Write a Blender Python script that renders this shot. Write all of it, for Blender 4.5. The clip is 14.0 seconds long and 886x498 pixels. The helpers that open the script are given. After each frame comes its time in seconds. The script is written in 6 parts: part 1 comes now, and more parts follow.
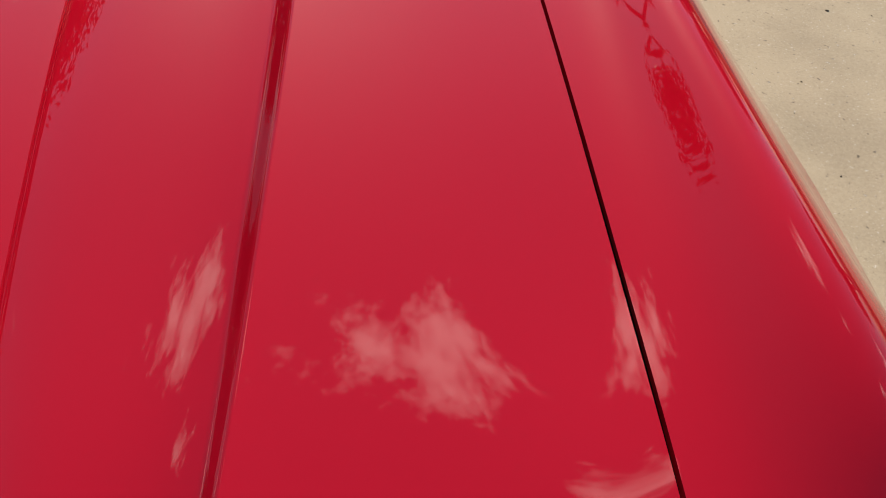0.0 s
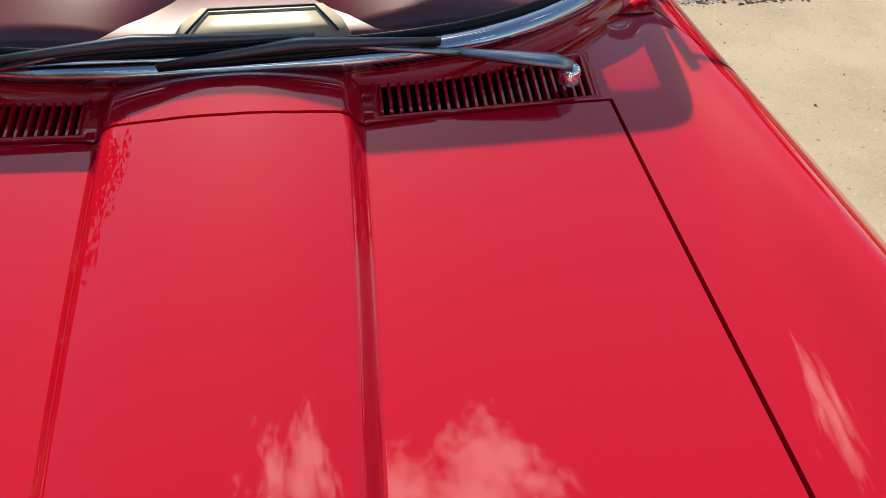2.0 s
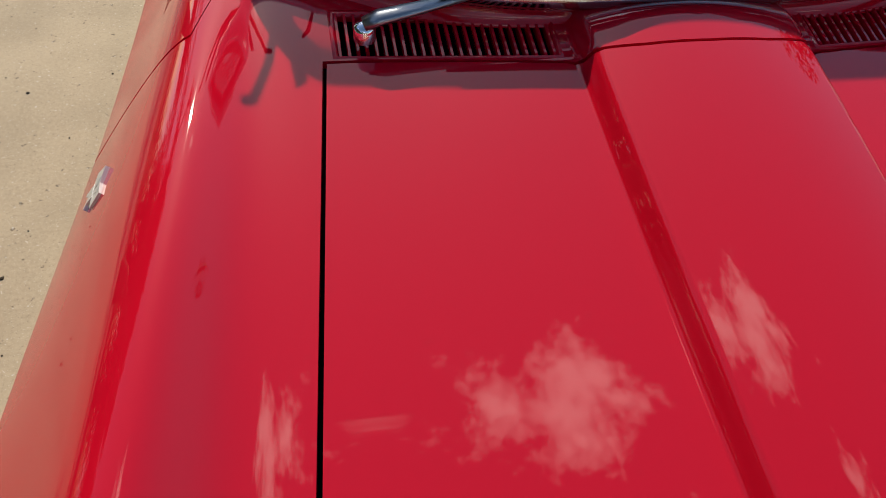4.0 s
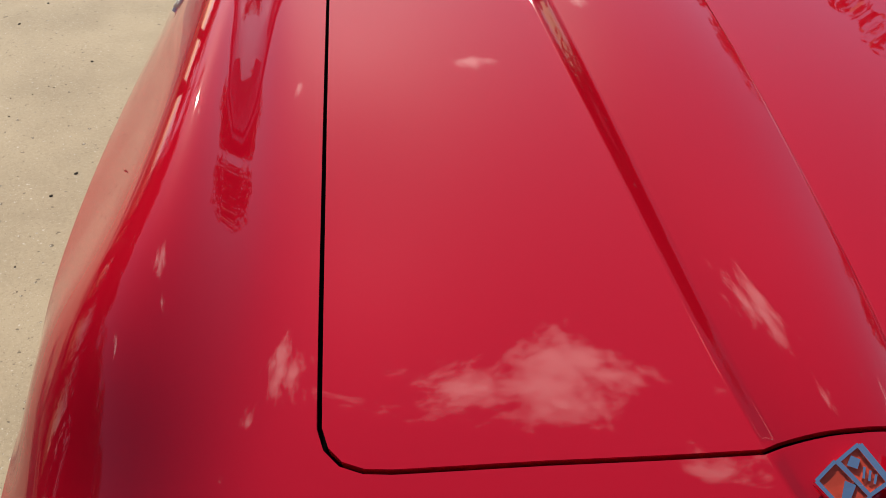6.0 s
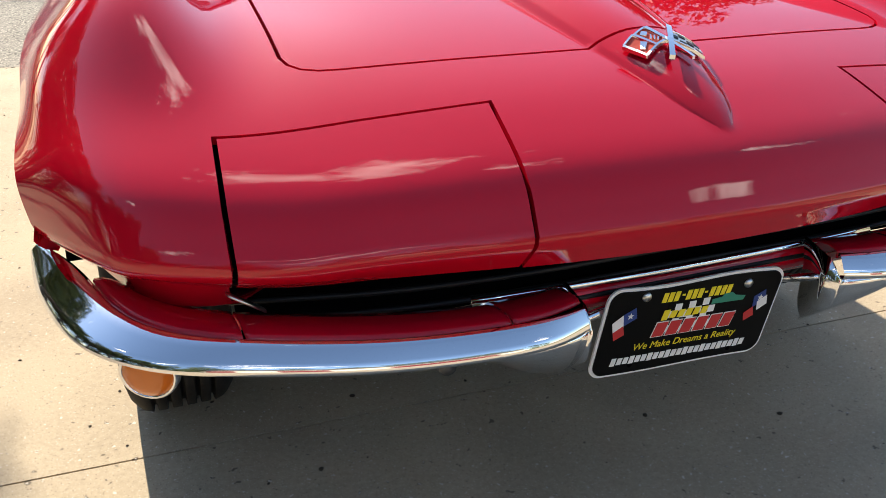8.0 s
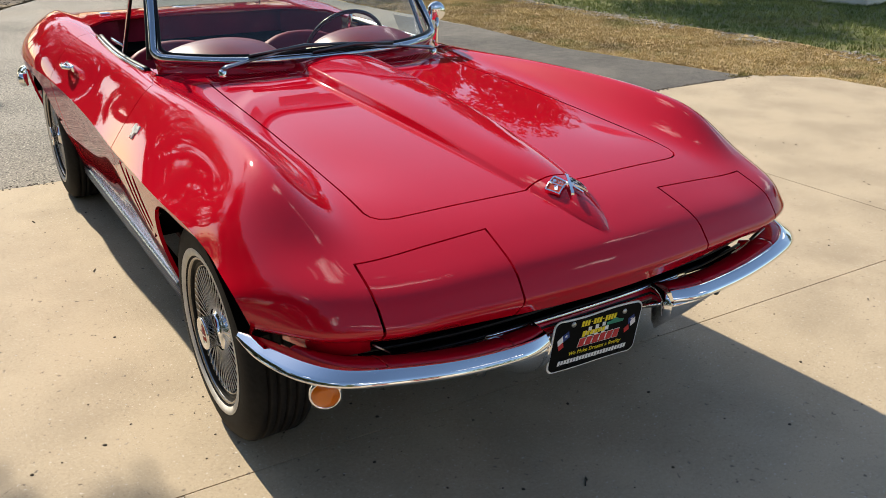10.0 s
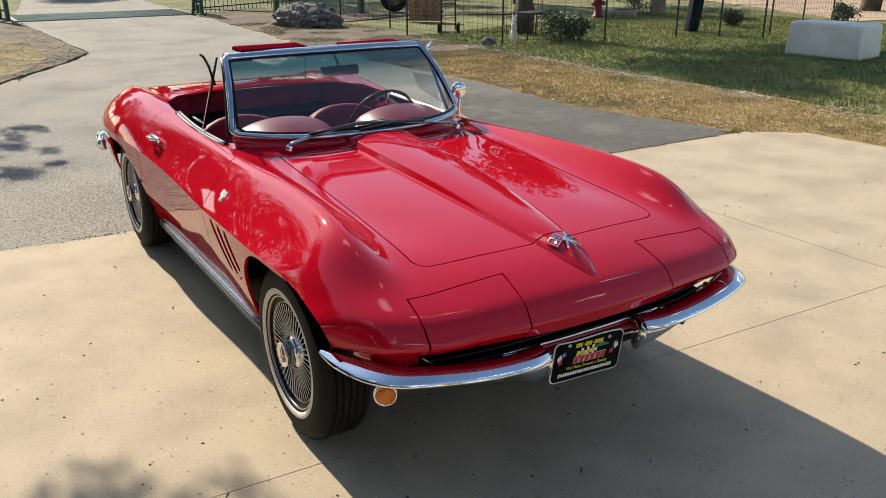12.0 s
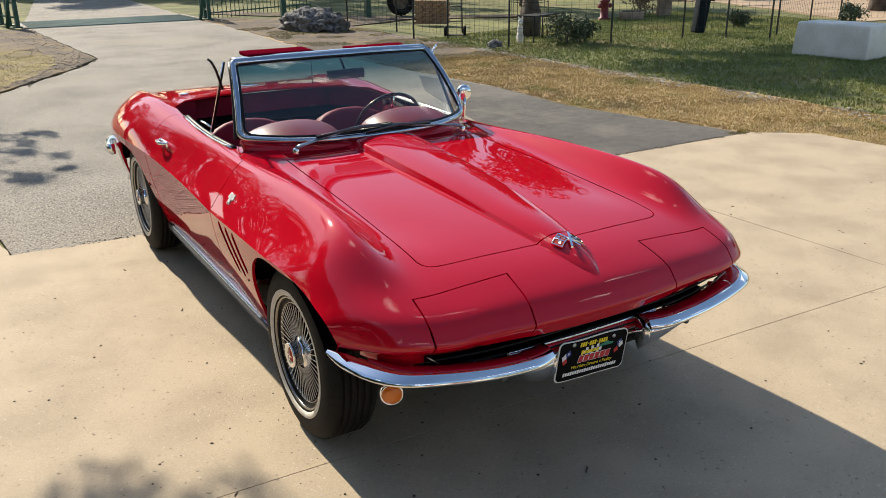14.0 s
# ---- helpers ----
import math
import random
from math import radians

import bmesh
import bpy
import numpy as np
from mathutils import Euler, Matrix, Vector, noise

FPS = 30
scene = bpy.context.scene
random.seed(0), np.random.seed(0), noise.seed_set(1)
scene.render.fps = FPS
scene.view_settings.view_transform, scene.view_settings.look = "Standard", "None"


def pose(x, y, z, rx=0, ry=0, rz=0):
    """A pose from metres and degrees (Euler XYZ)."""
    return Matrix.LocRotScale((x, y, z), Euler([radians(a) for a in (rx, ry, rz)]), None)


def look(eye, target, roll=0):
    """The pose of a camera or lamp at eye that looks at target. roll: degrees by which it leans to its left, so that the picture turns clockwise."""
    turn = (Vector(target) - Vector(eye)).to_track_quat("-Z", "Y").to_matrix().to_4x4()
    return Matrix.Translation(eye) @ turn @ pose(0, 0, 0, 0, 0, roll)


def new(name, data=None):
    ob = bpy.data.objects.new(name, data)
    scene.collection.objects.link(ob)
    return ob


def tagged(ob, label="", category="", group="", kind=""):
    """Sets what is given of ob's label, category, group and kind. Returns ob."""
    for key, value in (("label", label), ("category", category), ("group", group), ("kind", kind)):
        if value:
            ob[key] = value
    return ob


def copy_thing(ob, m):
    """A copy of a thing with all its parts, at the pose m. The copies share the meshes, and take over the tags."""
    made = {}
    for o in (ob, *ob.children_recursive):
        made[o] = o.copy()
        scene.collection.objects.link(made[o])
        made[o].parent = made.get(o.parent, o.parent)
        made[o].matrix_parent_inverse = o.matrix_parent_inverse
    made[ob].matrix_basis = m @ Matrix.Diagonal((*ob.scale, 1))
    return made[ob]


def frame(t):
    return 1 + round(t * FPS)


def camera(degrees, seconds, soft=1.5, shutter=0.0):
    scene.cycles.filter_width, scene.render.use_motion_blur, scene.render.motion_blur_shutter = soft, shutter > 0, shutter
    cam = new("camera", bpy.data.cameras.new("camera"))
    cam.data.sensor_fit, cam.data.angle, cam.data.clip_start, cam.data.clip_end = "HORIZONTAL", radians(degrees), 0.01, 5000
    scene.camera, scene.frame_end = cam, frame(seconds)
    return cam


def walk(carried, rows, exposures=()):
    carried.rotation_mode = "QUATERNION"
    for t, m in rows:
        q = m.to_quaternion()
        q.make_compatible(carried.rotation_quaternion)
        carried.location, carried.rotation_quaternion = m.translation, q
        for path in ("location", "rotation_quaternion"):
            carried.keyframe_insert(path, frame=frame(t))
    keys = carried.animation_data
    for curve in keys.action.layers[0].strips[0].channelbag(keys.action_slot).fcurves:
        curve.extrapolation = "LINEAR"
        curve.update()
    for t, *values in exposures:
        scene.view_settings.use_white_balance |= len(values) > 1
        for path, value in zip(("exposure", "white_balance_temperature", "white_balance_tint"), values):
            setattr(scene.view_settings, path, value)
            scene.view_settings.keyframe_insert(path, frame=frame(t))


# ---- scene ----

# ---------------------------------------------------------------- camera and its walk
cam = camera(57.0, 14.0, soft=0.8)
PATH = [
    (0, (0.229, -0.678, 1.474), (0.438, 0.650, -0.008), 5.5),
    (0.5, (0.223, -0.409, 1.493), (0.432, 0.909, 0.003), 1.9),
    (1, (0.184, -0.293, 1.454), (0.454, 1.118, 0.062), 2.7),
    (1.5, (0.166, -0.152, 1.498), (0.421, 1.245, 0.090), 2.1),
    (2, (0.129, -0.130, 1.465), (0.360, 1.319, 0.106), 1.4),
    (2.5, (-0.038, -0.112, 1.501), (0.258, 1.256, 0.072), 2.9),
    (3, (-0.254, -0.112, 1.486), (0.101, 1.229, 0.045), 4.2),
    (3.5, (-0.380, -0.124, 1.491), (-0.151, 1.216, 0.025), 1.9),
    (3.7, (-0.433, -0.116, 1.500), (-0.216, 1.205, 0.013), 2.4),
    (4.4, (-0.455, -0.30, 1.515), (-0.315, 1.10, 0.05), 1.5),
    (5.1, (-0.452, -0.60, 1.495), (-0.285, 0.86, 0.13), 1.8),
    (5.8, (-0.442, -0.884, 1.463), (-0.257, 0.640, 0.182), 1.9),
    (6, (-0.461, -0.953, 1.447), (-0.276, 0.561, 0.152), 0.9),
    (6.5, (-0.509, -1.181, 1.371), (-0.222, 0.400, 0.181), 2.4),
    (7, (-0.529, -1.336, 1.229), (-0.169, 0.302, 0.140), 2.7),
    (7.5, (-0.575, -1.444, 1.080), (-0.095, 0.232, 0.099), 1.8),
    (7.7, (-0.618, -1.486, 1.054), (-0.073, 0.192, 0.112), 1.3),
    (8.4, (-0.86, -1.60, 1.10), (-0.07, 0.01, 0.195), 1.6),
    (9.1, (-1.08, -1.80, 1.25), (-0.17, -0.25, 0.39), 1.2),
    (9.8, (-1.285, -2.039, 1.425), (-0.299, -0.497, 0.620), 0.7),
    (10, (-1.348, -2.085, 1.473), (-0.357, -0.537, 0.685), 0.2),
    (10.5, (-1.466, -2.248, 1.562), (-0.505, -0.662, 0.813), -0.3),
    (11, (-1.557, -2.433, 1.661), (-0.615, -0.822, 0.942), -1.0),
    (11.5, (-1.648, -2.531, 1.712), (-0.678, -0.925, 1.020), -0.4),
    (12, (-1.722, -2.580, 1.727), (-0.737, -0.983, 1.036), -0.2),
    (12.5, (-1.739, -2.594, 1.728), (-0.754, -0.995, 1.041), -0.2),
    (13, (-1.744, -2.596, 1.726), (-0.768, -0.988, 1.046), -0.1),
    (13.5, (-1.743, -2.599, 1.726), (-0.775, -0.986, 1.048), -0.5),
    (14, (-1.729, -2.610, 1.729), (-0.759, -1.000, 1.045), -0.7),
]
walk(cam, [(t, look(e, q, r)) for t, e, q, r in PATH], exposures=[(0, 0.05), (0.5, 0.15), (1.0, 0.15), (1.5, 0.32), (2.0, 0.42), (2.5, 0.44), (3.0, 0.32), (3.5, 0.06), (3.7, 0.04), (5.8, 0.1), (6.5, 0.13), (7.0, 0.42), (7.5, 0.98), (8.5, 0.7), (10, 0.47), (14, 0.46)])

# ---------------------------------------------------------------- sky and sun
SUN_EL, SUN_SIDE = radians(33.5), radians(5.0)     # the sun stands behind the car, a little to its right
sun_from = Vector((-math.sin(SUN_SIDE) * math.cos(SUN_EL), math.cos(SUN_SIDE) * math.cos(SUN_EL), math.sin(SUN_EL)))
lamp = bpy.data.lights.new("sun", "SUN")
lamp.energy, lamp.angle, lamp.color = 5.3, radians(0.6), (1.0, 0.90, 0.74)
sun = new("sun", lamp)
sun.matrix_world = look(sun_from * 50, (0, 0, 0))

world = bpy.data.worlds.new("sky")
scene.world = world
world.use_nodes = True
wn, wl = world.node_tree.nodes, world.node_tree.links
wn.clear()
w_out = wn.new("ShaderNodeOutputWorld")
w_bg = wn.new("ShaderNodeBackground")
w_bg.inputs["Strength"].default_value = 0.13
w_sky = wn.new("ShaderNodeTexSky")
w_sky.sky_type, w_sky.sun_disc = "NISHITA", False
w_sky.sun_elevation, w_sky.sun_rotation = SUN_EL, -SUN_SIDE
w_sky.air_density, w_sky.dust_density, w_sky.ozone_density = 1.0, 0.5, 1.2
# a few wispy fair-weather clouds, laid out on a flat layer overhead: place and half width, half depth
CLOUDS = [(0.16, 0.43, 0.34, 0.16), (0.95, -0.02, 0.22, 0.07), (0.42, 0.22, 0.09, 0.07), (0.17, 1.40, 0.10, 0.05), (-0.30, -1.25, 0.45, 0.10), (-1.0, 0.1, 0.12, 0.14), (-1.1, -0.95, 0.3, 0.12), (1.1, -1.05, 0.22, 0.10), (-0.1, -2.0, 0.7, 0.4), (2.4, 0.4, 0.6, 0.5)]
w_co = wn.new("ShaderNodeTexCoord")
w_sep = wn.new("ShaderNodeSeparateXYZ")
w_up = wn.new("ShaderNodeMath")
w_up.operation, w_up.inputs[1].default_value = "MAXIMUM", 0.06
w_div = wn.new("ShaderNodeVectorMath")
w_div.operation = "DIVIDE"
wl.new(w_co.outputs["Generated"], w_sep.inputs[0])
wl.new(w_sep.outputs["Z"], w_up.inputs[0])
wl.new(w_co.outputs["Generated"], w_div.inputs[0])
wl.new(w_up.outputs[0], w_div.inputs[1])
w_flat = wn.new("ShaderNodeVectorMath")
w_flat.operation, w_flat.inputs[1].default_value = "MULTIPLY", (1, 1, 0)
wl.new(w_div.outputs[0], w_flat.inputs[0])
w_n1 = wn.new("ShaderNodeTexNoise")
w_n1.inputs["Scale"].default_value, w_n1.inputs["Detail"].default_value = 6.5, 15.0
w_n1.inputs["Roughness"].default_value, w_n1.inputs["Distortion"].default_value = 0.70, 0.0
wl.new(w_flat.outputs[0], w_n1.inputs["Vector"])
total = w_n1.outputs["Fac"]
for cx, cy, rx, ry in CLOUDS:
    sub, mul, size, fall, plus = wn.new("ShaderNodeVectorMath"), wn.new("ShaderNodeVectorMath"), wn.new("ShaderNodeVectorMath"), wn.new("ShaderNodeMapRange"), wn.new("ShaderNodeMath")
    sub.operation, sub.inputs[1].default_value = "SUBTRACT", (cx, cy, 0)
    mul.operation, mul.inputs[1].default_value = "MULTIPLY", (1 / rx, 1 / ry, 0)
    size.operation = "LENGTH"
    fall.inputs["From Min"].default_value, fall.inputs["From Max"].default_value = 1.25, 0.0
    fall.inputs["To Max"].default_value = 0.31
    wl.new(w_flat.outputs[0], sub.inputs[0])
    wl.new(sub.outputs[0], mul.inputs[0])
    wl.new(mul.outputs[0], size.inputs[0])
    wl.new(size.outputs["Value"], fall.inputs["Value"])
    wl.new(fall.outputs[0], plus.inputs[0])
    wl.new(total, plus.inputs[1])
    total = plus.outputs[0]
w_rmp = wn.new("ShaderNodeValToRGB")
w_rmp.color_ramp.elements[0].position, w_rmp.color_ramp.elements[1].position = 0.655, 0.82
w_mix = wn.new("ShaderNodeMix")
w_mix.data_type = "RGBA"
w_mix.inputs["B"].default_value = (23.0, 22.2, 21.4, 1)
wl.new(total, w_rmp.inputs["Fac"])
wl.new(w_rmp.outputs["Color"], w_mix.inputs["Factor"])
wl.new(w_sky.outputs[0], w_mix.inputs["A"])
wl.new(w_mix.outputs["Result"], w_bg.inputs["Color"])
wl.new(w_bg.outputs[0], w_out.inputs[0])


# ---------------------------------------------------------------- materials
def material(name, color, rough=0.5, metal=0.0, coat=0.0, **more):
    m = bpy.data.materials.new(name)
    m.use_nodes = True
    b = m.node_tree.nodes["Principled BSDF"]
    b.inputs["Base Color"].default_value = (*color, 1)
    b.inputs["Roughness"].default_value, b.inputs["Metallic"].default_value = rough, metal
    b.inputs["Coat Weight"].default_value, b.inputs["Coat Roughness"].default_value = coat, 0.02
    for key, value in more.items():
        b.inputs[key.replace("_", " ")].default_value = value
    return m


def mottle(m, a, b, scale, detail=6.0, low=0.35, high=0.65, bump=0.0, bump_scale=None, dist=0.002, fine=13, grain=0.45):
    """Two-scale variation of the base colour between a and b, with a fine relief."""
    nt = m.node_tree
    n, l = nt.nodes, nt.links
    bsdf = n["Principled BSDF"]
    co = n.new("ShaderNodeTexCoord")
    src = co.outputs["Object"]
    n1 = n.new("ShaderNodeTexNoise")
    n1.inputs["Scale"].default_value, n1.inputs["Detail"].default_value = scale, detail
    n2 = n.new("ShaderNodeTexNoise")
    n2.inputs["Scale"].default_value, n2.inputs["Detail"].default_value = scale * fine, 4.0
    add = n.new("ShaderNodeMath")
    add.operation = "MULTIPLY_ADD"
    add.inputs[1].default_value = grain
    r = n.new("ShaderNodeValToRGB")
    r.color_ramp.elements[0].position, r.color_ramp.elements[1].position = low + 0.2, high + 0.25
    r.color_ramp.elements[0].color, r.color_ramp.elements[1].color = (*a, 1), (*b, 1)
    l.new(src, n1.inputs["Vector"])
    l.new(src, n2.inputs["Vector"])
    l.new(n2.outputs["Fac"], add.inputs[0])
    l.new(n1.outputs["Fac"], add.inputs[2])
    l.new(add.outputs[0], r.inputs["Fac"])
    l.new(r.outputs["Color"], bsdf.inputs["Base Color"])
    if bump:
        n3 = n.new("ShaderNodeTexNoise")
        n3.inputs["Scale"].default_value, n3.inputs["Detail"].default_value = bump_scale or scale * 20, 5.0
        bp = n.new("ShaderNodeBump")
        bp.inputs["Strength"].default_value, bp.inputs["Distance"].default_value = bump, dist
        l.new(src, n3.inputs["Vector"])
        l.new(n3.outputs["Fac"], bp.inputs["Height"])
        l.new(bp.outputs[0], bsdf.inputs["Normal"])
    return m


def gritty(m, dark, pale, amount, size, dark_share=0.40, pale_share=0.60):
    """Scattered dark and pale grains over the base colour, two sizes of them, and blotches of wear."""
    nt = m.node_tree
    n, l = nt.nodes, nt.links
    bsdf = n["Principled BSDF"]
    base = bsdf.inputs["Base Color"].links[0].from_socket
    co = n.new("ShaderNodeTexCoord")
    for k, (tone, lo, hi, sc) in enumerate(((dark, dark_share, dark_share - 0.06, 1.0), (pale, pale_share, pale_share + 0.06, 1.3), (dark, 0.30, 0.22, 0.24))):
        nz, mp, mx = n.new("ShaderNodeTexNoise"), n.new("ShaderNodeMapRange"), n.new("ShaderNodeMix")
        nz.inputs["Scale"].default_value, nz.inputs["Detail"].default_value = size * sc, 2.0
        mp.inputs["From Min"].default_value, mp.inputs["From Max"].default_value = lo, hi
        mp.inputs["To Max"].default_value = amount
        mx.data_type = "RGBA"
        mx.inputs["B"].default_value = (*tone, 1)
        l.new(co.outputs["Object"], nz.inputs["Vector"])
        l.new(nz.outputs["Fac"], mp.inputs["Value"])
        l.new(mp.outputs[0], mx.inputs["Factor"])
        l.new(base, mx.inputs["A"])
        base = mx.outputs["Result"]
    l.new(base, bsdf.inputs["Base Color"])
    return m


def patchy(m, tone, scale, lo, hi, amount, detail=6.0):
    """Irregular patches of another tone over the base colour."""
    n, l = m.node_tree.nodes, m.node_tree.links
    bsdf = n["Principled BSDF"]
    co, nz, mp, mx = n.new("ShaderNodeTexCoord"), n.new("ShaderNodeTexNoise"), n.new("ShaderNodeMapRange"), n.new("ShaderNodeMix")
    nz.inputs["Scale"].default_value, nz.inputs["Detail"].default_value = scale, detail
    nz.inputs["Roughness"].default_value = 0.65
    mp.inputs["From Min"].default_value, mp.inputs["From Max"].default_value, mp.inputs["To Max"].default_value = lo, hi, amount
    mx.data_type = "RGBA"
    mx.inputs["B"].default_value = (*tone, 1)
    l.new(co.outputs["Object"], nz.inputs["Vector"])
    l.new(nz.outputs["Fac"], mp.inputs["Value"])
    l.new(mp.outputs[0], mx.inputs["Factor"])
    l.new(bsdf.inputs["Base Color"].links[0].from_socket, mx.inputs["A"])
    l.new(mx.outputs["Result"], bsdf.inputs["Base Color"])
    return m


RED = material("red_car_paint", (0.49, 0.003, 0.016), 0.5, 0.0, 1.0, Specular_IOR_Level=0.0, Coat_IOR=1.50)
CHROME = material("chrome", (0.82, 0.83, 0.85), 0.06, 1.0)
BLACK = material("black_paint", (0.008, 0.008, 0.009), 0.45, Specular_IOR_Level=0.25)
# near-black without gloss: the shade inside cavities put into the colour
DARK = material("cavity_shade_black", (0.004, 0.004, 0.004), 0.9, Specular_IOR_Level=0.0)
SATIN = material("satin_metal", (0.62, 0.62, 0.60), 0.28, 1.0)
FIN = material("fin_metal", (0.85, 0.85, 0.84), 0.30, 0.6)
RIM = material("trim_ring_metal", (0.26, 0.25, 0.235), 0.22, 1.0)
# bright windshield trim, the grey-blue of its reflections put into the base colour
FRAME = material("reflection_toned_trim", (0.50, 0.53, 0.56), 0.12, 1.0)
SLOT_SHADE_RED = material("shaded_slot_red", (0.10, 0.003, 0.008), 0.7, Specular_IOR_Level=0.1)
BADGE_METAL = material("pale_badge_metal", (0.74, 0.73, 0.70), 0.38, 0.55)
SILL = material("dull_bright_moulding", (0.42, 0.44, 0.46), 0.25, 1.0)
WIPER = material("brushed_grey_metal", (0.30, 0.32, 0.35), 0.32, 1.0)
STEEL = material("dark_steel", (0.10, 0.105, 0.115), 0.4, 0.8)
BADGE_RED = material("badge_red", (0.50, 0.055, 0.030), 0.5, Specular_IOR_Level=0.2)
def pane_glass(name, color, fade=None, ior=1.25):
    """Thin glass: clear straight through, with a mirror's gloss at grazing angles."""
    m = bpy.data.materials.new(name)
    m.use_nodes = True
    n, l = m.node_tree.nodes, m.node_tree.links
    n.clear()
    out, mix, see, shine, fres = (n.new("ShaderNode" + k) for k in ("OutputMaterial", "MixShader", "BsdfTransparent", "BsdfGlossy", "Fresnel"))
    see.inputs["Color"].default_value = (*color, 1)
    shine.inputs["Roughness"].default_value = 0.01
    fres.inputs["IOR"].default_value = ior
    if fade:                                            # the pigment thins out downwards
        co, sep, ramp = n.new("ShaderNodeTexCoord"), n.new("ShaderNodeSeparateXYZ"), n.new("ShaderNodeMapRange")
        tone = n.new("ShaderNodeMix")
        tone.data_type = "RGBA"
        tone.inputs["A"].default_value, tone.inputs["B"].default_value = (0.97, 0.98, 0.98, 1), (*color, 1)
        ramp.inputs["From Min"].default_value, ramp.inputs["From Max"].default_value = fade
        l.new(co.outputs["Object"], sep.inputs[0])
        l.new(sep.outputs["Z"], ramp.inputs["Value"])
        l.new(ramp.outputs[0], tone.inputs["Factor"])
        l.new(tone.outputs["Result"], see.inputs["Color"])
        l.new(see.outputs[0], out.inputs[0])
        return m
    l.new(fres.outputs[0], mix.inputs[0])
    l.new(see.outputs[0], mix.inputs[1])
    l.new(shine.outputs[0], mix.inputs[2])
    l.new(mix.outputs[0], out.inputs[0])
    return m


GLASS = pane_glass("clear_glass", (0.90, 0.95, 0.93), ior=1.8)
PANE = pane_glass("side_glass", (0.93, 0.96, 0.95), ior=1.08)
TINT = pane_glass("tinted_glass", (0.06, 0.19, 0.25), (1.06, 1.20))
MIRROR_BACK = material("grey_mirror_shell", (0.80, 0.83, 0.80), 0.3, 0.1)
MIRROR = material("mirror_glass", (0.9, 0.9, 0.9), 0.02, 1.0)
VISOR = material("visor_vinyl", (0.12, 0.003, 0.012), 0.8, Specular_IOR_Level=0.0)
VINYL = mottle(material("dark_red_vinyl", (0.12, 0.01, 0.018), 0.55, Specular_IOR_Level=0.15), (0.15, 0.006, 0.020), (0.22, 0.009, 0.028), 8, bump=0.15, bump_scale=400, dist=0.001)
VINYL_GLOSS = mottle(material("dark_red_dash_vinyl", (0.12, 0.01, 0.018), 0.36, Specular_IOR_Level=0.4), (0.15, 0.007, 0.020), (0.20, 0.010, 0.027), 8, bump=0.1, bump_scale=400, dist=0.0006)
CARPET = mottle(material("dark_red_carpet", (0.05, 0.005, 0.008), 0.95), (0.03, 0.003, 0.005), (0.07, 0.007, 0.010), 40, bump=0.5, bump_scale=300)
GLARE_CREAM = material("cream_sun_glare", (0.66, 0.58, 0.42), 0.4)
WALNUT = material("dark_wood_rim", (0.035, 0.016, 0.012), 0.25, 0.0, 0.5)
AMBER = material("amber_lens", (0.62, 0.15, 0.003), 0.10, 0.0, 0.5)
PLATE_WHITE = material("plate_white", (0.86, 0.86, 0.84), 0.35)
PLATE_BLACK = material("plate_black", (0.003, 0.003, 0.003), 0.4, Specular_IOR_Level=0.1)
YELLOW = material("plate_yellow", (0.90, 0.72, 0.02), 0.4)
EMBLEM_RED = material("plate_red", (0.55, 0.03, 0.03), 0.4)
EMBLEM_GREEN = material("plate_green", (0.03, 0.25, 0.16), 0.4)
EMBLEM_BLUE = material("plate_blue", (0.02, 0.05, 0.22), 0.4)
RUBBER = mottle(material("tyre_rubber", (0.02, 0.02, 0.02), 0.7, Specular_IOR_Level=0.15), (0.009, 0.009, 0.009), (0.020, 0.0195, 0.019), 6, bump=0.2)
WHITE = mottle(material("whitewall", (0.72, 0.69, 0.62), 0.6), (0.62, 0.59, 0.52), (0.74, 0.71, 0.64), 30)
CONCRETE = gritty(mottle(material("concrete", (0.5, 0.45, 0.36), 0.85), (0.360, 0.285, 0.190), (0.470, 0.376, 0.253), 2.4, detail=12.0, low=0.36, high=0.62, fine=40, grain=0.5, bump=0.10, bump_scale=240, dist=0.0015), (0.17, 0.13, 0.09), (0.68, 0.60, 0.48), 0.75, 240.0, 0.37, 0.63)
patchy(patchy(patchy(CONCRETE, (0.29, 0.215, 0.14), 1.6, 0.60, 0.74, 0.4), (0.10, 0.075, 0.05), 40.0, 0.668, 0.695, 0.8, 2.0), (0.72, 0.66, 0.56), 80.0, 0.668, 0.695, 0.8, 2.0)
ASPHALT = gritty(mottle(material("asphalt", (0.2, 0.2, 0.18), 0.9), (0.118, 0.108, 0.090), (0.265, 0.242, 0.200), 0.9, low=0.34, high=0.66, fine=50, grain=0.62, bump=1.0, bump_scale=90, dist=0.008), (0.045, 0.040, 0.034), (0.52, 0.47, 0.39), 0.9, 62.0, 0.44, 0.57)
patchy(patchy(ASPHALT, (0.30, 0.25, 0.185), 0.35, 0.52, 0.64, 0.5), (0.06, 0.055, 0.05), 1.7, 0.62, 0.72, 0.4)
ASPHALT_DARK = gritty(mottle(material("dark_asphalt", (0.07, 0.07, 0.07), 0.85), (0.050, 0.045, 0.038), (0.130, 0.117, 0.098), 0.7, low=0.34, high=0.66, bump=0.8, bump_scale=110, dist=0.005), (0.018, 0.017, 0.015), (0.22, 0.20, 0.17), 0.7, 90.0, 0.43, 0.60)
patchy(patchy(ASPHALT_DARK, (0.17, 0.15, 0.12), 0.9, 0.54, 0.66, 0.55), (0.025, 0.023, 0.02), 2.5, 0.60, 0.70, 0.6)
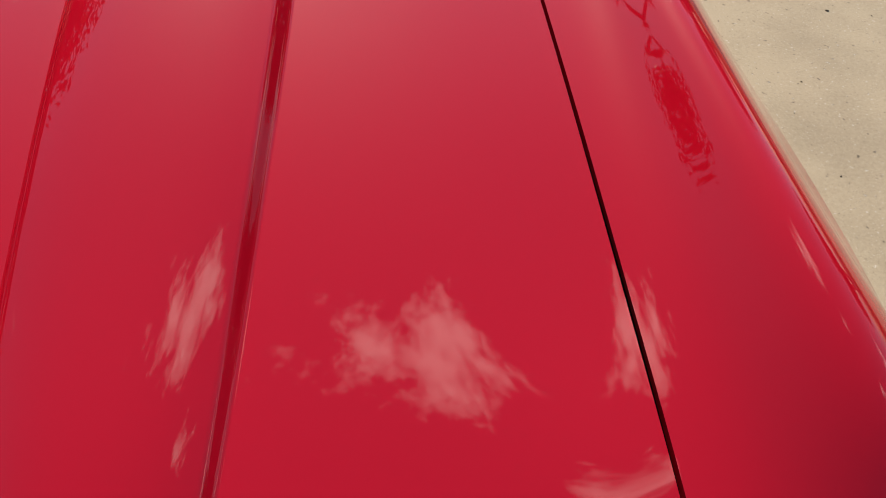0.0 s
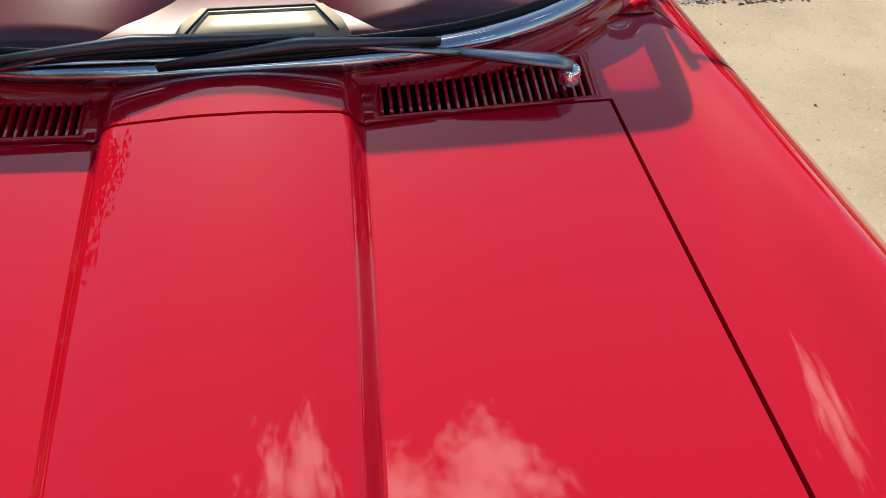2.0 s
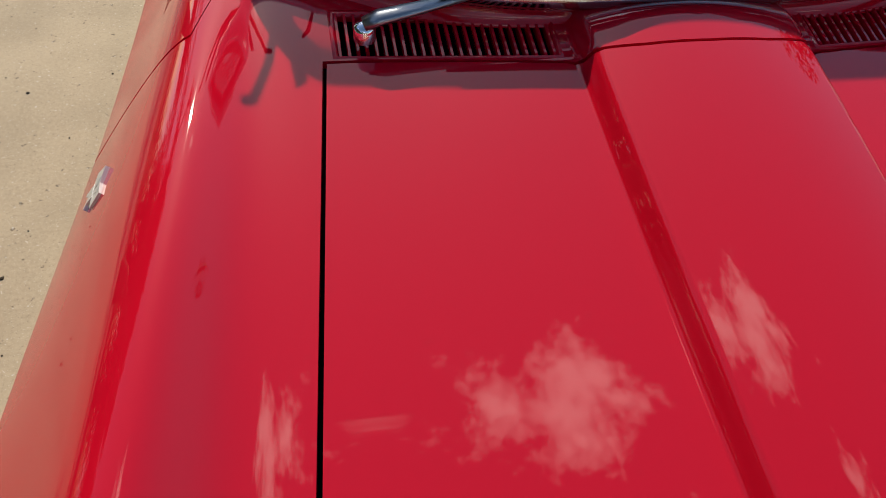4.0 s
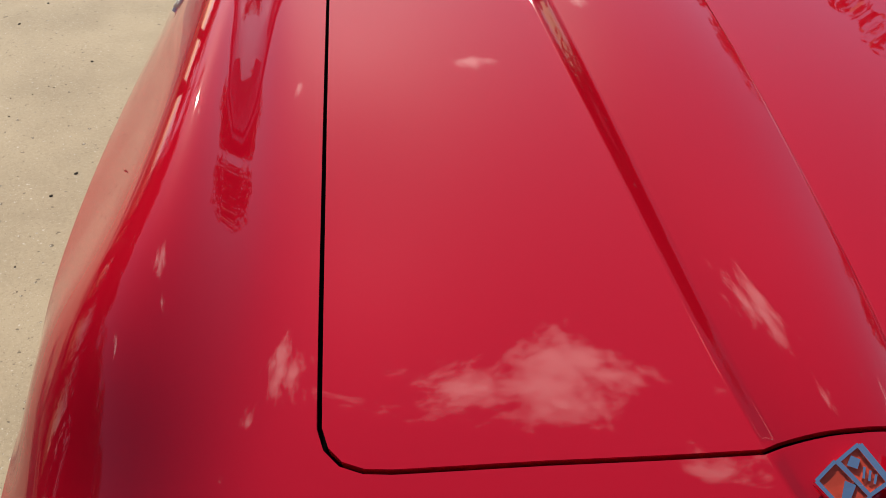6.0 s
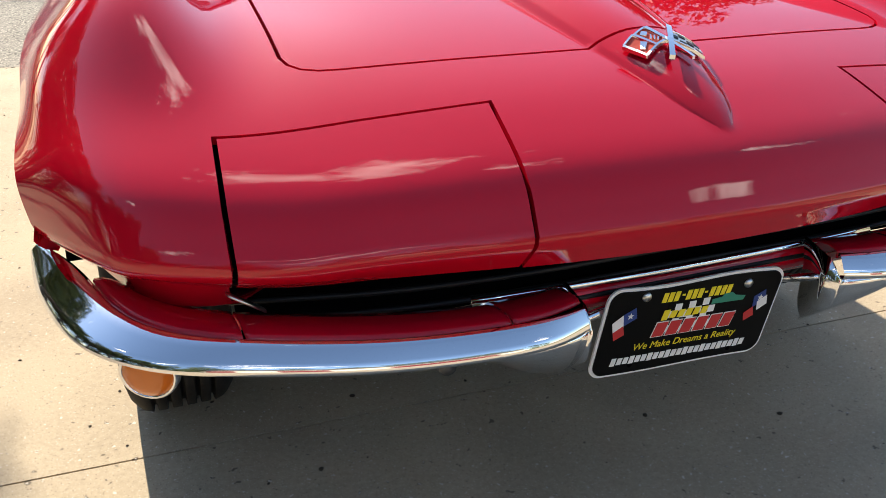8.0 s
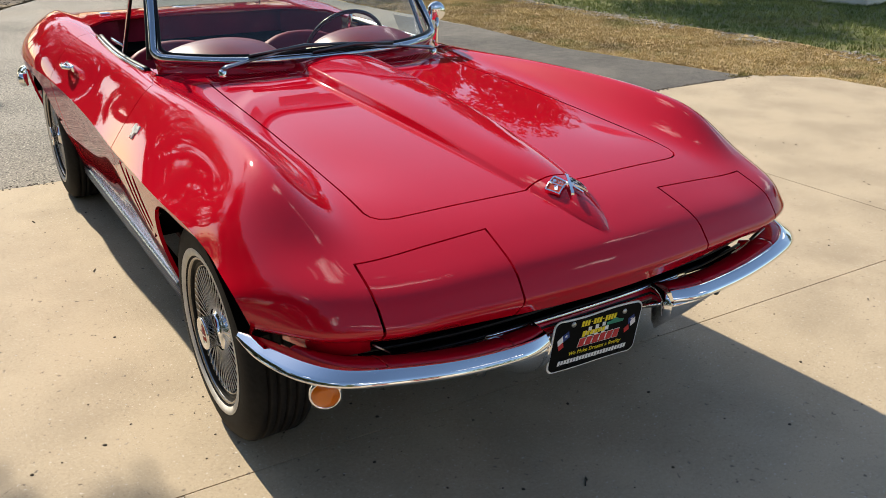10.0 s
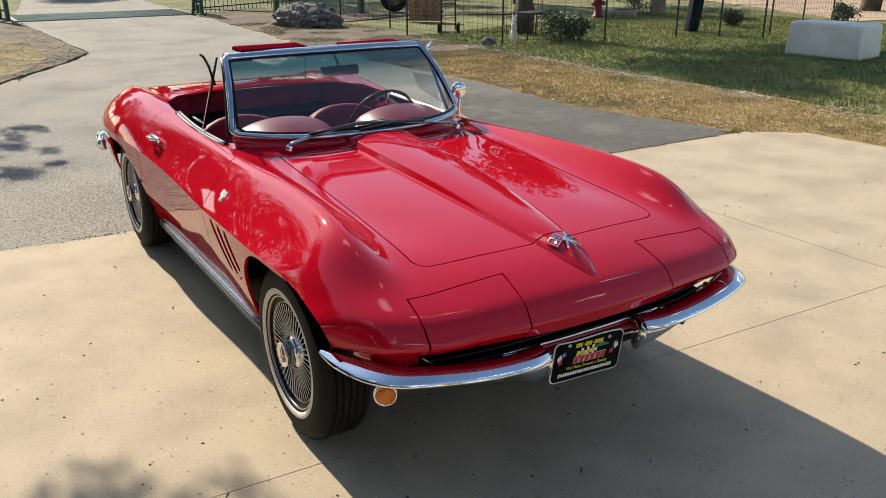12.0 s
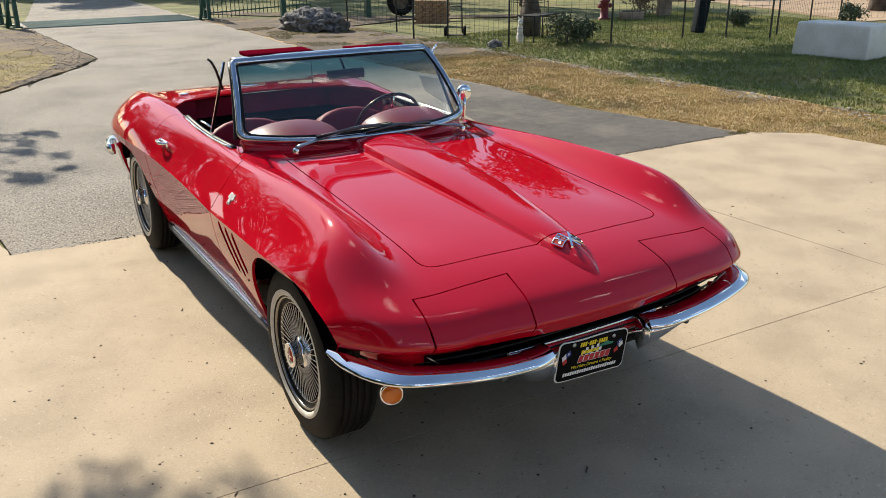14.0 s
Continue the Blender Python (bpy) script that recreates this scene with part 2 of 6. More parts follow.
GRASS = mottle(material("grass", (0.08, 0.1, 0.03), 0.95), (0.075, 0.090, 0.024), (0.19, 0.185, 0.058), 1.1, bump=0.8, bump_scale=40, dist=0.02)
patchy(patchy(GRASS, (0.22, 0.17, 0.075), 0.55, 0.52, 0.66, 0.7), (0.24, 0.24, 0.07), 0.30, 0.55, 0.66, 0.7)
DRY = gritty(mottle(material("dry_grass_soil", (0.3, 0.2, 0.1), 0.95), (0.27, 0.18, 0.080), (0.46, 0.325, 0.150), 1.6, bump=0.35, bump_scale=50, dist=0.012), (0.14, 0.10, 0.04), (0.54, 0.42, 0.22), 0.7, 34.0, 0.43, 0.58)
patchy(patchy(patchy(DRY, (0.19, 0.17, 0.05), 1.1, 0.54, 0.64, 0.75), (0.21, 0.135, 0.075), 0.7, 0.55, 0.66, 0.75), (0.10, 0.07, 0.035), 9.0, 0.62, 0.70, 0.5)
EARTH = gritty(mottle(material("bare_earth", (0.2, 0.14, 0.08), 0.95), (0.050, 0.034, 0.021), (0.130, 0.088, 0.050), 0.9, bump=0.25, bump_scale=35, dist=0.01), (0.035, 0.028, 0.020), (0.34, 0.29, 0.22), 0.8, 22.0, 0.45, 0.62)
patchy(EARTH, (0.19, 0.125, 0.042), 1.3, 0.50, 0.62, 0.75)
SAND = mottle(material("sandy_soil", (0.4, 0.3, 0.2), 0.95), (0.30, 0.21, 0.135), (0.46, 0.34, 0.22), 0.5, bump=0.5, bump_scale=20, dist=0.02)
DIRT = mottle(material("joint_dirt", (0.14, 0.11, 0.08), 0.95), (0.10, 0.08, 0.055), (0.22, 0.175, 0.12), 5)
STRAW = mottle(material("straw_blades", (0.4, 0.28, 0.1), 0.9), (0.36, 0.255, 0.095), (0.62, 0.48, 0.22), 1.5, fine=30)
patchy(patchy(STRAW, (0.24, 0.22, 0.06), 1.1, 0.54, 0.64, 0.8), (0.24, 0.16, 0.085), 0.7, 0.55, 0.66, 0.6)
BLADE = mottle(material("green_blades", (0.07, 0.11, 0.02), 0.8), (0.130, 0.180, 0.036), (0.330, 0.335, 0.095), 1.0, fine=30)
patchy(BLADE, (0.30, 0.24, 0.10), 0.55, 0.54, 0.66, 0.6)
TURF = gritty(mottle(material("bank_turf", (0.2, 0.17, 0.05), 0.95), (0.135, 0.105, 0.020), (0.245, 0.185, 0.042), 1.2, bump=0.3, bump_scale=40, dist=0.01), (0.08, 0.065, 0.025), (0.36, 0.28, 0.12), 0.6, 24.0, 0.44, 0.60)
patchy(patchy(TURF, (0.13, 0.085, 0.045), 1.4, 0.50, 0.62, 0.8), (0.30, 0.21, 0.075), 0.8, 0.54, 0.64, 0.6)
BANK_BLADE = mottle(material("bank_blades", (0.2, 0.18, 0.05), 0.9), (0.16, 0.14, 0.03), (0.34, 0.27, 0.07), 1.5)
STONE = mottle(material("pale_stone", (0.4, 0.36, 0.3), 0.9), (0.19, 0.17, 0.14), (0.43, 0.39, 0.33), 6, bump=0.4)
GRAVEL = mottle(material("brown_gravel", (0.2, 0.18, 0.15), 0.95), (0.055, 0.040, 0.028), (0.27, 0.22, 0.16), 14, bump=0.4)
CRUMB = material("leaf_crumbs", (0.05, 0.035, 0.02), 0.9)
BARK = mottle(material("bark", (0.1, 0.08, 0.06), 0.95), (0.06, 0.048, 0.038), (0.15, 0.125, 0.10), 5, bump=0.9, bump_scale=30, dist=0.02)
LEAF = mottle(material("tree_leaves", (0.06, 0.09, 0.02), 0.6), (0.035, 0.055, 0.012), (0.10, 0.13, 0.03), 2.0)
DEAD_LEAF = mottle(material("dead_leaves", (0.2, 0.13, 0.08), 0.8), (0.11, 0.075, 0.05), (0.33, 0.23, 0.15), 6.0)
BUSH_LEAF = mottle(material("bush_leaves", (0.06, 0.09, 0.05), 0.7), (0.035, 0.055, 0.025), (0.10, 0.13, 0.07), 6.0)
POST = material("dark_fence_steel", (0.02, 0.022, 0.02), 0.6, 0.3)
GATE = mottle(material("green_gate_paint", (0.01, 0.07, 0.045), 0.45), (0.008, 0.055, 0.036), (0.016, 0.085, 0.058), 4)
GATE_PALE = mottle(material("worn_green_steel", (0.12, 0.18, 0.16), 0.9, Specular_IOR_Level=0.1), (0.10, 0.155, 0.140), (0.17, 0.22, 0.20), 1.5)
GRID_DARK = material("grid_pit", (0.06, 0.08, 0.07), 0.9)
ROCK = mottle(material("pitted_limestone", (0.3, 0.29, 0.28), 0.95), (0.035, 0.033, 0.031), (0.30, 0.285, 0.27), 9.0, bump=1.0, bump_scale=22, dist=0.05)
ROCK_TAN = mottle(material("tan_stone", (0.3, 0.23, 0.17), 0.95), (0.20, 0.15, 0.11), (0.40, 0.31, 0.23), 5.0, bump=0.8, bump_scale=18, dist=0.02)
RUST = mottle(material("rusty_steel", (0.15, 0.1, 0.06), 0.8), (0.08, 0.06, 0.045), (0.24, 0.17, 0.10), 6)
BRICK = mottle(material("weathered_brick", (0.3, 0.17, 0.09), 0.9), (0.22, 0.12, 0.065), (0.40, 0.25, 0.145), 9)
WHITE_PAINT = mottle(material("white_painted_plaster", (0.75, 0.73, 0.68), 0.7), (0.60, 0.57, 0.50), (0.80, 0.78, 0.73), 9)
HYDRANT = mottle(material("faded_red_paint", (0.16, 0.014, 0.02), 0.6), (0.11, 0.010, 0.016), (0.20, 0.02, 0.028), 8)
BIN = material("dark_plastic", (0.008, 0.014, 0.020), 0.85, Specular_IOR_Level=0.15)
SIDING = mottle(material("pale_siding", (0.6, 0.55, 0.46), 0.7), (0.50, 0.45, 0.37), (0.62, 0.57, 0.48), 0.8)
ROOFING = mottle(material("dark_roofing", (0.1, 0.09, 0.08), 0.8), (0.06, 0.055, 0.05), (0.12, 0.11, 0.10), 2.0)
TANK = mottle(material("white_plastic", (0.6, 0.6, 0.58), 0.5), (0.70, 0.655, 0.55), (0.84, 0.80, 0.71), 2.5)
patchy(TANK, (0.50, 0.38, 0.24), 2.0, 0.60, 0.74, 0.5)


# ---------------------------------------------------------------- mesh helpers
def link_mesh(name, verts, faces, mat, parent=None, label="", smooth=True):
    me = bpy.data.meshes.new(name)
    me.from_pydata([tuple(v) for v in verts], [], [tuple(f) for f in faces])
    me.materials.append(mat)
    me.polygons.foreach_set("use_smooth", [smooth] * len(me.polygons))
    me.update()
    ob = new(name, me)
    ob.parent = parent
    if label:
        tagged(ob, label)
    return ob


def part(name, bm, mat, parent=None, label="", smooth=True):
    me = bpy.data.meshes.new(name)
    bmesh.ops.recalc_face_normals(bm, faces=bm.faces)
    bm.to_mesh(me)
    bm.free()
    me.materials.append(mat)
    me.polygons.foreach_set("use_smooth", [smooth] * len(me.polygons))
    ob = new(name, me)
    ob.parent = parent
    if label:
        tagged(ob, label)
    return ob


def thing(name, label, category, group="", kind="", at=(0, 0, 0), turn=0.0):
    ob = new(name)
    ob.empty_display_size = 0.1
    ob.matrix_world = pose(*at, 0, 0, turn)
    return tagged(ob, label, category, group, kind)


# ---------------------------------------------------------------- the car's body surface
class Spline:
    """A natural cubic spline through values at knots, as a matrix that weighs the values."""
    def __init__(self, knots):
        self.k = k = np.array(knots, float)
        n, h = len(k), np.diff(k)
        a, b = np.zeros((n, n)), np.zeros((n, n))
        a[0, 0] = a[-1, -1] = 1
        for i in range(1, n - 1):
            a[i, i - 1:i + 2] = h[i - 1], 2 * (h[i - 1] + h[i]), h[i]
            b[i, i - 1:i + 2] = 6 / h[i - 1], -6 / h[i - 1] - 6 / h[i], 6 / h[i]
        self.second = np.linalg.solve(a, b)

    def weights(self, t):
        t = np.clip(np.asarray(t, float), self.k[0], self.k[-1])
        i = np.clip(np.searchsorted(self.k, t, "right") - 1, 0, len(self.k) - 2)
        h = self.k[i + 1] - self.k[i]
        p, q = (self.k[i + 1] - t) / h, (t - self.k[i]) / h
        w = ((p ** 3 - p) * h ** 2 / 6)[:, None] * self.second[i] + ((q ** 3 - q) * h ** 2 / 6)[:, None] * self.second[i + 1]
        r = np.arange(len(t))
        w[r, i] += p
        w[r, i + 1] += q
        return w


# stations from the front lip (under edge, face, roll-over) to the tail
Y0 = [-0.788, -0.806, -0.814, -0.806, -0.768, -0.700, -0.600, -0.450, -0.200, 0.100, 0.450, 0.800, 1.150, 1.600, 2.050, 2.450, 2.900, 3.300, 3.450]
UK = [0.000, 0.036, 0.054, 0.073, 0.140, 0.210, 0.320, 0.470, 0.720, 1.020, 1.370, 1.720, 2.070, 2.520, 2.970, 3.370, 3.820, 4.220, 4.420]
# columns: centre, hood, hood edge, valley, fender crest, upper side, crease, lower side, sill
VK = [0.0, 0.37, 0.505, 0.59, 0.71, 0.84, 1.02, 1.24, 1.46]
ZC = [0.590, 0.623, 0.639, 0.655, 0.700, 0.731, 0.761, 0.788, 0.816, 0.843, 0.866, 0.889, 0.907, 0.903, 0.905, 0.920, 0.900, 0.830, 0.770]
ZH = [0.590, 0.622, 0.638, 0.653, 0.694, 0.722, 0.751, 0.781, 0.806, 0.831, 0.852, 0.874, 0.899, 0.893, 0.905, 0.915, 0.895, 0.830, 0.765]
ZV = [0.588, 0.620, 0.636, 0.650, 0.691, 0.721, 0.751, 0.788, 0.828, 0.848, 0.861, 0.869, 0.881, 0.882, 0.902, 0.915, 0.898, 0.834, 0.765]
ZT = [0.590, 0.623, 0.639, 0.654, 0.697, 0.727, 0.764, 0.836, 0.892, 0.904, 0.899, 0.882, 0.872, 0.878, 0.900, 0.926, 0.910, 0.840, 0.760]
ZU = [0.588, 0.618, 0.633, 0.648, 0.692, 0.724, 0.762, 0.806, 0.824, 0.826, 0.825, 0.812, 0.796, 0.800, 0.822, 0.834, 0.820, 0.775, 0.730]
ZE = [0.570, 0.594, 0.608, 0.624, 0.661, 0.680, 0.695, 0.708, 0.720, 0.716, 0.703, 0.687, 0.688, 0.698, 0.714, 0.716, 0.708, 0.697, 0.690]
XT = [0.705, 0.709, 0.710, 0.711, 0.712, 0.709, 0.703, 0.694, 0.680, 0.669, 0.663, 0.668, 0.675, 0.681, 0.695, 0.695, 0.670, 0.610, 0.570]
XU = [0.762, 0.771, 0.774, 0.778, 0.792, 0.797, 0.799, 0.793, 0.779, 0.765, 0.759, 0.752, 0.746, 0.754, 0.792, 0.820, 0.795, 0.725, 0.680]
XE = [0.830, 0.844, 0.850, 0.855, 0.864, 0.865, 0.862, 0.863, 0.868, 0.872, 0.863, 0.850, 0.838, 0.838, 0.860, 0.882, 0.865, 0.795, 0.740]


def smooth_step(a, b, t):
    t = np.clip((t - a) / (b - a), 0, 1)
    return t * t * (3 - 2 * t)


def station_grid():
    """Control points of the half body: stations by columns, with the front drawn back towards the corners."""
    n = len(Y0)
    y0, e = np.array(Y0), np.array(XE)
    under = 0.14 * (1 - smooth_step(-0.50, -0.12, y0))         # turns under ahead of the front wheels
    xs = [np.zeros(n), np.full(n, 0.371), np.full(n, 0.507), np.full(n, 0.587), np.array(XT), np.array(XU), e, np.maximum(e - 0.034, np.minimum(e, 0.800)) - under, np.maximum(e - 0.115, np.minimum(e, 0.735)) - under]
    zs = [np.array(z) for z in (ZC, [a + (b - a) * 0.53 for a, b in zip(ZC, ZH)], ZH, ZV, ZT, ZU, ZE)] + [np.array(ZE) * 0.62 + 0.06, np.full(n, 0.25)]
    fade = 1 - smooth_step(-0.75, 0.05, y0)
    g = np.zeros((n, 9, 3))
    for j in range(9):
        g[:, j, 0] = xs[j]
        xd = xs[min(j, 6)]
        g[:, j, 1] = y0 + (0.050 * (xd / 0.65) ** 1.5 + 0.17 * (np.minimum(xd, 0.84) / 0.82) ** 12) * fade
        g[:, j, 2] = zs[j]
    g[0, :, 1] += 0.030 * (g[0, :, 0] / 0.65) ** 2          # the lip's under edge draws back towards the corners
    tail = np.clip((y0 - 3.0) / 0.45, 0, 1)
    g[:, :, 1] -= 0.12 * tail[:, None] * (g[:, :, 0] / 0.8) ** 2
    return g


GRID = station_grid()
U_SPLINE = Spline(UK)
UPPER = Spline([-VK[2], -VK[1]] + VK[:7])          # mirrored at the centre, so that it lies level there
LOWER = Spline(VK[6:])
V_EDGE = VK[6]


BULGE_Y = Spline([-0.732, -0.705, -0.62, -0.51, -0.2, 0.2, 0.74, 1.0])
BULGE_HALF = np.array([0.006, 0.024, 0.057, 0.083, 0.118, 0.143, 0.163, 0.166])
BULGE_RISE = np.array([0.0, 0.006, 0.018, 0.027, 0.034, 0.040, 0.044, 0.044])


def bulge_half(y):
    y = np.atleast_1d(np.asarray(y, float))
    return np.maximum(BULGE_Y.weights(y) @ BULGE_HALF, 0.0012)


def bulge(x, y):
    """The raised hood panel that narrows to a point on the nose, and the rounded end at the cowl."""
    x, y = np.atleast_1d(np.asarray(x, float)), np.atleast_1d(np.asarray(y, float))
    rise = np.maximum(BULGE_Y.weights(y) @ BULGE_RISE, 0) * (1 - smooth_step(0.76, 0.90, y)) * (y > -0.7319)
    r = np.clip(np.abs(x) / bulge_half(y), 0, 1)
    wall = 0.46 * smooth_step(-0.62, 0.10, y) + 0.10
    edge = 1 - smooth_step(0.86, 1.0, r)
    crown = (1 - r ** 2.2) ** 1.1
    return rise * (wall * edge + (1 - wall) * crown)


def surface_raw(u, v):
    u, v = np.asarray(u, float), np.asarray(v, float)
    wu = U_SPLINE.weights(u)
    rows = np.einsum("ni,ijk->njk", wu, GRID)
    out = np.zeros((len(u), 3))
    up = v <= V_EDGE
    if up.any():
        r = rows[up]
        mirror = r[:, [2, 1]] * np.array([-1, 1, 1])
        w = UPPER.weights(v[up])
        out[up] = np.einsum("nj,njk->nk", w, np.concatenate([mirror, r[:, :7]], 1))
    if (~up).any():
        w = LOWER.weights(v[~up])
        out[~up] = np.einsum("nj,njk->nk", w, rows[~up][:, 6:])
    return out


def surface(u, v):
    p = surface_raw(u, v)
    top = np.asarray(v) < 0.3
    p[:, 2] += np.where(top, bulge(p[:, 0], p[:, 1]), 0)
    return p


def normals_at(u, v, low=False):
    u, v = np.asarray(u, float), np.asarray(v, float)
    e = 0.0015
    va, vb = v - e, v + e
    if low:
        va = np.maximum(va, V_EDGE + 1e-9)
    else:
        vb = np.minimum(vb, V_EDGE)
    du = surface(np.minimum(u + e, UK[-1]), v) - surface(np.maximum(u - e, 0), v)
    va0 = np.maximum(va, 0)
    dv = surface(u, vb) - surface(u, va0)
    n = np.cross(dv, du)
    length = np.linalg.norm(n, axis=1)[:, None]
    n = n / np.maximum(length, 1e-12)
    return n


_iu, _iv = np.meshgrid(np.linspace(0, UK[-1], 260), np.linspace(0, V_EDGE, 90), indexing="ij")
_iu, _iv = _iu.ravel(), _iv.ravel()
_ip = surface_raw(_iu, _iv)


def to_uv(points):
    """Surface coordinates of places given in plan (x, y) on the upper body."""
    out = []
    for x, y in points:
        k = np.argmin((_ip[:, 0] - x) ** 2 + (_ip[:, 1] - y) ** 2)
        u, v = _iu[k], _iv[k]
        for _ in range(12):
            e = 1e-4
            q = surface_raw([u, min(u + e, UK[-1]), u], [v, v, min(v + e, V_EDGE)])
            f = np.array([q[0, 0] - x, q[0, 1] - y])
            j = np.array([(q[1] - q[0])[:2] / e, (q[2] - q[0])[:2] / e]).T
            try:
                s = np.linalg.solve(j, -f)
            except np.linalg.LinAlgError:
                break
            s = np.clip(s, -0.05, 0.05)
            u, v = float(np.clip(u + s[0], 0, UK[-1])), float(np.clip(v + s[1], 0, V_EDGE - 1e-6))
        out.append((u, v))
    return out


def side_uv(points):
    """Surface coordinates of places given from the side (y, z), above or below the crease."""
    out = []
    for y, z in points:
        u, v = np.interp(y, np.array(Y0), np.array(UK)), V_EDGE
        zc = surface_raw([u], [V_EDGE])[0, 2]
        lo, hi = (0.60, V_EDGE - 1e-6) if z > zc else (V_EDGE + 1e-6, VK[-1])
        for _ in range(40):
            mid = (lo + hi) / 2
            q = surface_raw([u], [mid])[0]
            u += (y - q[1]) * 0.8
            u = float(np.clip(u, 0, UK[-1]))
            if q[2] > z:
                lo = mid
            else:
                hi = mid
        out.append((u, (lo + hi) / 2))
    return out


def dense(poly, step=0.02, closed=True):
    out = []
    n = len(poly)
    for i in range(n if closed else n - 1):
        a, b = np.array(poly[i]), np.array(poly[(i + 1) % n])
        m = max(1, int(np.ceil(np.linalg.norm(b - a) / step)))
        out += [tuple(a + (b - a) * k / m) for k in range(m)]
    if not closed:
        out.append(tuple(poly[-1]))
    return out


def area(poly):
    p = np.array(poly)
    return 0.5 * np.sum(p[:, 0] * np.roll(p[:, 1], -1) - np.roll(p[:, 0], -1) * p[:, 1])


def grown(poly, d):
    """A closed outline moved outwards by d (inwards if negative)."""
    p = np.array(poly)
    s = 1 if area(poly) > 0 else -1
    a, b = p - np.roll(p, 1, 0), np.roll(p, -1, 0) - p
    a, b = a / np.maximum(np.linalg.norm(a, axis=1), 1e-9)[:, None], b / np.maximum(np.linalg.norm(b, axis=1), 1e-9)[:, None]
    na, nb = np.c_[a[:, 1], -a[:, 0]] * s, np.c_[b[:, 1], -b[:, 0]] * s
    m = na + nb
    m = m / np.maximum((1 + np.sum(na * nb, 1)), 0.25)[:, None]
    return [tuple(q) for q in p + m * d]


def inside(poly, pts):
    p = np.array(poly)
    x, y = pts[:, 0], pts[:, 1]
    hit = np.zeros(len(pts), bool)
    for i in range(len(p)):
        (x1, y1), (x2, y2) = p[i], p[(i + 1) % len(p)]
        if y1 == y2:
            continue
        c = ((y1 > y) != (y2 > y)) & (x < (x2 - x1) * (y - y1) / (y2 - y1) + x1)
        hit ^= c
    return hit


def near(poly, pts, d):
    p = np.array(poly)
    ok = np.zeros(len(pts), bool)
    for i in range(len(p)):
        ok |= np.sum((pts - p[i]) ** 2, 1) < d * d
    return ok


from mathutils.geometry import delaunay_2d_cdt


def triangulate(outline, holes, step, lines=()):
    """Triangles over an outline with holes, in surface coordinates."""
    outline = dense(outline, step)
    holes = [dense(h, step) for h in holes]
    p = np.array(outline)
    gu, gv = np.meshgrid(np.arange(p[:, 0].min(), p[:, 0].max(), step), np.arange(p[:, 1].min(), p[:, 1].max(), step), indexing="ij")
    pts = np.c_[gu.ravel(), gv.ravel()]
    if lines:
        fu, fv = np.meshgrid(np.arange(p[:, 0].min(), p[:, 0].max(), step), np.arange(0.004, 0.172, 0.007), indexing="ij")
        pts = np.r_[pts[pts[:, 1] > 0.175], np.c_[fu.ravel(), fv.ravel()]]
    for q in lines:
        pts = pts[~near(q, pts, 0.009)]
    keep = inside(outline, pts) & ~near(outline, pts, step * 0.55)
    for h in holes:
        keep &= ~inside(h, pts) & ~near(h, pts, step * 0.55)
    pts = pts[keep]
    verts, edges = [], []
    for loop in [outline] + holes:
        o = len(verts)
        verts += [tuple(q) for q in loop]
        edges += [(o + i, o + (i + 1) % len(loop)) for i in range(len(loop))]
    for q in lines:
        o = len(verts)
        verts += [tuple(w) for w in q]
        edges += [(o + i, o + i + 1) for i in range(len(q) - 1)]
    verts += [tuple(q) for q in pts]
    v2, _, f2, *_ = delaunay_2d_cdt([Vector(q) for q in verts], edges, [], 0, 1e-6)
    v2 = np.array([tuple(q) for q in v2])
    f2 = np.array([f for f in f2 if len(f) == 3])
    c = v2[f2].mean(1)
    keep = inside(outline, c)
    for h in holes:
        keep &= ~inside(h, c)
    return v2, f2[keep]


def panel_data(outline, holes=(), step=0.02, low=False, lines=()):
    """Points, faces and normals of one body panel on the car's left side."""
    uv, faces = triangulate(outline, list(holes), step, lines)
    used = np.unique(faces)
    remap = -np.ones(len(uv), int)
    remap[used] = np.arange(len(used))
    uv, faces = uv[used], remap[faces]
    if low:
        uv[:, 1] = np.maximum(uv[:, 1], V_EDGE + 1e-7)
    p = surface(uv[:, 0], uv[:, 1])
    n = normals_at(uv[:, 0], uv[:, 1], low)
    mid = np.cross(p[faces[:, 1]] - p[faces[:, 0]], p[faces[:, 2]] - p[faces[:, 0]])
    flip = np.einsum("ij,ij->i", mid, n[faces].mean(1)) < 0
    faces[flip] = faces[flip][:, ::-1]
    count = {}
    for f in faces:
        for a, b in ((f[0], f[1]), (f[1], f[2]), (f[2], f[0])):
            key = (min(a, b), max(a, b))
            count.setdefault(key, []).append((a, b))
    rim = [e[0] for e in count.values() if len(e) == 1]
    rim = [(a, b) for a, b in rim if not (uv[a, 1] < 1e-4 and uv[b, 1] < 1e-4)]
    return p, faces, n, rim


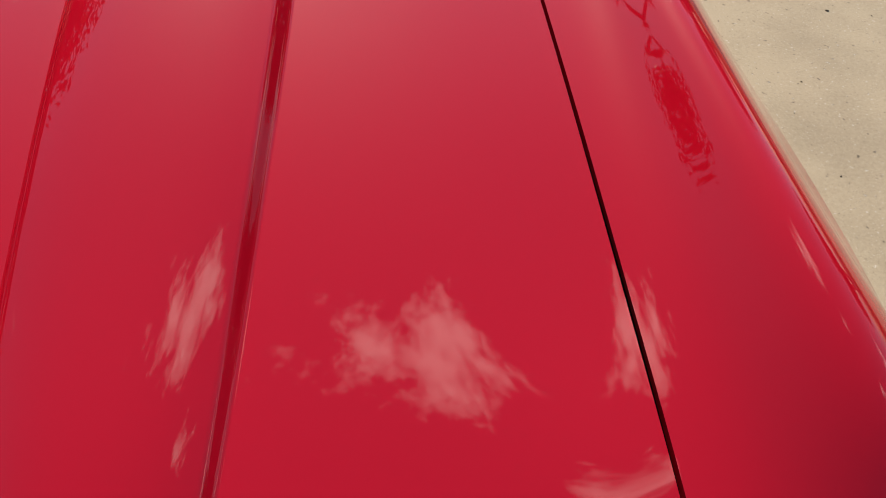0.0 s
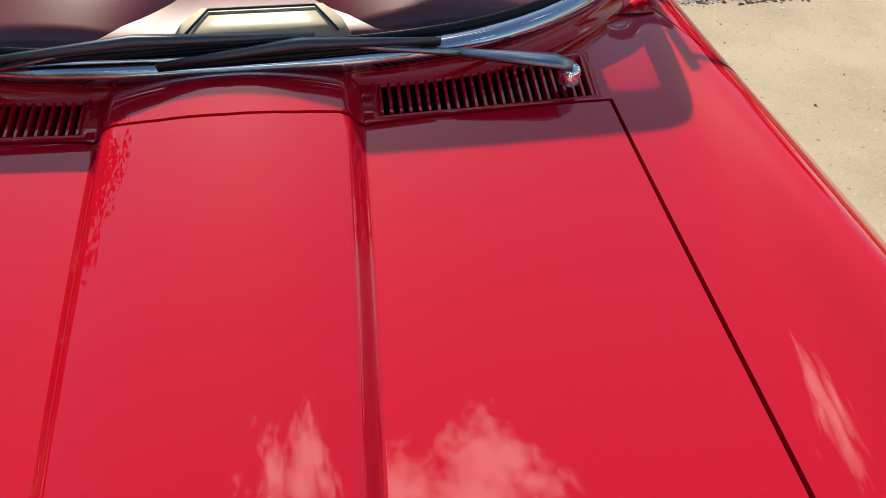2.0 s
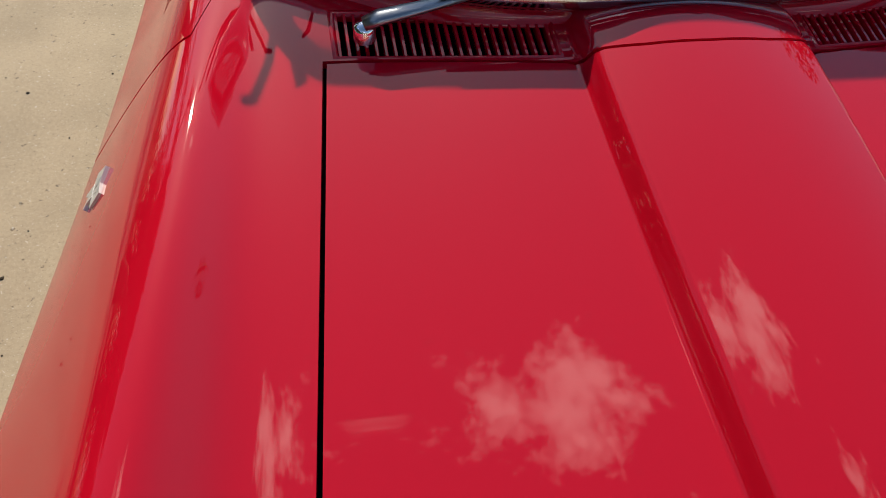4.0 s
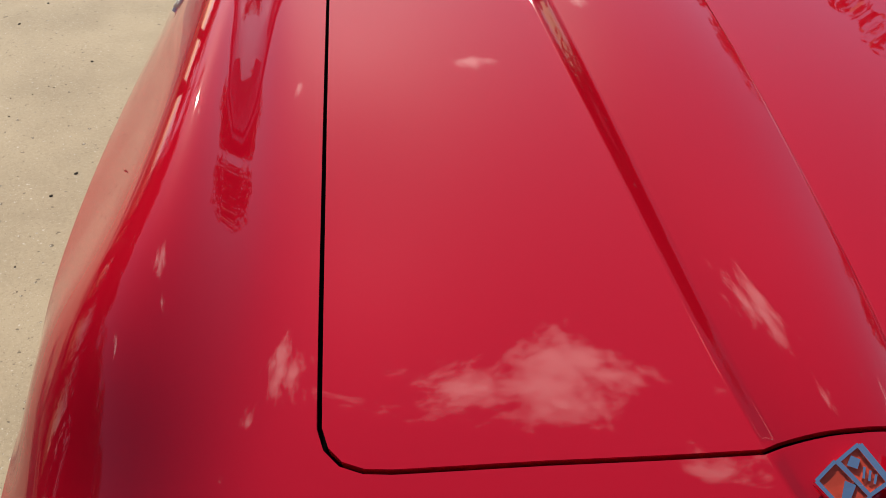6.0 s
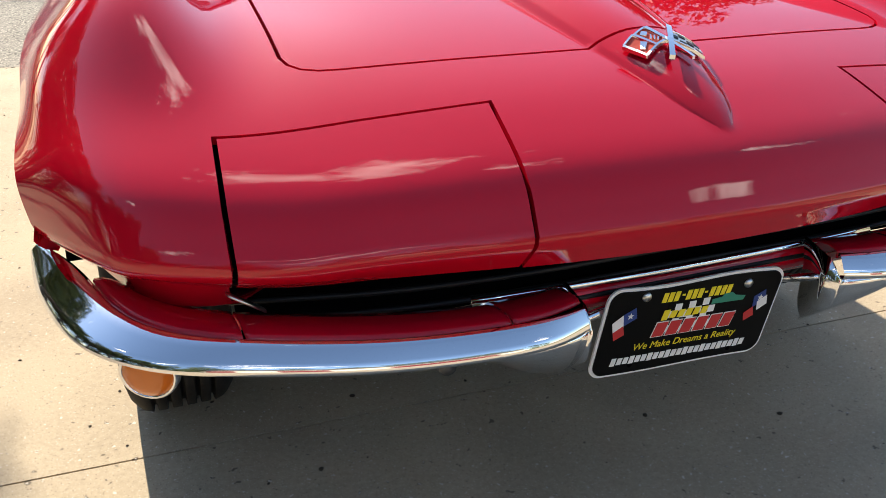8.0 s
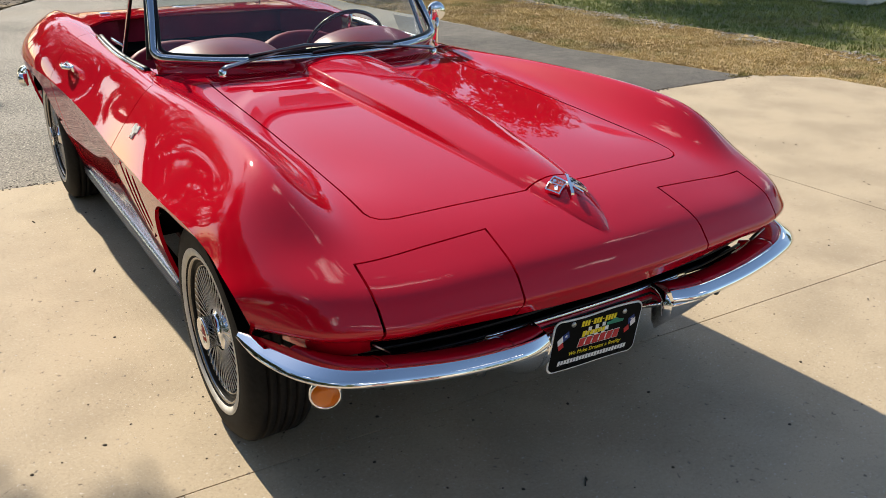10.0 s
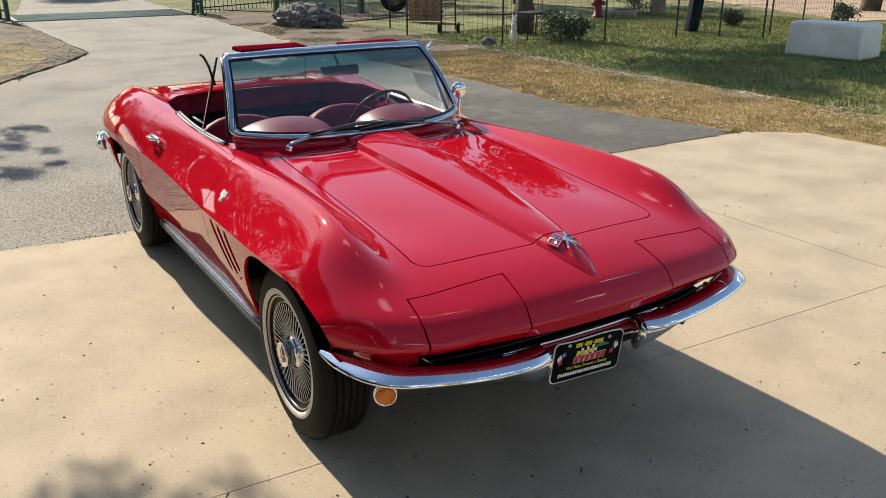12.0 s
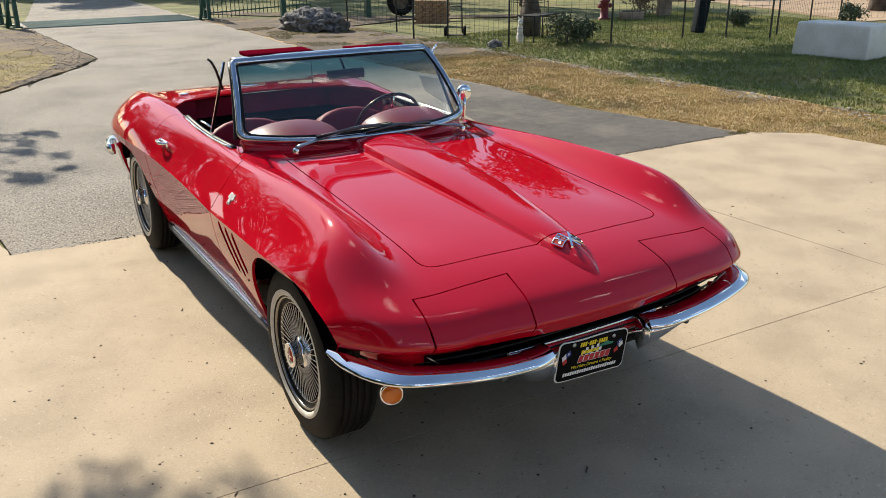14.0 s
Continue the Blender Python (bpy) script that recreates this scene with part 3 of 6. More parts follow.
def panel(name, pieces, mat, parent=None, label="", sides=(1, -1), skirt=0.012):
    """One mesh of body pieces, mirrored to the given sides, with folded edges at the gaps."""
    verts, faces, norms = [], [], []
    for p, f, n, rim in pieces:
        for s in sides:
            o = len(verts)
            m = np.array([s, 1, 1])
            verts += list(p * m)
            norms += list(n * m)
            faces += [tuple(o + (q if s == 1 else q[::-1])) for q in f]
            if skirt:
                for a, b in rim:
                    k = len(verts)
                    d = p[b] - p[a]
                    out = np.cross(d, (n[a] + n[b]) / 2)
                    out = out / max(np.linalg.norm(out), 1e-9)
                    verts += [p[a] * m, p[b] * m, (p[b] - n[b] * skirt) * m, (p[a] - n[a] * skirt) * m]
                    norms += [out * m] * 4
                    q = (k, k + 3, k + 2, k + 1)
                    faces.append(q if s == 1 else q[::-1])
    ob = link_mesh(name, verts, faces, mat, parent, label)
    ob.data.normals_split_custom_set_from_vertices([tuple(v) for v in norms])
    return ob


def arc(cx, cy, rx, ry, a0, a1, n):
    return [(cx + rx * math.cos(radians(a0 + (a1 - a0) * i / n)), cy + ry * math.sin(radians(a0 + (a1 - a0) * i / n))) for i in range(n + 1)]


GAP = 0.0028
car = thing("sports_car", "glossy red convertible sports car, top down, parked on concrete", "car")

# cut lines in plan: hood, headlight doors, cockpit
hood_plan = [(0.0, -0.512), (0.085, -0.509), (0.30, -0.498), (0.45, -0.490), (0.478, -0.486), (0.500, -0.476), (0.514, -0.459), (0.520, -0.436)]
hood_plan += [(0.520 - 0.025 * (y + 0.44) / 1.2, y) for y in np.linspace(-0.35, 0.70, 8)] + [(0.495, 0.766)]
hood_plan += [(0.40, 0.757), (0.30, 0.747), (0.175, 0.732), (0.145, 0.718), (0.08, 0.708), (0.0, 0.705)]
hood_uv = to_uv(hood_plan)
hood_uv[0], hood_uv[-1] = (hood_uv[0][0], 0.0), (hood_uv[-1][0], 0.0)
lamp_plan_top = [(0.288, -0.616), (0.46, -0.612), (0.632, -0.606)]
lamp_top = to_uv(lamp_plan_top)
v_in, v_out = to_uv([(0.300, -0.76)])[0][1], to_uv([(0.638, -0.68)])[0][1]
lamp_uv = lamp_top + [(0.14, v_out), (0.0, v_out), (0.0, v_in + 0.006), (0.14, v_in)]


def centre_open(poly, d):
    """Outline of a piece that ends on the centre line, moved by d elsewhere."""
    full = list(poly) + [(u, -v) for u, v in reversed(poly[1:-1])]
    g = grown(full, d)[:len(poly)]
    g[0], g[-1] = (g[0][0], 0.0), (g[-1][0], 0.0)
    return g


# side lines: door cut, cockpit opening, wheel arches
U_DOOR_F, U_DOOR_R = np.interp(0.80, Y0, UK), np.interp(2.00, Y0, UK)
cockpit_plan = [(0.0, 1.00), (0.30, 1.02), (0.50, 1.06), (0.600, 1.115), (0.635, 1.22), (0.640, 1.60), (0.632, 1.97), (0.618, 2.20), (0.52, 2.37), (0.30, 2.44), (0.0, 2.46)]
cockpit = to_uv(cockpit_plan)
cockpit[0], cockpit[-1] = (cockpit[0][0], 0.0), (cockpit[-1][0], 0.0)
def bulge_line(y_from, y_to, n, part_of=1.0):
    """The foot of the raised panel, as a line on the surface."""
    return to_uv([(float(bulge_half(y)[0]) * part_of, y) for y in np.linspace(y_from, y_to, n)])


hood_piece = panel_data(centre_open(hood_uv, -GAP), step=0.014, lines=[bulge_line(-0.495, 0.690, 110, f) for f in (1.03, 1.01, 0.99, 0.97, 0.95, 0.925, 0.90, 0.87, 0.84, 0.80, 0.75, 0.69)])
panel("hood", [hood_piece], RED, car, "red hood with a raised centre panel")
for side in (-1, 1):
    panel("headlight_door", [panel_data(grown(lamp_uv, -GAP), step=0.014)], RED, car, "closed rotating headlight cover", sides=(side,))

U_END = UK[-1]
hole_hood = centre_open(hood_uv, GAP)
lamp_hole = [(max(u, 0.0), v) for u, v in grown(lamp_uv, GAP)]
vent_plan = [(0.176, 0.741), (0.30, 0.753), (0.484, 0.772), (0.491, 0.878), (0.33, 0.855), (0.178, 0.836)]
vent_uv = to_uv(vent_plan)
vent_holes = [vent_uv]
# nose in front of the hood, cut by the headlight covers at the lip
front = [(0.0, 0.0), (0.0, lamp_hole[5][1]), lamp_hole[6], lamp_hole[0], lamp_hole[1], lamp_hole[2], lamp_hole[3], (0.0, lamp_hole[4][1]), (0.0, V_EDGE)]
front += [(U_DOOR_F, V_EDGE), (U_DOOR_F + 0.03, 0.72), (cockpit[3][0], cockpit[3][1])] + [cockpit[2], cockpit[1], cockpit[0]]
front += [hole_hood[-1]] + list(reversed(hole_hood[:-1]))


def arch(y, half, base, top, n=28, power=0.72):
    """A wheel opening with a flattish top, from its rear foot to its front foot."""
    out = []
    for k in range(n + 1):
        a = math.pi * k / n
        c, d = math.cos(a), math.sin(a)
        out.append((y + half * math.copysign(abs(c) ** power, c), base + (top - base) * abs(d) ** power))
    return out


arch_f = arch(0.0, 0.362, 0.30, 0.708, power=0.9)[:14] + [(0.0, 0.708), (-0.10, 0.706), (-0.20, 0.701), (-0.28, 0.692), (-0.34, 0.682)]
arch_r = arch(2.489, 0.375, 0.32, 0.672)


def low_outline(y0, y1, arches):
    """Lower side between two places along the car, with the wheel openings cut out of its foot."""
    u0, u1 = np.interp(y0, Y0, UK), np.interp(y1, Y0, UK)
    out = [(u0, V_EDGE), (u1, V_EDGE), (u1, VK[-1])]
    for a in sorted(arches, key=lambda q: -q[0][0]):
        out += [(side_uv([(a[0][0], 0.335)])[0][0], VK[-1])] + side_uv(a) + [(side_uv([(a[-1][0], 0.335)])[0][0], VK[-1])]
    return out + [(u0, VK[-1])]


u_back = np.interp(0.798, Y0, UK)
fl = [(0.0, V_EDGE), (u_back, V_EDGE), (u_back, VK[-1]), (side_uv([(arch_f[0][0], 0.335)])[0][0], VK[-1])] + side_uv(arch_f) + [(0.225, V_EDGE + 0.016), (0.150, V_EDGE + 0.006), (0.0, V_EDGE + 0.005)]
SLOTS = [((0.665, 0.668), (0.505, 0.512)), ((0.562, 0.671), (0.425, 0.518)), ((0.464, 0.674), (0.365, 0.552))]


def slot_outline(a, b, w):
    """A long round-ended opening on the lower side, as surface coordinates."""
    d = Vector((b[0] - a[0], b[1] - a[1])).normalized()
    n = Vector((-d.y, d.x))
    a, b = Vector(a), Vector(b)
    pts = [a + (b - a) * t + n * w for t in np.linspace(0, 1, 8)] + [b + d * w * 0.8] + [b + (a - b) * t - n * w for t in np.linspace(0, 1, 8)] + [a - d * w * 0.8]
    return side_uv([(p.x, p.y) for p in pts])


front_low = panel_data(fl, holes=[slot_outline(a, b, 0.0185) for a, b in SLOTS], step=0.016, low=True)
panel("front_body", [panel_data(front, holes=vent_holes, step=0.016, lines=[bulge_line(-0.724, -0.525, 40, f) for f in (1.04, 1.0, 0.96, 0.91, 0.85, 0.77, 0.66)] + [bulge_line(0.742, 0.88, 20, f) for f in (1.03, 1.01, 0.99, 0.97, 0.95, 0.925, 0.90, 0.87, 0.84, 0.80, 0.75, 0.69)])], RED, car, "red nose and front fenders with a sharp crease")
for side in (-1, 1):
    panel("fender_side", [front_low], RED, car, "lower fender side with three cooling slots", sides=(side,))
door_top = [(U_DOOR_F + 0.007, V_EDGE), (U_DOOR_F + 0.037, 0.72), (cockpit[3][0] + 0.007, cockpit[3][1])] + cockpit[4:6] + [(U_DOOR_R, cockpit[6][1]), (U_DOOR_R, V_EDGE)]
for side in (-1, 1):
    panel("door", [panel_data(door_top, step=0.02), panel_data(low_outline(0.806, 1.997, []), step=0.025, low=True)], RED, car, "red door with a chrome handle", sides=(side,))
rear = [(U_DOOR_R + 0.004, V_EDGE), (U_DOOR_R + 0.004, cockpit[6][1])] + cockpit[7:] + [(U_END, 0.0), (U_END, V_EDGE)]
panel("rear_body", [panel_data(rear, step=0.022), panel_data(low_outline(2.004, 3.44, [arch_r]), step=0.025, low=True)], RED, car, "red rear deck and rear fenders")


# ---------------------------------------------------------------- more helpers
def box(bm, cx, cy, cz, sx, sy, sz, m=None):
    """Adds a box to a bmesh."""
    v = [bm.verts.new(Vector((cx + sx * i / 2, cy + sy * j / 2, cz + sz * k / 2))) for i in (-1, 1) for j in (-1, 1) for k in (-1, 1)]
    for f in ((0, 1, 3, 2), (4, 6, 7, 5), (0, 4, 5, 1), (2, 3, 7, 6), (0, 2, 6, 4), (1, 5, 7, 3)):
        bm.faces.new([v[i] for i in f])
    if m is not None:
        bmesh.ops.transform(bm, matrix=m, verts=v)
    return v


def soft_box(sx, sy, sz, r=0.01, seg=2):
    bm = bmesh.new()
    box(bm, 0, 0, 0, sx, sy, sz)
    bmesh.ops.bevel(bm, geom=bm.edges[:], offset=r, segments=seg, profile=0.6, affect="EDGES")
    return bm


def moved(bm, m):
    bmesh.ops.transform(bm, matrix=m, verts=bm.verts)
    return bm


def tube(path, radius, n=8, closed=False, flat=1.0, up=(0, 0, 1), caps=True):
    """A rod along a path; radius may be a list; flat squeezes it along up."""
    bm = bmesh.new()
    p = [Vector(q) for q in path]
    rings = []
    for i, q in enumerate(p):
        a = p[i - 1] if (i or closed) else p[i]
        b = p[(i + 1) % len(p)] if (i < len(p) - 1 or closed) else p[i]
        d = (b - a).normalized()
        side = d.cross(Vector(up))
        side = side.normalized() if side.length > 1e-5 else Vector((1, 0, 0))
        top = side.cross(d).normalized()
        r = radius[i] if isinstance(radius, (list, tuple)) else radius
        rings.append([bm.verts.new(q + side * r * math.cos(2 * math.pi * k / n) + top * r * flat * math.sin(2 * math.pi * k / n)) for k in range(n)])
    m = len(rings)
    for i in range(m if closed else m - 1):
        a, b = rings[i], rings[(i + 1) % m]
        for k in range(n):
            bm.faces.new((a[k], a[(k + 1) % n], b[(k + 1) % n], b[k]))
    if caps and not closed:
        bm.faces.new(rings[0])
        bm.faces.new(list(reversed(rings[-1])))
    return bm


def sweep_section(path, section, ups=None, closed=False):
    """Sweeps a section of (outwards, up) offsets along a path in plan; outwards is to the right of the way."""
    bm = bmesh.new()
    p = [Vector(q) for q in path]
    rings = []
    for i, q in enumerate(p):
        a = p[i - 1] if (i or closed) else p[i]
        b = p[(i + 1) % len(p)] if (i < len(p) - 1 or closed) else p[i]
        d = (b - a)
        d.z = 0
        d.normalize()
        out = Vector((d.y, -d.x, 0))
        sec = section(i / (len(p) - 1)) if callable(section) else section
        rings.append([bm.verts.new(q + out * o + Vector((0, 0, h))) for o, h in sec])
    for a, b in zip(rings, rings[1:]):
        for k in range(len(a)):
            bm.faces.new((a[k], a[(k + 1) % len(a)], b[(k + 1) % len(a)], b[k]))
    bm.faces.new(rings[0])
    bm.faces.new(list(reversed(rings[-1])))
    return bm


def smooth_path(points, n):
    """A spline through points, sampled evenly in n steps."""
    p = np.array(points, float)
    k = np.r_[0, np.cumsum(np.linalg.norm(np.diff(p, axis=0), axis=1))]
    return [Vector(q) for q in Spline(k).weights(np.linspace(0, k[-1], n)) @ p]


def sheet(name, rows, mat, parent=None, label="", thick=0.0):
    """A surface through rows of points, with a thickness."""
    bm = bmesh.new()
    v = [[bm.verts.new(q) for q in r] for r in rows]
    for a, b in zip(v, v[1:]):
        for i in range(len(a) - 1):
            bm.faces.new((a[i], a[i + 1], b[i + 1], b[i]))
    if thick:
        bmesh.ops.recalc_face_normals(bm, faces=bm.faces)
        bmesh.ops.solidify(bm, geom=bm.faces[:], thickness=thick)
    return part(name, bm, mat, parent, label)


def lathe(profile, n):
    """Turns a profile of (along, radius) round the x axis."""
    bm = bmesh.new()
    rings = []
    for k in range(n):
        a = 2 * math.pi * k / n
        rings.append([bm.verts.new((x, r * math.cos(a), r * math.sin(a))) for x, r in profile])
    for k in range(n):
        a, b = rings[k], rings[(k + 1) % n]
        for i in range(len(profile) - 1):
            bm.faces.new((a[i], a[i + 1], b[i + 1], b[i]))
    bmesh.ops.remove_doubles(bm, verts=bm.verts, dist=1e-6)
    return bm


def ground_z(x, y):
    """Height of the car's skin over a place in plan."""
    u, v = to_uv([(abs(x), y)])[0]
    return float(surface([u], [v])[0, 2])


def skin(x, y):
    u, v = to_uv([(abs(x), y)])[0]
    p, n = surface([u], [v])[0], normals_at([u], [v])[0]
    s = 1 if x >= 0 else -1
    return Vector((p[0] * s, p[1], p[2])), Vector((n[0] * s, n[1], n[2]))


# ---------------------------------------------------------------- inner shells, their shade painted near-black, so that gaps and openings are dark
def shell(u0, u1, v0, v1, depth, nu, nv):
    bm = bmesh.new()
    us, vs = np.linspace(u0, u1, nu), np.linspace(v0, v1, nv)
    for s in (1, -1):
        rows = []
        for u in us:
            p, n = surface_raw(np.full(nv, u), vs), normals_at(np.full(nv, u), vs)
            q = p - n * depth
            rows.append([bm.verts.new((s * a[0], a[1], a[2])) for a in q])
        for a, b in zip(rows, rows[1:]):
            for i in range(nv - 1):
                bm.faces.new((a[i], a[i + 1], b[i + 1], b[i]))
    return bm


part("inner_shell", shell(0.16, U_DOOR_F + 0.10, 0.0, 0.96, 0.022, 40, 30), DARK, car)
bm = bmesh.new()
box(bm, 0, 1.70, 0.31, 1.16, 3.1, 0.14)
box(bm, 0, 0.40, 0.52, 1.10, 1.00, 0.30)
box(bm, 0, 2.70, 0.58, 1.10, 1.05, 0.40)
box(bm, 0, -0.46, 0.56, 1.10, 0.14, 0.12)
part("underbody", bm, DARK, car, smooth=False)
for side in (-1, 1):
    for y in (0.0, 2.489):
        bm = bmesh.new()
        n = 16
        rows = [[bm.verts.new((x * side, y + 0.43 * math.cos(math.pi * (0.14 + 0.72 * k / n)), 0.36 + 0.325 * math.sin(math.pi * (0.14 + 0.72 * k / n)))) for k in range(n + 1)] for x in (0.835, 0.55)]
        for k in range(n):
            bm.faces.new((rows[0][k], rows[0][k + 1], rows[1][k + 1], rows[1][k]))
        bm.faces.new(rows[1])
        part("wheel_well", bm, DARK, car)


# ---------------------------------------------------------------- wheels
def make_wheel(x, y):
    s = 1 if x > 0 else -1
    w = new("wheel")
    w.parent = car
    w.matrix_basis = pose(x, y, 0.335, 0, 0, 0 if s > 0 else 180)
    tread = [(-0.082, 0.20), (-0.097, 0.230), (-0.101, 0.255), (-0.099, 0.282), (-0.092, 0.306), (-0.080, 0.322), (-0.072, 0.329)]
    groove = []
    for c in (-0.052, -0.026, 0.0, 0.026, 0.052):
        groove += [(c - 0.0055, 0.3345), (c - 0.0045, 0.3335), (c - 0.003, 0.321), (c + 0.003, 0.321), (c + 0.0045, 0.3335), (c + 0.0055, 0.3345)]
    tread += groove + [(-a, r) for a, r in reversed(tread)]
    part("tyre", lathe(tread, 72), RUBBER, w)
    part("whitewall", lathe([(0.0955, 0.222), (0.0995, 0.225), (0.1020, 0.233), (0.1026, 0.240), (0.1012, 0.245)], 72), WHITE, w)
    part("rim", lathe([(0.070, 0.219), (0.090, 0.218), (0.093, 0.214), (0.090, 0.209), (0.082, 0.208)], 64), RIM, w, "polished trim ring")
    part("barrel", lathe([(0.083, 0.2085), (0.080, 0.203), (0.074, 0.194), (0.046, 0.188)], 64), BLACK, w)
    part("inner_ring", lathe([(0.074, 0.1945), (0.079, 0.191), (0.079, 0.1885), (0.070, 0.187)], 64), RIM, w)
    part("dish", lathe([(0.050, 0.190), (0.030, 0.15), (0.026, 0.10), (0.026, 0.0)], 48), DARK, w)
    fin = bmesh.new()
    box(fin, 0, 0, 0, 0.0020, 0.0016, 0.122)
    fin_mesh = bpy.data.meshes.new("fin")
    for v in fin.verts:
        if v.co.z > 0:
            v.co.x += 0.005
            v.co.y *= 1.9
    bmesh.ops.recalc_face_normals(fin, faces=fin.faces)
    fin.to_mesh(fin_mesh)
    fin.free()
    fin_mesh.materials.append(FIN)
    for k in range(46):
        f = new("fin", fin_mesh)
        f.parent = w
        a = 360 * k / 46
        f.matrix_basis = pose(0, 0, 0, a) @ pose(0.075, 0, 0.1225)
    part("hub_cap", lathe([(0.040, 0.066), (0.066, 0.064), (0.074, 0.058), (0.076, 0.050), (0.082, 0.047), (0.106, 0.046), (0.114, 0.049), (0.119, 0.047), (0.120, 0.041), (0.113, 0.034), (0.112, 0.030)], 40), CHROME, w, "chrome hub cup")
    part("hub_badge", lathe([(0.112, 0.026), (0.116, 0.023), (0.117, 0.0)], 32), BADGE_RED, w, "red round badge")
    bars = bmesh.new()
    box(bars, 0.118, 0, 0, 0.003, 0.005, 0.042)
    box(bars, 0.118, 0, 0, 0.003, 0.042, 0.005)
    part("badge_cross", bars, CHROME, w, smooth=False)
    return w


for wx, wy in ((-0.706, 0.0), (0.706, 0.0), (-0.722, 2.489), (0.722, 2.489)):
    make_wheel(wx, wy)


# ---------------------------------------------------------------- windshield
def ws_base(s):
    return Vector((0.605 * s, 0.824 + 0.238 * abs(s) ** 3.4, 0.920 + 0.012 * s * s))


def ws_top(s):
    return Vector((0.531 * s, 1.268 + 0.047 * s * s, 1.257 - 0.010 * s * s))


def ws_point(s, h):
    p = ws_base(s).lerp(ws_top(s), h)
    return p + Vector((0, -0.022, 0.015)) * (4 * h * (1 - h))


def ws_loop(grow, rs=0.050, rh=0.075):
    """The outline of the windshield: straight sides with tight round corners."""
    sx, h0, h1 = 1 + grow, -1.6 * grow, 1 + 1.6 * grow
    q = [(t * (sx - rs), h0) for t in np.linspace(-1, 1, 40)]
    q += [(sx - rs + rs * math.sin(a), h0 + rh - rh * math.cos(a)) for a in np.linspace(0.2, math.pi / 2, 6)]
    q += [(sx, h) for h in np.linspace(h0 + rh, h1 - rh, 16)[1:]]
    q += [(sx - rs + rs * math.cos(a), h1 - rh + rh * math.sin(a)) for a in np.linspace(0.2, math.pi / 2, 6)]
    q += [(t * (sx - rs), h1) for t in np.linspace(1, -1, 40)[1:]]
    q += [(-sx + rs - rs * math.sin(a), h1 - rh + rh * math.cos(a)) for a in np.linspace(0.2, math.pi / 2, 6)]
    q += [(-sx, h) for h in np.linspace(h1 - rh, h0 + rh, 16)[1:]]
    q += [(-sx + rs - rs * math.cos(a), h0 + rh - rh * math.sin(a)) for a in np.linspace(0.2, math.pi / 2 - 0.2, 5)]
    return [ws_point(a, b) for a, b in q]


part("windshield_frame", tube(ws_loop(0.0), 0.017, 10, closed=True, flat=1.0, up=(0, -0.75, 0.66)), FRAME, car, "bright windshield surround")
part("windshield_seal", tube(ws_loop(-0.028), 0.0065, 8, closed=True, up=(0, -0.75, 0.66)), BLACK, car, "black rubber seal")
# broad header bar and lower reveal
rows = []
for s in np.linspace(-1.0, 1.0, 40):
    c = ws_top(s)
    rows.append([c + Vector((0, dy, dz)) for dy, dz in ((-0.020, -0.024), (-0.024, -0.004), (-0.012, 0.012), (0.012, 0.018), (0.034, 0.010), (0.036, -0.010))])
sheet("header_bar", rows, FRAME, car, "bright metal header bar", thick=0.004)
rows = []
for s in np.linspace(-0.97, 0.97, 60):
    c = ws_base(s)
    rows.append([c + Vector((0, dy, dz)) for dy, dz in ((-0.004, -0.026), (-0.012, -0.010), (-0.008, 0.002), (0.008, 0.016))])
sheet("lower_reveal", rows, CHROME, car, "bright lower windshield trim", thick=0.003)
rows = []
for s in np.linspace(-1.0, 1.0, 61):
    c = ws_base(s)
    foot = skin(c.x, c.y - 0.014 - 0.02 * s * s)[0]
    a, b = c + Vector((0, -0.004, -0.012)), foot + Vector((0, 0, -0.003))
    rows.append([a + Vector((0, 0.02, -0.004)), a, a.lerp(b, 0.35) + Vector((0, 0.004, -0.006)), a.lerp(b, 0.7) + Vector((0, 0.0, -0.005)), b])
sheet("windshield_cowl", rows, RED, car, "red cowl rising to the windshield", thick=0.003)
rows = [[ws_point(s, h) for s in np.linspace(-0.985, 0.985, 40)] for h in np.linspace(0.0, 0.985, 14)]
sheet("windshield_glass", rows, GLASS, car, "curved clear windshield with a green-tinted top")
rows = [[ws_point(s, h) + Vector((0, 0.004, -0.001)) for s in np.linspace(-0.965, 0.965, 30)] for h in (0.36, 0.52, 0.68, 0.84, 0.97)]
sheet("tint_band", rows, TINT, car, "blue-green sun shade band")
for side in (-1, 1):
    path = [ws_point(side * 1.012, h) + Vector((side * 0.002, 0.016, 0)) for h in np.linspace(-0.03, 0.98, 10)]
    part("pillar", tube(path, [0.013 - 0.003 * k / 9 for k in range(10)], 8, flat=0.7), BLACK, car, "dark windshield pillar")
    # red sun visors folded up behind the header
    part("sun_visor", moved(soft_box(0.34, 0.15, 0.020, 0.009), pose(0.28 * side, 1.380, 1.262 - 0.007 * side, 2, 0, 0)), VISOR, car, "padded dark red sun visor")

# inside mirror
mirror = new("rear_view_mirror")
mirror.parent = car
part("mirror_back", moved(soft_box(0.205, 0.022, 0.044, 0.014, 4), pose(0.0, 1.175, 1.162, -8, 0, 4)), MIRROR_BACK, mirror)
part("mirror_rim", moved(soft_box(0.209, 0.010, 0.048, 0.0045, 3), pose(0.0, 1.184, 1.161, -8, 0, 4)), CHROME, mirror)
part("mirror_stem", tube([(0, 1.18, 1.165), (0, 1.21, 1.20), (0, 1.268, 1.25)], 0.007, 8), CHROME, mirror)

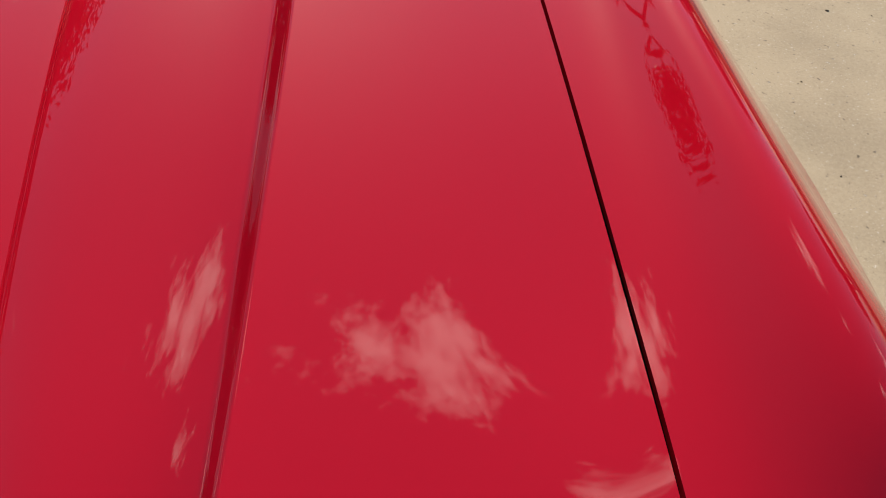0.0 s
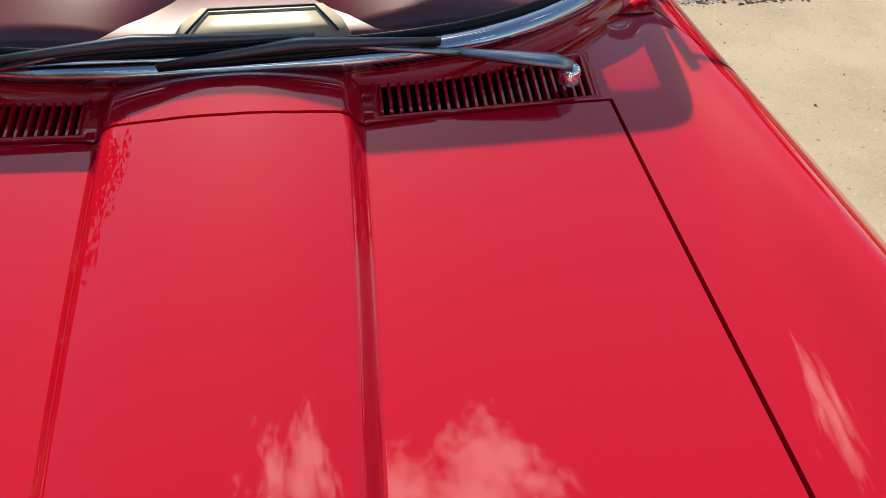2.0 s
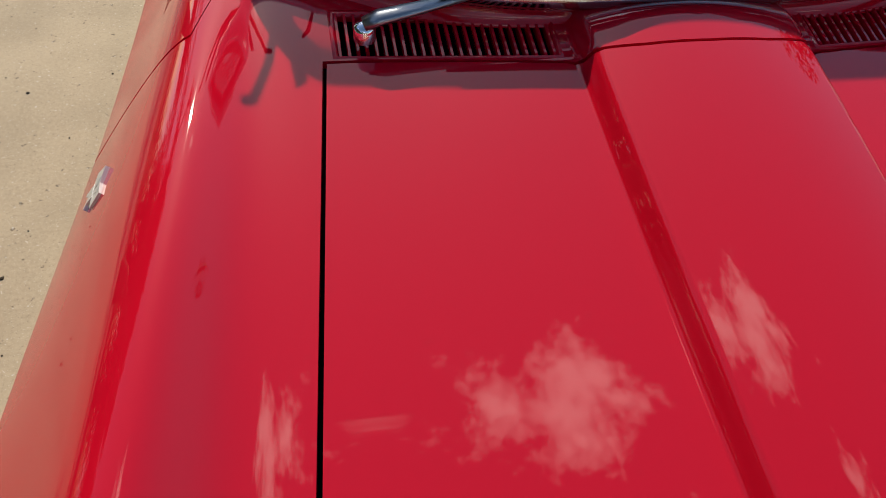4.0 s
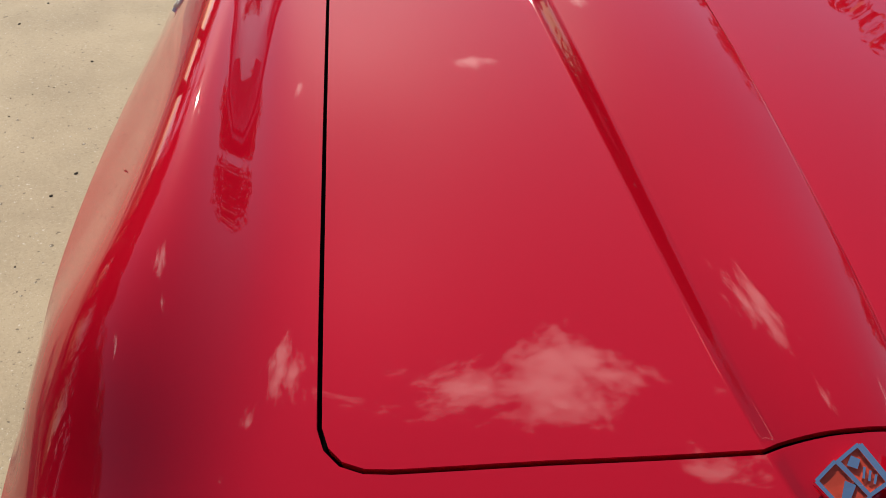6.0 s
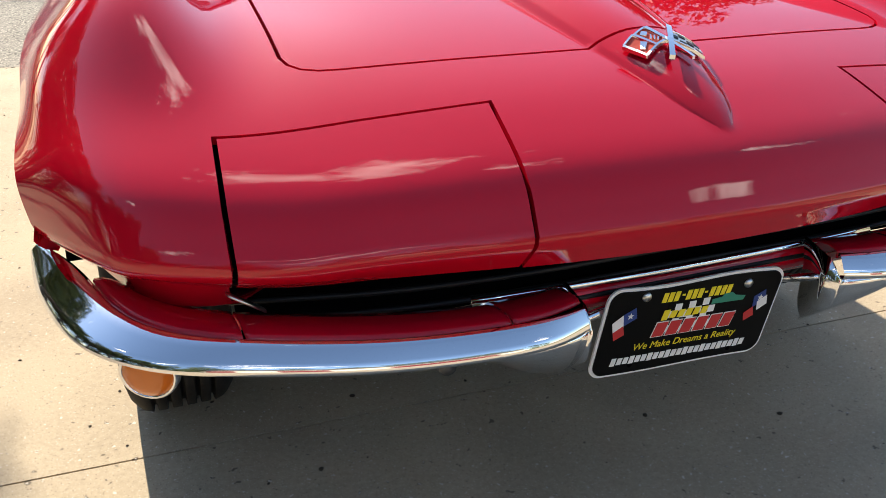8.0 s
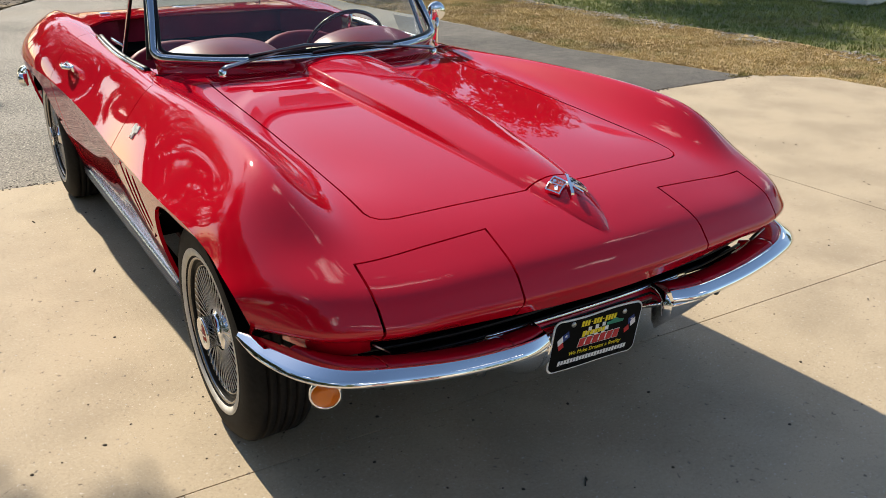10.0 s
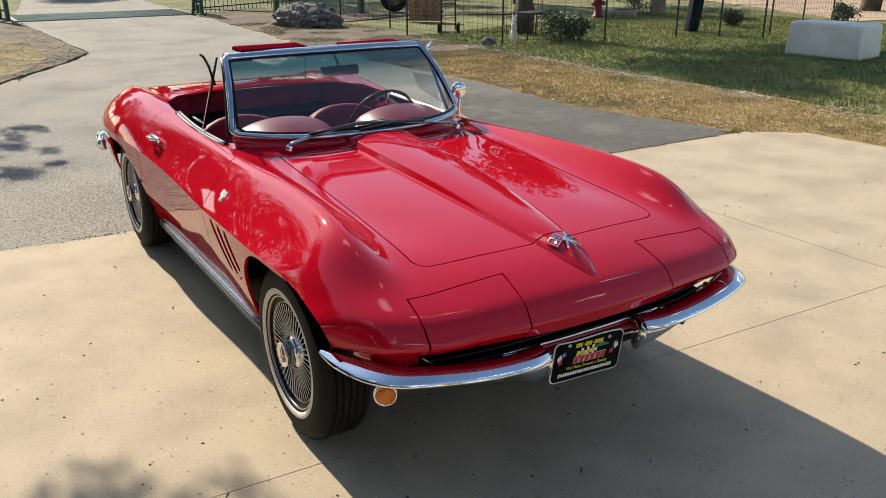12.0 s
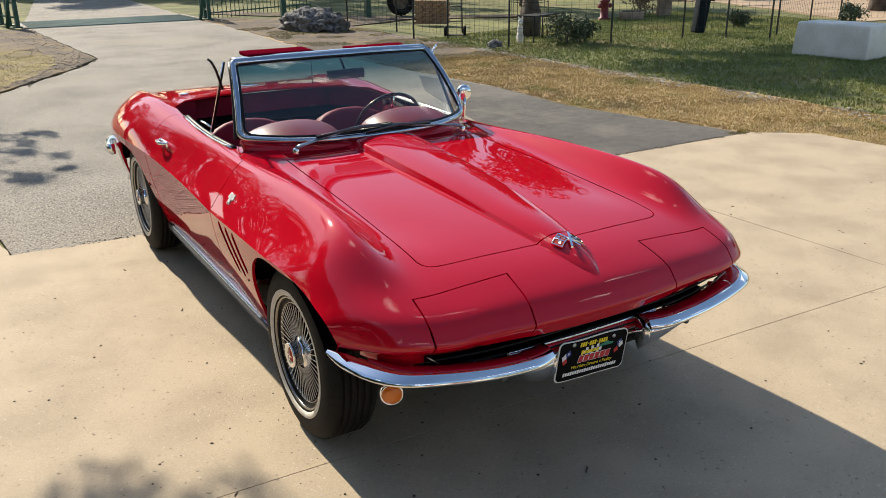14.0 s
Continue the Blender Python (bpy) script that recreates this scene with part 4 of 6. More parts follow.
# ---------------------------------------------------------------- cowl vents and wipers
for side in (-1, 1):
    vent = new("cowl_vent")
    vent.parent = car
    P = [skin(x * side, y) for x, y in vent_plan]
    corner = {k: P[i][0] for k, i in (("fi", 0), ("fo", 2), ("ro", 3), ("ri", 5))}

    def on_vent(a, b, depth):
        f, r = corner["fi"].lerp(corner["fo"], a), corner["ri"].lerp(corner["ro"], a)
        q = f.lerp(r, b)
        return q + Vector((0, 0, -depth))

    bm = bmesh.new()
    g = [[bm.verts.new(on_vent(a, b, 0.030)) for a in (-0.01, 0.5, 1.01)] for b in (-0.02, 1.02)]
    for i in range(2):
        bm.faces.new((g[0][i], g[0][i + 1], g[1][i + 1], g[1][i]))
    part("vent_well", bm, DARK, vent)
    # pressed frame with a raised lip
    bm = bmesh.new()
    loop = [(0.0, 0.0), (0.5, 0.0), (1.0, 0.0), (1.0, 0.5), (1.0, 1.0), (0.5, 1.0), (0.0, 1.0), (0.0, 0.5)]
    rings = []
    for grow, dep in ((0.0, 0.000), (0.35, -0.002), (0.9, 0.001), (1.0, 0.012)):
        ring = []
        for a, b in loop:
            a2, b2 = a + (0.5 - a) * 2 * 0.030 * grow, b + (0.5 - b) * 2 * 0.075 * grow
            ring.append(bm.verts.new(on_vent(a2, b2, dep)))
        rings.append(ring)
    for r0, r1 in zip(rings, rings[1:]):
        for k in range(8):
            bm.faces.new((r0[k], r0[(k + 1) % 8], r1[(k + 1) % 8], r1[k]))
    part("vent_frame", bm, RED, vent)
    n = 23
    for k in range(n + 1):
        a = 0.035 + 0.93 * k / n
        w = 0.018
        bm = bmesh.new()
        sec = [(-0.5, 0.003), (-0.32, 0.0), (0.32, 0.0), (0.5, 0.003), (0.5, 0.012), (-0.5, 0.012)]
        ra = [bm.verts.new(on_vent(a + w * o, 0.06, d)) for o, d in sec]
        rb = [bm.verts.new(on_vent(a + w * o, 0.94, d)) for o, d in sec]
        for i in range(6):
            bm.faces.new((ra[i], ra[(i + 1) % 6], rb[(i + 1) % 6], rb[i]))
        part("vent_bar", bm, RED, vent, smooth=False)


def wiper(pivot, joint, ends, side):
    w = new("wiper")
    w.parent = car
    pv, jt = Vector(pivot), Vector(joint)
    part("wiper_pivot", moved(lathe([(-0.012, 0.015), (0.006, 0.015), (0.012, 0.011), (0.014, 0.0)], 20), Matrix.Translation(pv) @ pose(0, 0, 0, 0, -90, 0)), CHROME, w)
    d = (jt - pv)
    mid = pv + d * 0.42
    lift = Vector((0, 0, 0.016))
    part("wiper_arm", tube([pv + lift * 0.7, pv + d * 0.06 + lift, mid + lift], [0.015, 0.0165, 0.009], 8, flat=0.5), WIPER, w, "brushed grey wiper arm")
    part("wiper_rod", tube([mid + lift, jt + Vector((0, 0, 0.010))], [0.0072, 0.006], 6, flat=0.6), WIPER, w)
    a, b = Vector(ends[0]), Vector(ends[1])
    q = [a.lerp(b, t) + Vector((0, -0.012, 0.012)) for t in (0, 0.25, 0.5, 0.75, 1)]
    part("blade_bridge", tube([q[0] + Vector((0, 0, 0.0)), q[1] + Vector((0, 0, 0.006)), q[2] + Vector((0, 0, 0.012)), q[3] + Vector((0, 0, 0.006)), q[4]], [0.004, 0.006, 0.009, 0.006, 0.004], 6), STEEL, w)
    part("blade_rubber", tube([v + Vector((0, 0.006, -0.006)) for v in q], 0.005, 6), BLACK, w)


wiper((-0.440, 0.790, 0.902), (-0.105, 0.836, 0.952), ((-0.330, 0.822, 0.938), (0.110, 0.832, 0.948)), -1)
wiper((0.440, 0.790, 0.902), (0.095, 0.824, 0.940), ((-0.085, 0.806, 0.932), (0.270, 0.826, 0.936)), 1)

# ---------------------------------------------------------------- cockpit
bm = bmesh.new()
box(bm, 0, 1.68, 0.27, 1.26, 1.56, 0.02)
part("cockpit_floor", bm, CARPET, car, smooth=False)
for side in (-1, 1):
    rows = [[(side * x, y, z) for y in (0.98, 1.3, 1.7, 2.02)] for x, z in ((0.640, 0.835), (0.628, 0.80), (0.620, 0.60), (0.620, 0.26))]
    sheet("door_panel", rows, VINYL, car, "dark red vinyl door trim")
    pts = [Vector((side * 0.640, 1.10, ground_z(0.64, 1.10) + 0.004)), Vector((side * 0.650, 1.3, ground_z(0.65, 1.3) + 0.004)), Vector((side * 0.652, 1.6, ground_z(0.652, 1.6) + 0.004)), Vector((side * 0.640, 1.92, ground_z(0.64, 1.92) + 0.004))]
    part("window_sill_trim", tube(smooth_path(pts, 14), 0.0065, 6), CHROME, car, "chrome strip along the door top")
    part("window_slot", tube([p + Vector((-side * 0.018, 0, -0.004)) for p in smooth_path(pts, 14)], 0.011, 6), BLACK, car)
rows = [[(x, y, z) for x in np.linspace(-0.63, 0.63, 7)] for y, z in ((0.99, 0.88), (0.985, 0.60), (0.93, 0.30))]
sheet("firewall", rows, CARPET, car)
rows = [[(x, y, z) for x in np.linspace(-0.63, 0.63, 7)] for y, z in ((2.475, 0.895), (2.465, 0.70), (2.45, 0.45), (2.42, 0.26))]
sheet("rear_bulkhead", rows, VINYL, car, "dark red rear cockpit wall")
for side in (-1, 1):
    rows = [[(side * x, y, z) for x, y in ((0.622, 2.01), (0.612, 2.20), (0.560, 2.36), (0.44, 2.43))] for z in (0.895, 0.80, 0.55, 0.27)]
    sheet("quarter_trim", rows, VINYL, car, "dark red trim behind the door")
# dash: a level shelf, two hooded cowls and a centre panel
rows = [[(x, max(y, 0.845 + 0.25 * (abs(x) / 0.605) ** 3.4), z) for x in np.linspace(-0.58, 0.58, 25)] for y, z in ((0.86, 0.905), (0.98, 0.905), (1.10, 0.890), (1.17, 0.865), (1.18, 0.78), (1.14, 0.66))]
sheet("dash_top", rows, VINYL_GLOSS, car, "dark red padded dash", thick=0.01)
for cx in (-0.32, 0.32):
    rows = []
    for i in range(9):
        t = i / 8
        y = 0.95 + 0.25 * t
        r = 0.175 + 0.075 * math.sin(t * math.pi / 2)
        hz = 0.050 + 0.045 * math.sin(t * math.pi / 2)
        rows.append([(cx + r * math.cos(a), y - 0.02 * math.sin(a), 0.870 + hz * math.sin(a)) for a in np.linspace(0, math.pi, 21)])
    sheet("dash_cowl", rows, VINYL_GLOSS, car, "rounded hood over the dash", thick=0.012)
# the centre plate is cream because the sun's glare is put into its colour
rows = [[(0.04 + w * i / 2, y, z) for i in (-1, -0.5, 0.5, 1)] for y, w, z in ((0.868, 0.235, 0.935), (0.905, 0.215, 0.940), (0.945, 0.165, 0.943), (0.952, 0.155, 0.936))]
sheet("dash_glare_plate", rows, GLARE_CREAM, car, "flat trapezoid plate on the dash, sun glare painted cream", thick=0.006)
part("panel_groove", tube([(0.04 - 0.100, 0.872, 0.9405), (0.04 - 0.072, 0.936, 0.9455), (0.04 + 0.072, 0.936, 0.9455), (0.04 + 0.100, 0.872, 0.9405)], 0.0022, 6), BLACK, car)
# steering wheel and column
sw = new("steering_wheel")
sw.parent = car
tilt = pose(0.33, 1.38, 0.835, 24, 0, 0)
ring = [tilt @ Vector((0.195 * math.cos(2 * math.pi * k / 48), 0.0, 0.195 * math.sin(2 * math.pi * k / 48))) for k in range(48)]
part("rim", tube(ring, 0.0095, 8, closed=True, up=(0, 1, 0.3)), WALNUT, sw, "dark wood rim")
for a in (90 + 120, 90 - 120, 90):
    v = Vector((math.cos(radians(a)), 0, math.sin(radians(a))))
    part("spoke", tube([tilt @ (v * 0.03), tilt @ (v * 0.19)], 0.010, 6, flat=0.35), CHROME, sw)
part("hub", moved(lathe([(-0.03, 0.0), (-0.03, 0.035), (0.02, 0.04), (0.02, 0.0)], 20), tilt @ pose(0, 0, 0, 0, 0, -90)), BLACK, sw)
part("column", tube([tilt @ Vector((0, 0, 0)), tilt @ Vector((0, -0.28, 0))], 0.026, 10), VINYL, sw)
# bucket seats
for side in (-1, 1):
    seat = new("bucket_seat")
    seat.parent = car
    bm = soft_box(0.50, 0.15, 0.62, 0.055, 4)
    for cut in (-0.18, -0.12, -0.06, 0.0, 0.06, 0.12, 0.18):
        bmesh.ops.bisect_plane(bm, geom=bm.verts[:] + bm.edges[:] + bm.faces[:], plane_co=(cut, 0, 0), plane_no=(1, 0, 0))
    for v in bm.verts:
        if v.co.z > 0:
            v.co.x *= 1 - 0.05 * (v.co.z / 0.31) ** 3
        v.co.y -= 0.05 * (v.co.x / 0.25) ** 2
        if v.co.z > 0.1:
            v.co.z -= 0.10 * (abs(v.co.x) / 0.25) ** 2.4 * (v.co.z - 0.1) / 0.21
    part("backrest", moved(bm, pose(0.315 * side, 1.83, 0.555, -17, 0, 0)), VINYL, seat)
    for k in (-1.5, -0.5, 0.5, 1.5):
        part("pleat", moved(soft_box(0.085, 0.03, 0.40, 0.013, 2), pose(0.315 * side + 0.09 * k, 1.745, 0.535, -17, 0, 0)), VINYL, seat)
    part("cushion", moved(soft_box(0.50, 0.52, 0.16, 0.05, 3), pose(0.315 * side, 1.53, 0.355, 6, 0, 0)), VINYL, seat)
bm = soft_box(0.16, 0.75, 0.24, 0.03, 3)
part("console", moved(bm, pose(0, 1.45, 0.40)), VINYL, car)

# vent windows: an upright bar each, with the small pane swung out
for side in (-1, 1):
    vw = new("vent_window")
    vw.parent = car
    if side < 0:                                        # swung well out
        a, b = Vector((-0.630, 1.43, 0.90)), Vector((-0.574, 1.305, 1.250))
        h0, h1 = Vector((-0.632, 1.425, 0.925)), Vector((-0.588, 1.318, 1.15))
        t0, t1 = Vector((-0.660, 1.500, 0.946)), Vector((-0.638, 1.290, 1.270))
    else:                                               # swung out a little, beyond the pillar
        a, b = Vector((0.640, 1.20, 0.90)), Vector((0.586, 1.36, 1.235))
        h0, h1 = Vector((0.640, 1.13, 0.940)), Vector((0.590, 1.33, 1.222))
        t0, t1 = Vector((0.695, 1.21, 1.015)), Vector((0.648, 1.39, 1.245))
    part("division_bar", tube([a, b], 0.0075, 8), BLACK, vw)
    part("bar_trim", tube([a + Vector((side * 0.008, -0.006, 0)), b + Vector((side * 0.006, -0.006, 0.0))], 0.0035, 6), CHROME, vw)
    part("pane_frame", tube([h0, t0], 0.005, 6), CHROME, vw)
    part("pane_top", tube([h1 + Vector((0, 0.0, -0.03)), h1.lerp(t1, 0.55), t1 + Vector((0, 0, -0.012)), t1 + Vector((side * 0.012, 0.01, 0.0))], 0.0062, 6), BLACK if side < 0 else CHROME, vw)
    sheet("pane", [[h0, h0.lerp(t0, 0.5), t0], [h1, h1.lerp(t1, 0.5), t1]], PANE, vw)

# door mirror
dm = new("door_mirror")
dm.parent = car
part("mirror_head", moved(lathe([(-0.020, 0.0), (-0.018, 0.030), (-0.008, 0.049), (0.006, 0.055), (0.010, 0.052)], 32), pose(0.715, 1.20, 1.000, 0, 0, 78) @ Matrix.Scale(0.8, 4)), CHROME, dm)
part("mirror_glass", moved(lathe([(0.007, 0.052), (0.008, 0.0)], 32), pose(0.715, 1.20, 1.000, 0, 0, 78) @ Matrix.Scale(0.8, 4)), MIRROR, dm)
part("mirror_stalk", tube([(0.702, 1.195, ground_z(0.69, 1.19)), (0.710, 1.19, 0.93), (0.713, 1.195, 0.972)], [0.016, 0.009, 0.010], 8), CHROME, dm)

# ---------------------------------------------------------------- door handles, side badges, fender slots, sills
for side in (-1, 1):
    h = new("door_handle")
    h.parent = car
    q = side_uv([(1.80, 0.798)])[0]
    p = surface([q[0]], [q[1]])[0]
    c = Vector((side * (p[0] + 0.012), p[1], p[2]))
    part("handle_base", moved(soft_box(0.018, 0.15, 0.030, 0.007), Matrix.Translation(c) @ pose(0, 0, 0, 0, side * 22, 0)), CHROME, h)
    part("handle_grip", tube([c + Vector((side * 0.006, 0.065, 0.004)), c + Vector((side * 0.030, 0.03, 0.006)), c + Vector((side * 0.032, -0.03, 0.006)), c + Vector((side * 0.010, -0.07, 0.004))], [0.008, 0.010, 0.010, 0.007], 8), CHROME, h)
    part("lock_button", moved(lathe([(0.0, 0.012), (0.012, 0.011), (0.014, 0.0)], 16), Matrix.Translation(c + Vector((0, -0.012, -0.055))) @ pose(0, 0, 0, 0, 0, 0 if side > 0 else 180)), CHROME, h)
    # side badge: two small crossed flags
    q = side_uv([(0.645, 0.772)])[0]
    p, nn = surface([q[0]], [q[1]])[0], normals_at([q[0]], [q[1]])[0]
    m = Matrix.Translation((side * (p[0] + nn[0] * 0.001), p[1], p[2] + nn[2] * 0.001)) @ Matrix.Rotation(math.atan2(nn[2], nn[0]) * -side, 4, "Y")
    bm = bmesh.new()
    for k in (-1, 1):
        box(bm, 0, 0, 0, 0.008, 0.006, 0.050, m @ pose(0, 0, -0.004, 32 * k, 0, 0))
        box(bm, 0, 0, 0, 0.007, 0.027, 0.026, m @ pose(0, 0.016 * k, 0.010, 16 * k, 0, 0))
    box(bm, 0, 0, 0, 0.009, 0.024, 0.016, m @ pose(0, 0, -0.008))
    part("fender_badge", bm, BADGE_METAL, car, "chrome crossed-flag side badge", smooth=False)
    # recessed floors of the three slanting slots behind the front wheel, their shade painted as darker red
    for (y0, z0), (y1, z1) in SLOTS:
        bm = bmesh.new()
        rows = []
        for u, v in side_uv([(y0 + (y1 - y0) * t, z0 + (z1 - z0) * t) for t in np.linspace(-0.03, 1.03, 9)]):
            p, nn = surface_raw([u], [v])[0], normals_at([u], [v], True)[0]
            rows.append([bm.verts.new((side * (p[0] - nn[0] * d), p[1] + o, p[2] - nn[2] * d)) for o, d in ((-0.024, 0.009), (0.024, 0.011))])
        for r0, r1 in zip(rows, rows[1:]):
            bm.faces.new((r0[0], r0[1], r1[1], r1[0]))
        part("fender_slot", bm, SLOT_SHADE_RED, car, "slanting cooling slot in the fender")
    sill_y = np.linspace(0.42, 2.08, 16)
    sill_way = [(side * 0.752, y, 0.252) for y in (sill_y if side > 0 else sill_y[::-1])]
    part("sill_trim", sweep_section(sill_way, [(-0.05, 0.030), (-0.002, 0.028), (0.010, 0.018), (0.013, 0.000), (0.009, -0.018), (-0.002, -0.026), (-0.05, -0.028)]), SILL, car, "ribbed bright sill moulding")
    for rz in (0.016, 0.006, -0.004, -0.014):
        part("sill_rib", sweep_section(sill_way, [(0.006, rz + 0.0012), (0.0145, rz + 0.0010), (0.0145, rz - 0.0010), (0.006, rz - 0.0012)]), STEEL, car)

# ---------------------------------------------------------------- front end: bumpers, shelf, grille, lamps
# plan of each bumper from the inner end to the outer tip: foot of the blade, its upper edge, back of the painted shelf
foot_plan = [(0.212, -0.783), (0.26, -0.801), (0.36, -0.808), (0.47, -0.806), (0.58, -0.797), (0.66, -0.783), (0.725, -0.762), (0.778, -0.724), (0.815, -0.672), (0.842, -0.600), (0.859, -0.525), (0.866, -0.458)]
edge_plan = [(0.214, -0.764), (0.26, -0.779), (0.36, -0.785), (0.47, -0.783), (0.575, -0.773), (0.648, -0.759), (0.700, -0.737), (0.744, -0.700), (0.772, -0.650), (0.794, -0.588), (0.822, -0.520), (0.856, -0.455)]
back_plan = [(0.222, -0.702), (0.26, -0.708), (0.36, -0.715), (0.47, -0.710), (0.565, -0.700), (0.630, -0.688), (0.672, -0.672), (0.708, -0.648), (0.738, -0.620), (0.764, -0.586), (0.797, -0.546), (0.838, -0.492)]


def bumper_z(x):
    return float(np.interp(x, [0.2, 0.37, 0.5, 0.62, 0.75, 0.87], [0.505, 0.511, 0.523, 0.541, 0.553, 0.557]))


for side in (-1, 1):
    bumper = new("front_bumper")
    bumper.parent = car
    n_st = 56
    foot = smooth_path([(x * side, y, bumper_z(x) - 0.018 + 0.014 * max(0.0, (i - 9) / 2) ** 2) for i, (x, y) in enumerate(foot_plan)], n_st)
    edge = smooth_path([(x * side, y, bumper_z(x) + 0.015 - 0.008 * max(0.0, (i - 9) / 2) ** 2) for i, (x, y) in enumerate(edge_plan)], n_st)
    back = smooth_path([(x * side, y, bumper_z(x) + 0.008 - 0.010 * max(0.0, (i - 9) / 2) ** 2) for i, (x, y) in enumerate(back_plan)], n_st)
    rows = []
    for i in range(n_st):
        d = foot[min(i + 1, n_st - 1)] - foot[max(i - 1, 0)]
        out = Vector((d.y, -d.x, 0)).normalized() * side
        o, t_ = foot[i], edge[i]
        k = min(1.0, 0.35 + 0.65 * (n_st - 1 - i) / 6)               # flattens towards the outer tip
        up = Vector((0, 0, 1))
        rows.append([o - out * 0.016 * k - up * 0.003, o - out * 0.004 * k - up * 0.003 * k, o + out * 0.0025 * k + up * 0.002, o + out * 0.004 * k + up * 0.008 * k, o.lerp(t_, 0.30) + out * 0.004 * k + up * 0.006 * k, o.lerp(t_, 0.62) + out * 0.002 * k + up * 0.006 * k, o.lerp(t_, 0.88) + up * 0.004 * k, t_, t_ - up * 0.009])
    sheet("blade", rows, CHROME, bumper, "curved chrome bumper blade")
    # the inner end folds down and back under the blade
    rows = []
    for i in range(9):
        t = i / 8
        rows.append([(side * (0.210 + 0.165 * k), -0.780 - 0.019 * math.sin(min(1.0, k * 1.4) * math.pi / 2) + 0.055 * t * t, bumper_z(0.21 + 0.165 * k) - 0.020 - 0.098 * t * (1 - k ** 1.6)) for k in np.linspace(0, 1, 12)])
    sheet("end_wing", rows, CHROME, bumper, thick=0.002)
    rows = [[(side * 0.209, y, z) for y, z in ((-0.786, 0.486), (-0.780, 0.440), (-0.735, 0.392))], [(side * 0.207, y, z) for y, z in ((-0.760, 0.512), (-0.752, 0.462), (-0.725, 0.410))], [(side * 0.209, y, z) for y, z in ((-0.705, 0.520), (-0.715, 0.480), (-0.720, 0.420))]]
    sheet("end_plate", rows, CHROME, bumper, thick=0.004)
    part("bumper_bolt", moved(lathe([(0.0, 0.012), (0.010, 0.011), (0.012, 0.0)], 12), pose(0.40 * side, -0.765, 0.470, 0, 0, -90)), STEEL, bumper)
    part("bumper_arm", tube([(0.40 * side, -0.770, 0.472), (0.40 * side, -0.62, 0.46)], 0.013, 6), DARK, bumper)
    # painted shelf between the blade and the grille, in three lengths
    edge_x, back_x = [abs(p.x) for p in edge], [abs(p.x) for p in back]
    for x0, x1, nm in ((0.214, 0.3185, "shelf_end"), (0.3215, 0.6355, "shelf"), (0.6385, 0.792, "shelf_corner")):
        s0, s1 = float(np.interp(x0, edge_x, range(n_st))), float(np.interp(x1, edge_x, range(n_st)))
        b0, b1 = float(np.interp(x0 * 1.008, back_x, range(n_st))), float(np.interp(x1 * 1.008, back_x, range(n_st))) if x1 < 0.7 else s1
        rows = []
        for k in np.linspace(0, 1, max(8, int(s1 - s0) * 2)):
            q, p = s0 + (s1 - s0) * k, b0 + (b1 - b0) * k
            i, j = min(int(q), n_st - 2), min(int(p), n_st - 2)
            f_, b_ = edge[i].lerp(edge[i + 1], q - i), back[j].lerp(back[j + 1], p - j)
            up = Vector((0, 0, 1))
            rows.append([f_ - up * 0.010 + (b_ - f_).normalized() * 0.002, f_ - up * 0.001 + (b_ - f_).normalized() * 0.002, f_.lerp(b_, 0.12) + up * 0.004, f_.lerp(b_, 0.4) + up * 0.006, f_.lerp(b_, 0.7) + up * 0.004, f_.lerp(b_, 0.93) + up * 0.000, b_ - up * 0.006, b_ - up * 0.026])
        sheet(nm, rows, RED, bumper, "painted filler panel behind the bumper", thick=0.003)
    # round amber lamp under the blade
    pl = new("parking_lamp")
    pl.parent = car
    m = pose(0.742 * side, -0.660, 0.470, 0, 0, -90 + 24 * side) @ Matrix.Scale(0.84, 4)
    part("lamp_body", moved(lathe([(-0.09, 0.026), (-0.02, 0.041), (0.0, 0.043)], 28), m), RED, pl)
    part("bezel", moved(lathe([(-0.004, 0.044), (0.008, 0.043), (0.012, 0.039), (0.008, 0.0365)], 32), m), CHROME, pl)
    part("lens", moved(lathe([(0.006, 0.038), (0.014, 0.033), (0.019, 0.020), (0.020, 0.0)], 28), m), AMBER, pl, "amber lens")
    # lower front fender behind the bumper, down to the wheel opening
    rows = []
    for t in np.linspace(0, 0.90, 12):
        x, y = 0.642 + 0.155 * t ** 0.75, -0.688 + 0.185 * t ** 2
        rows.append([(side * (x - 0.004), y + 0.006, 0.655), (side * x, y, 0.600), (side * (x - 0.002), y + 0.004, 0.56), (side * (x - 0.014), y + 0.025, 0.545), (side * (x - 0.05), y + 0.07, 0.535)])
    sheet("lower_fender", rows, RED, car, "red panel below the bumper", thick=0.004)
    # chrome end of the grille opening
    part("grille_end", tube([(0.646 * side, -0.716, 0.590), (0.606 * side, -0.706, 0.556)], 0.0075, 6, flat=0.3), SATIN, car)

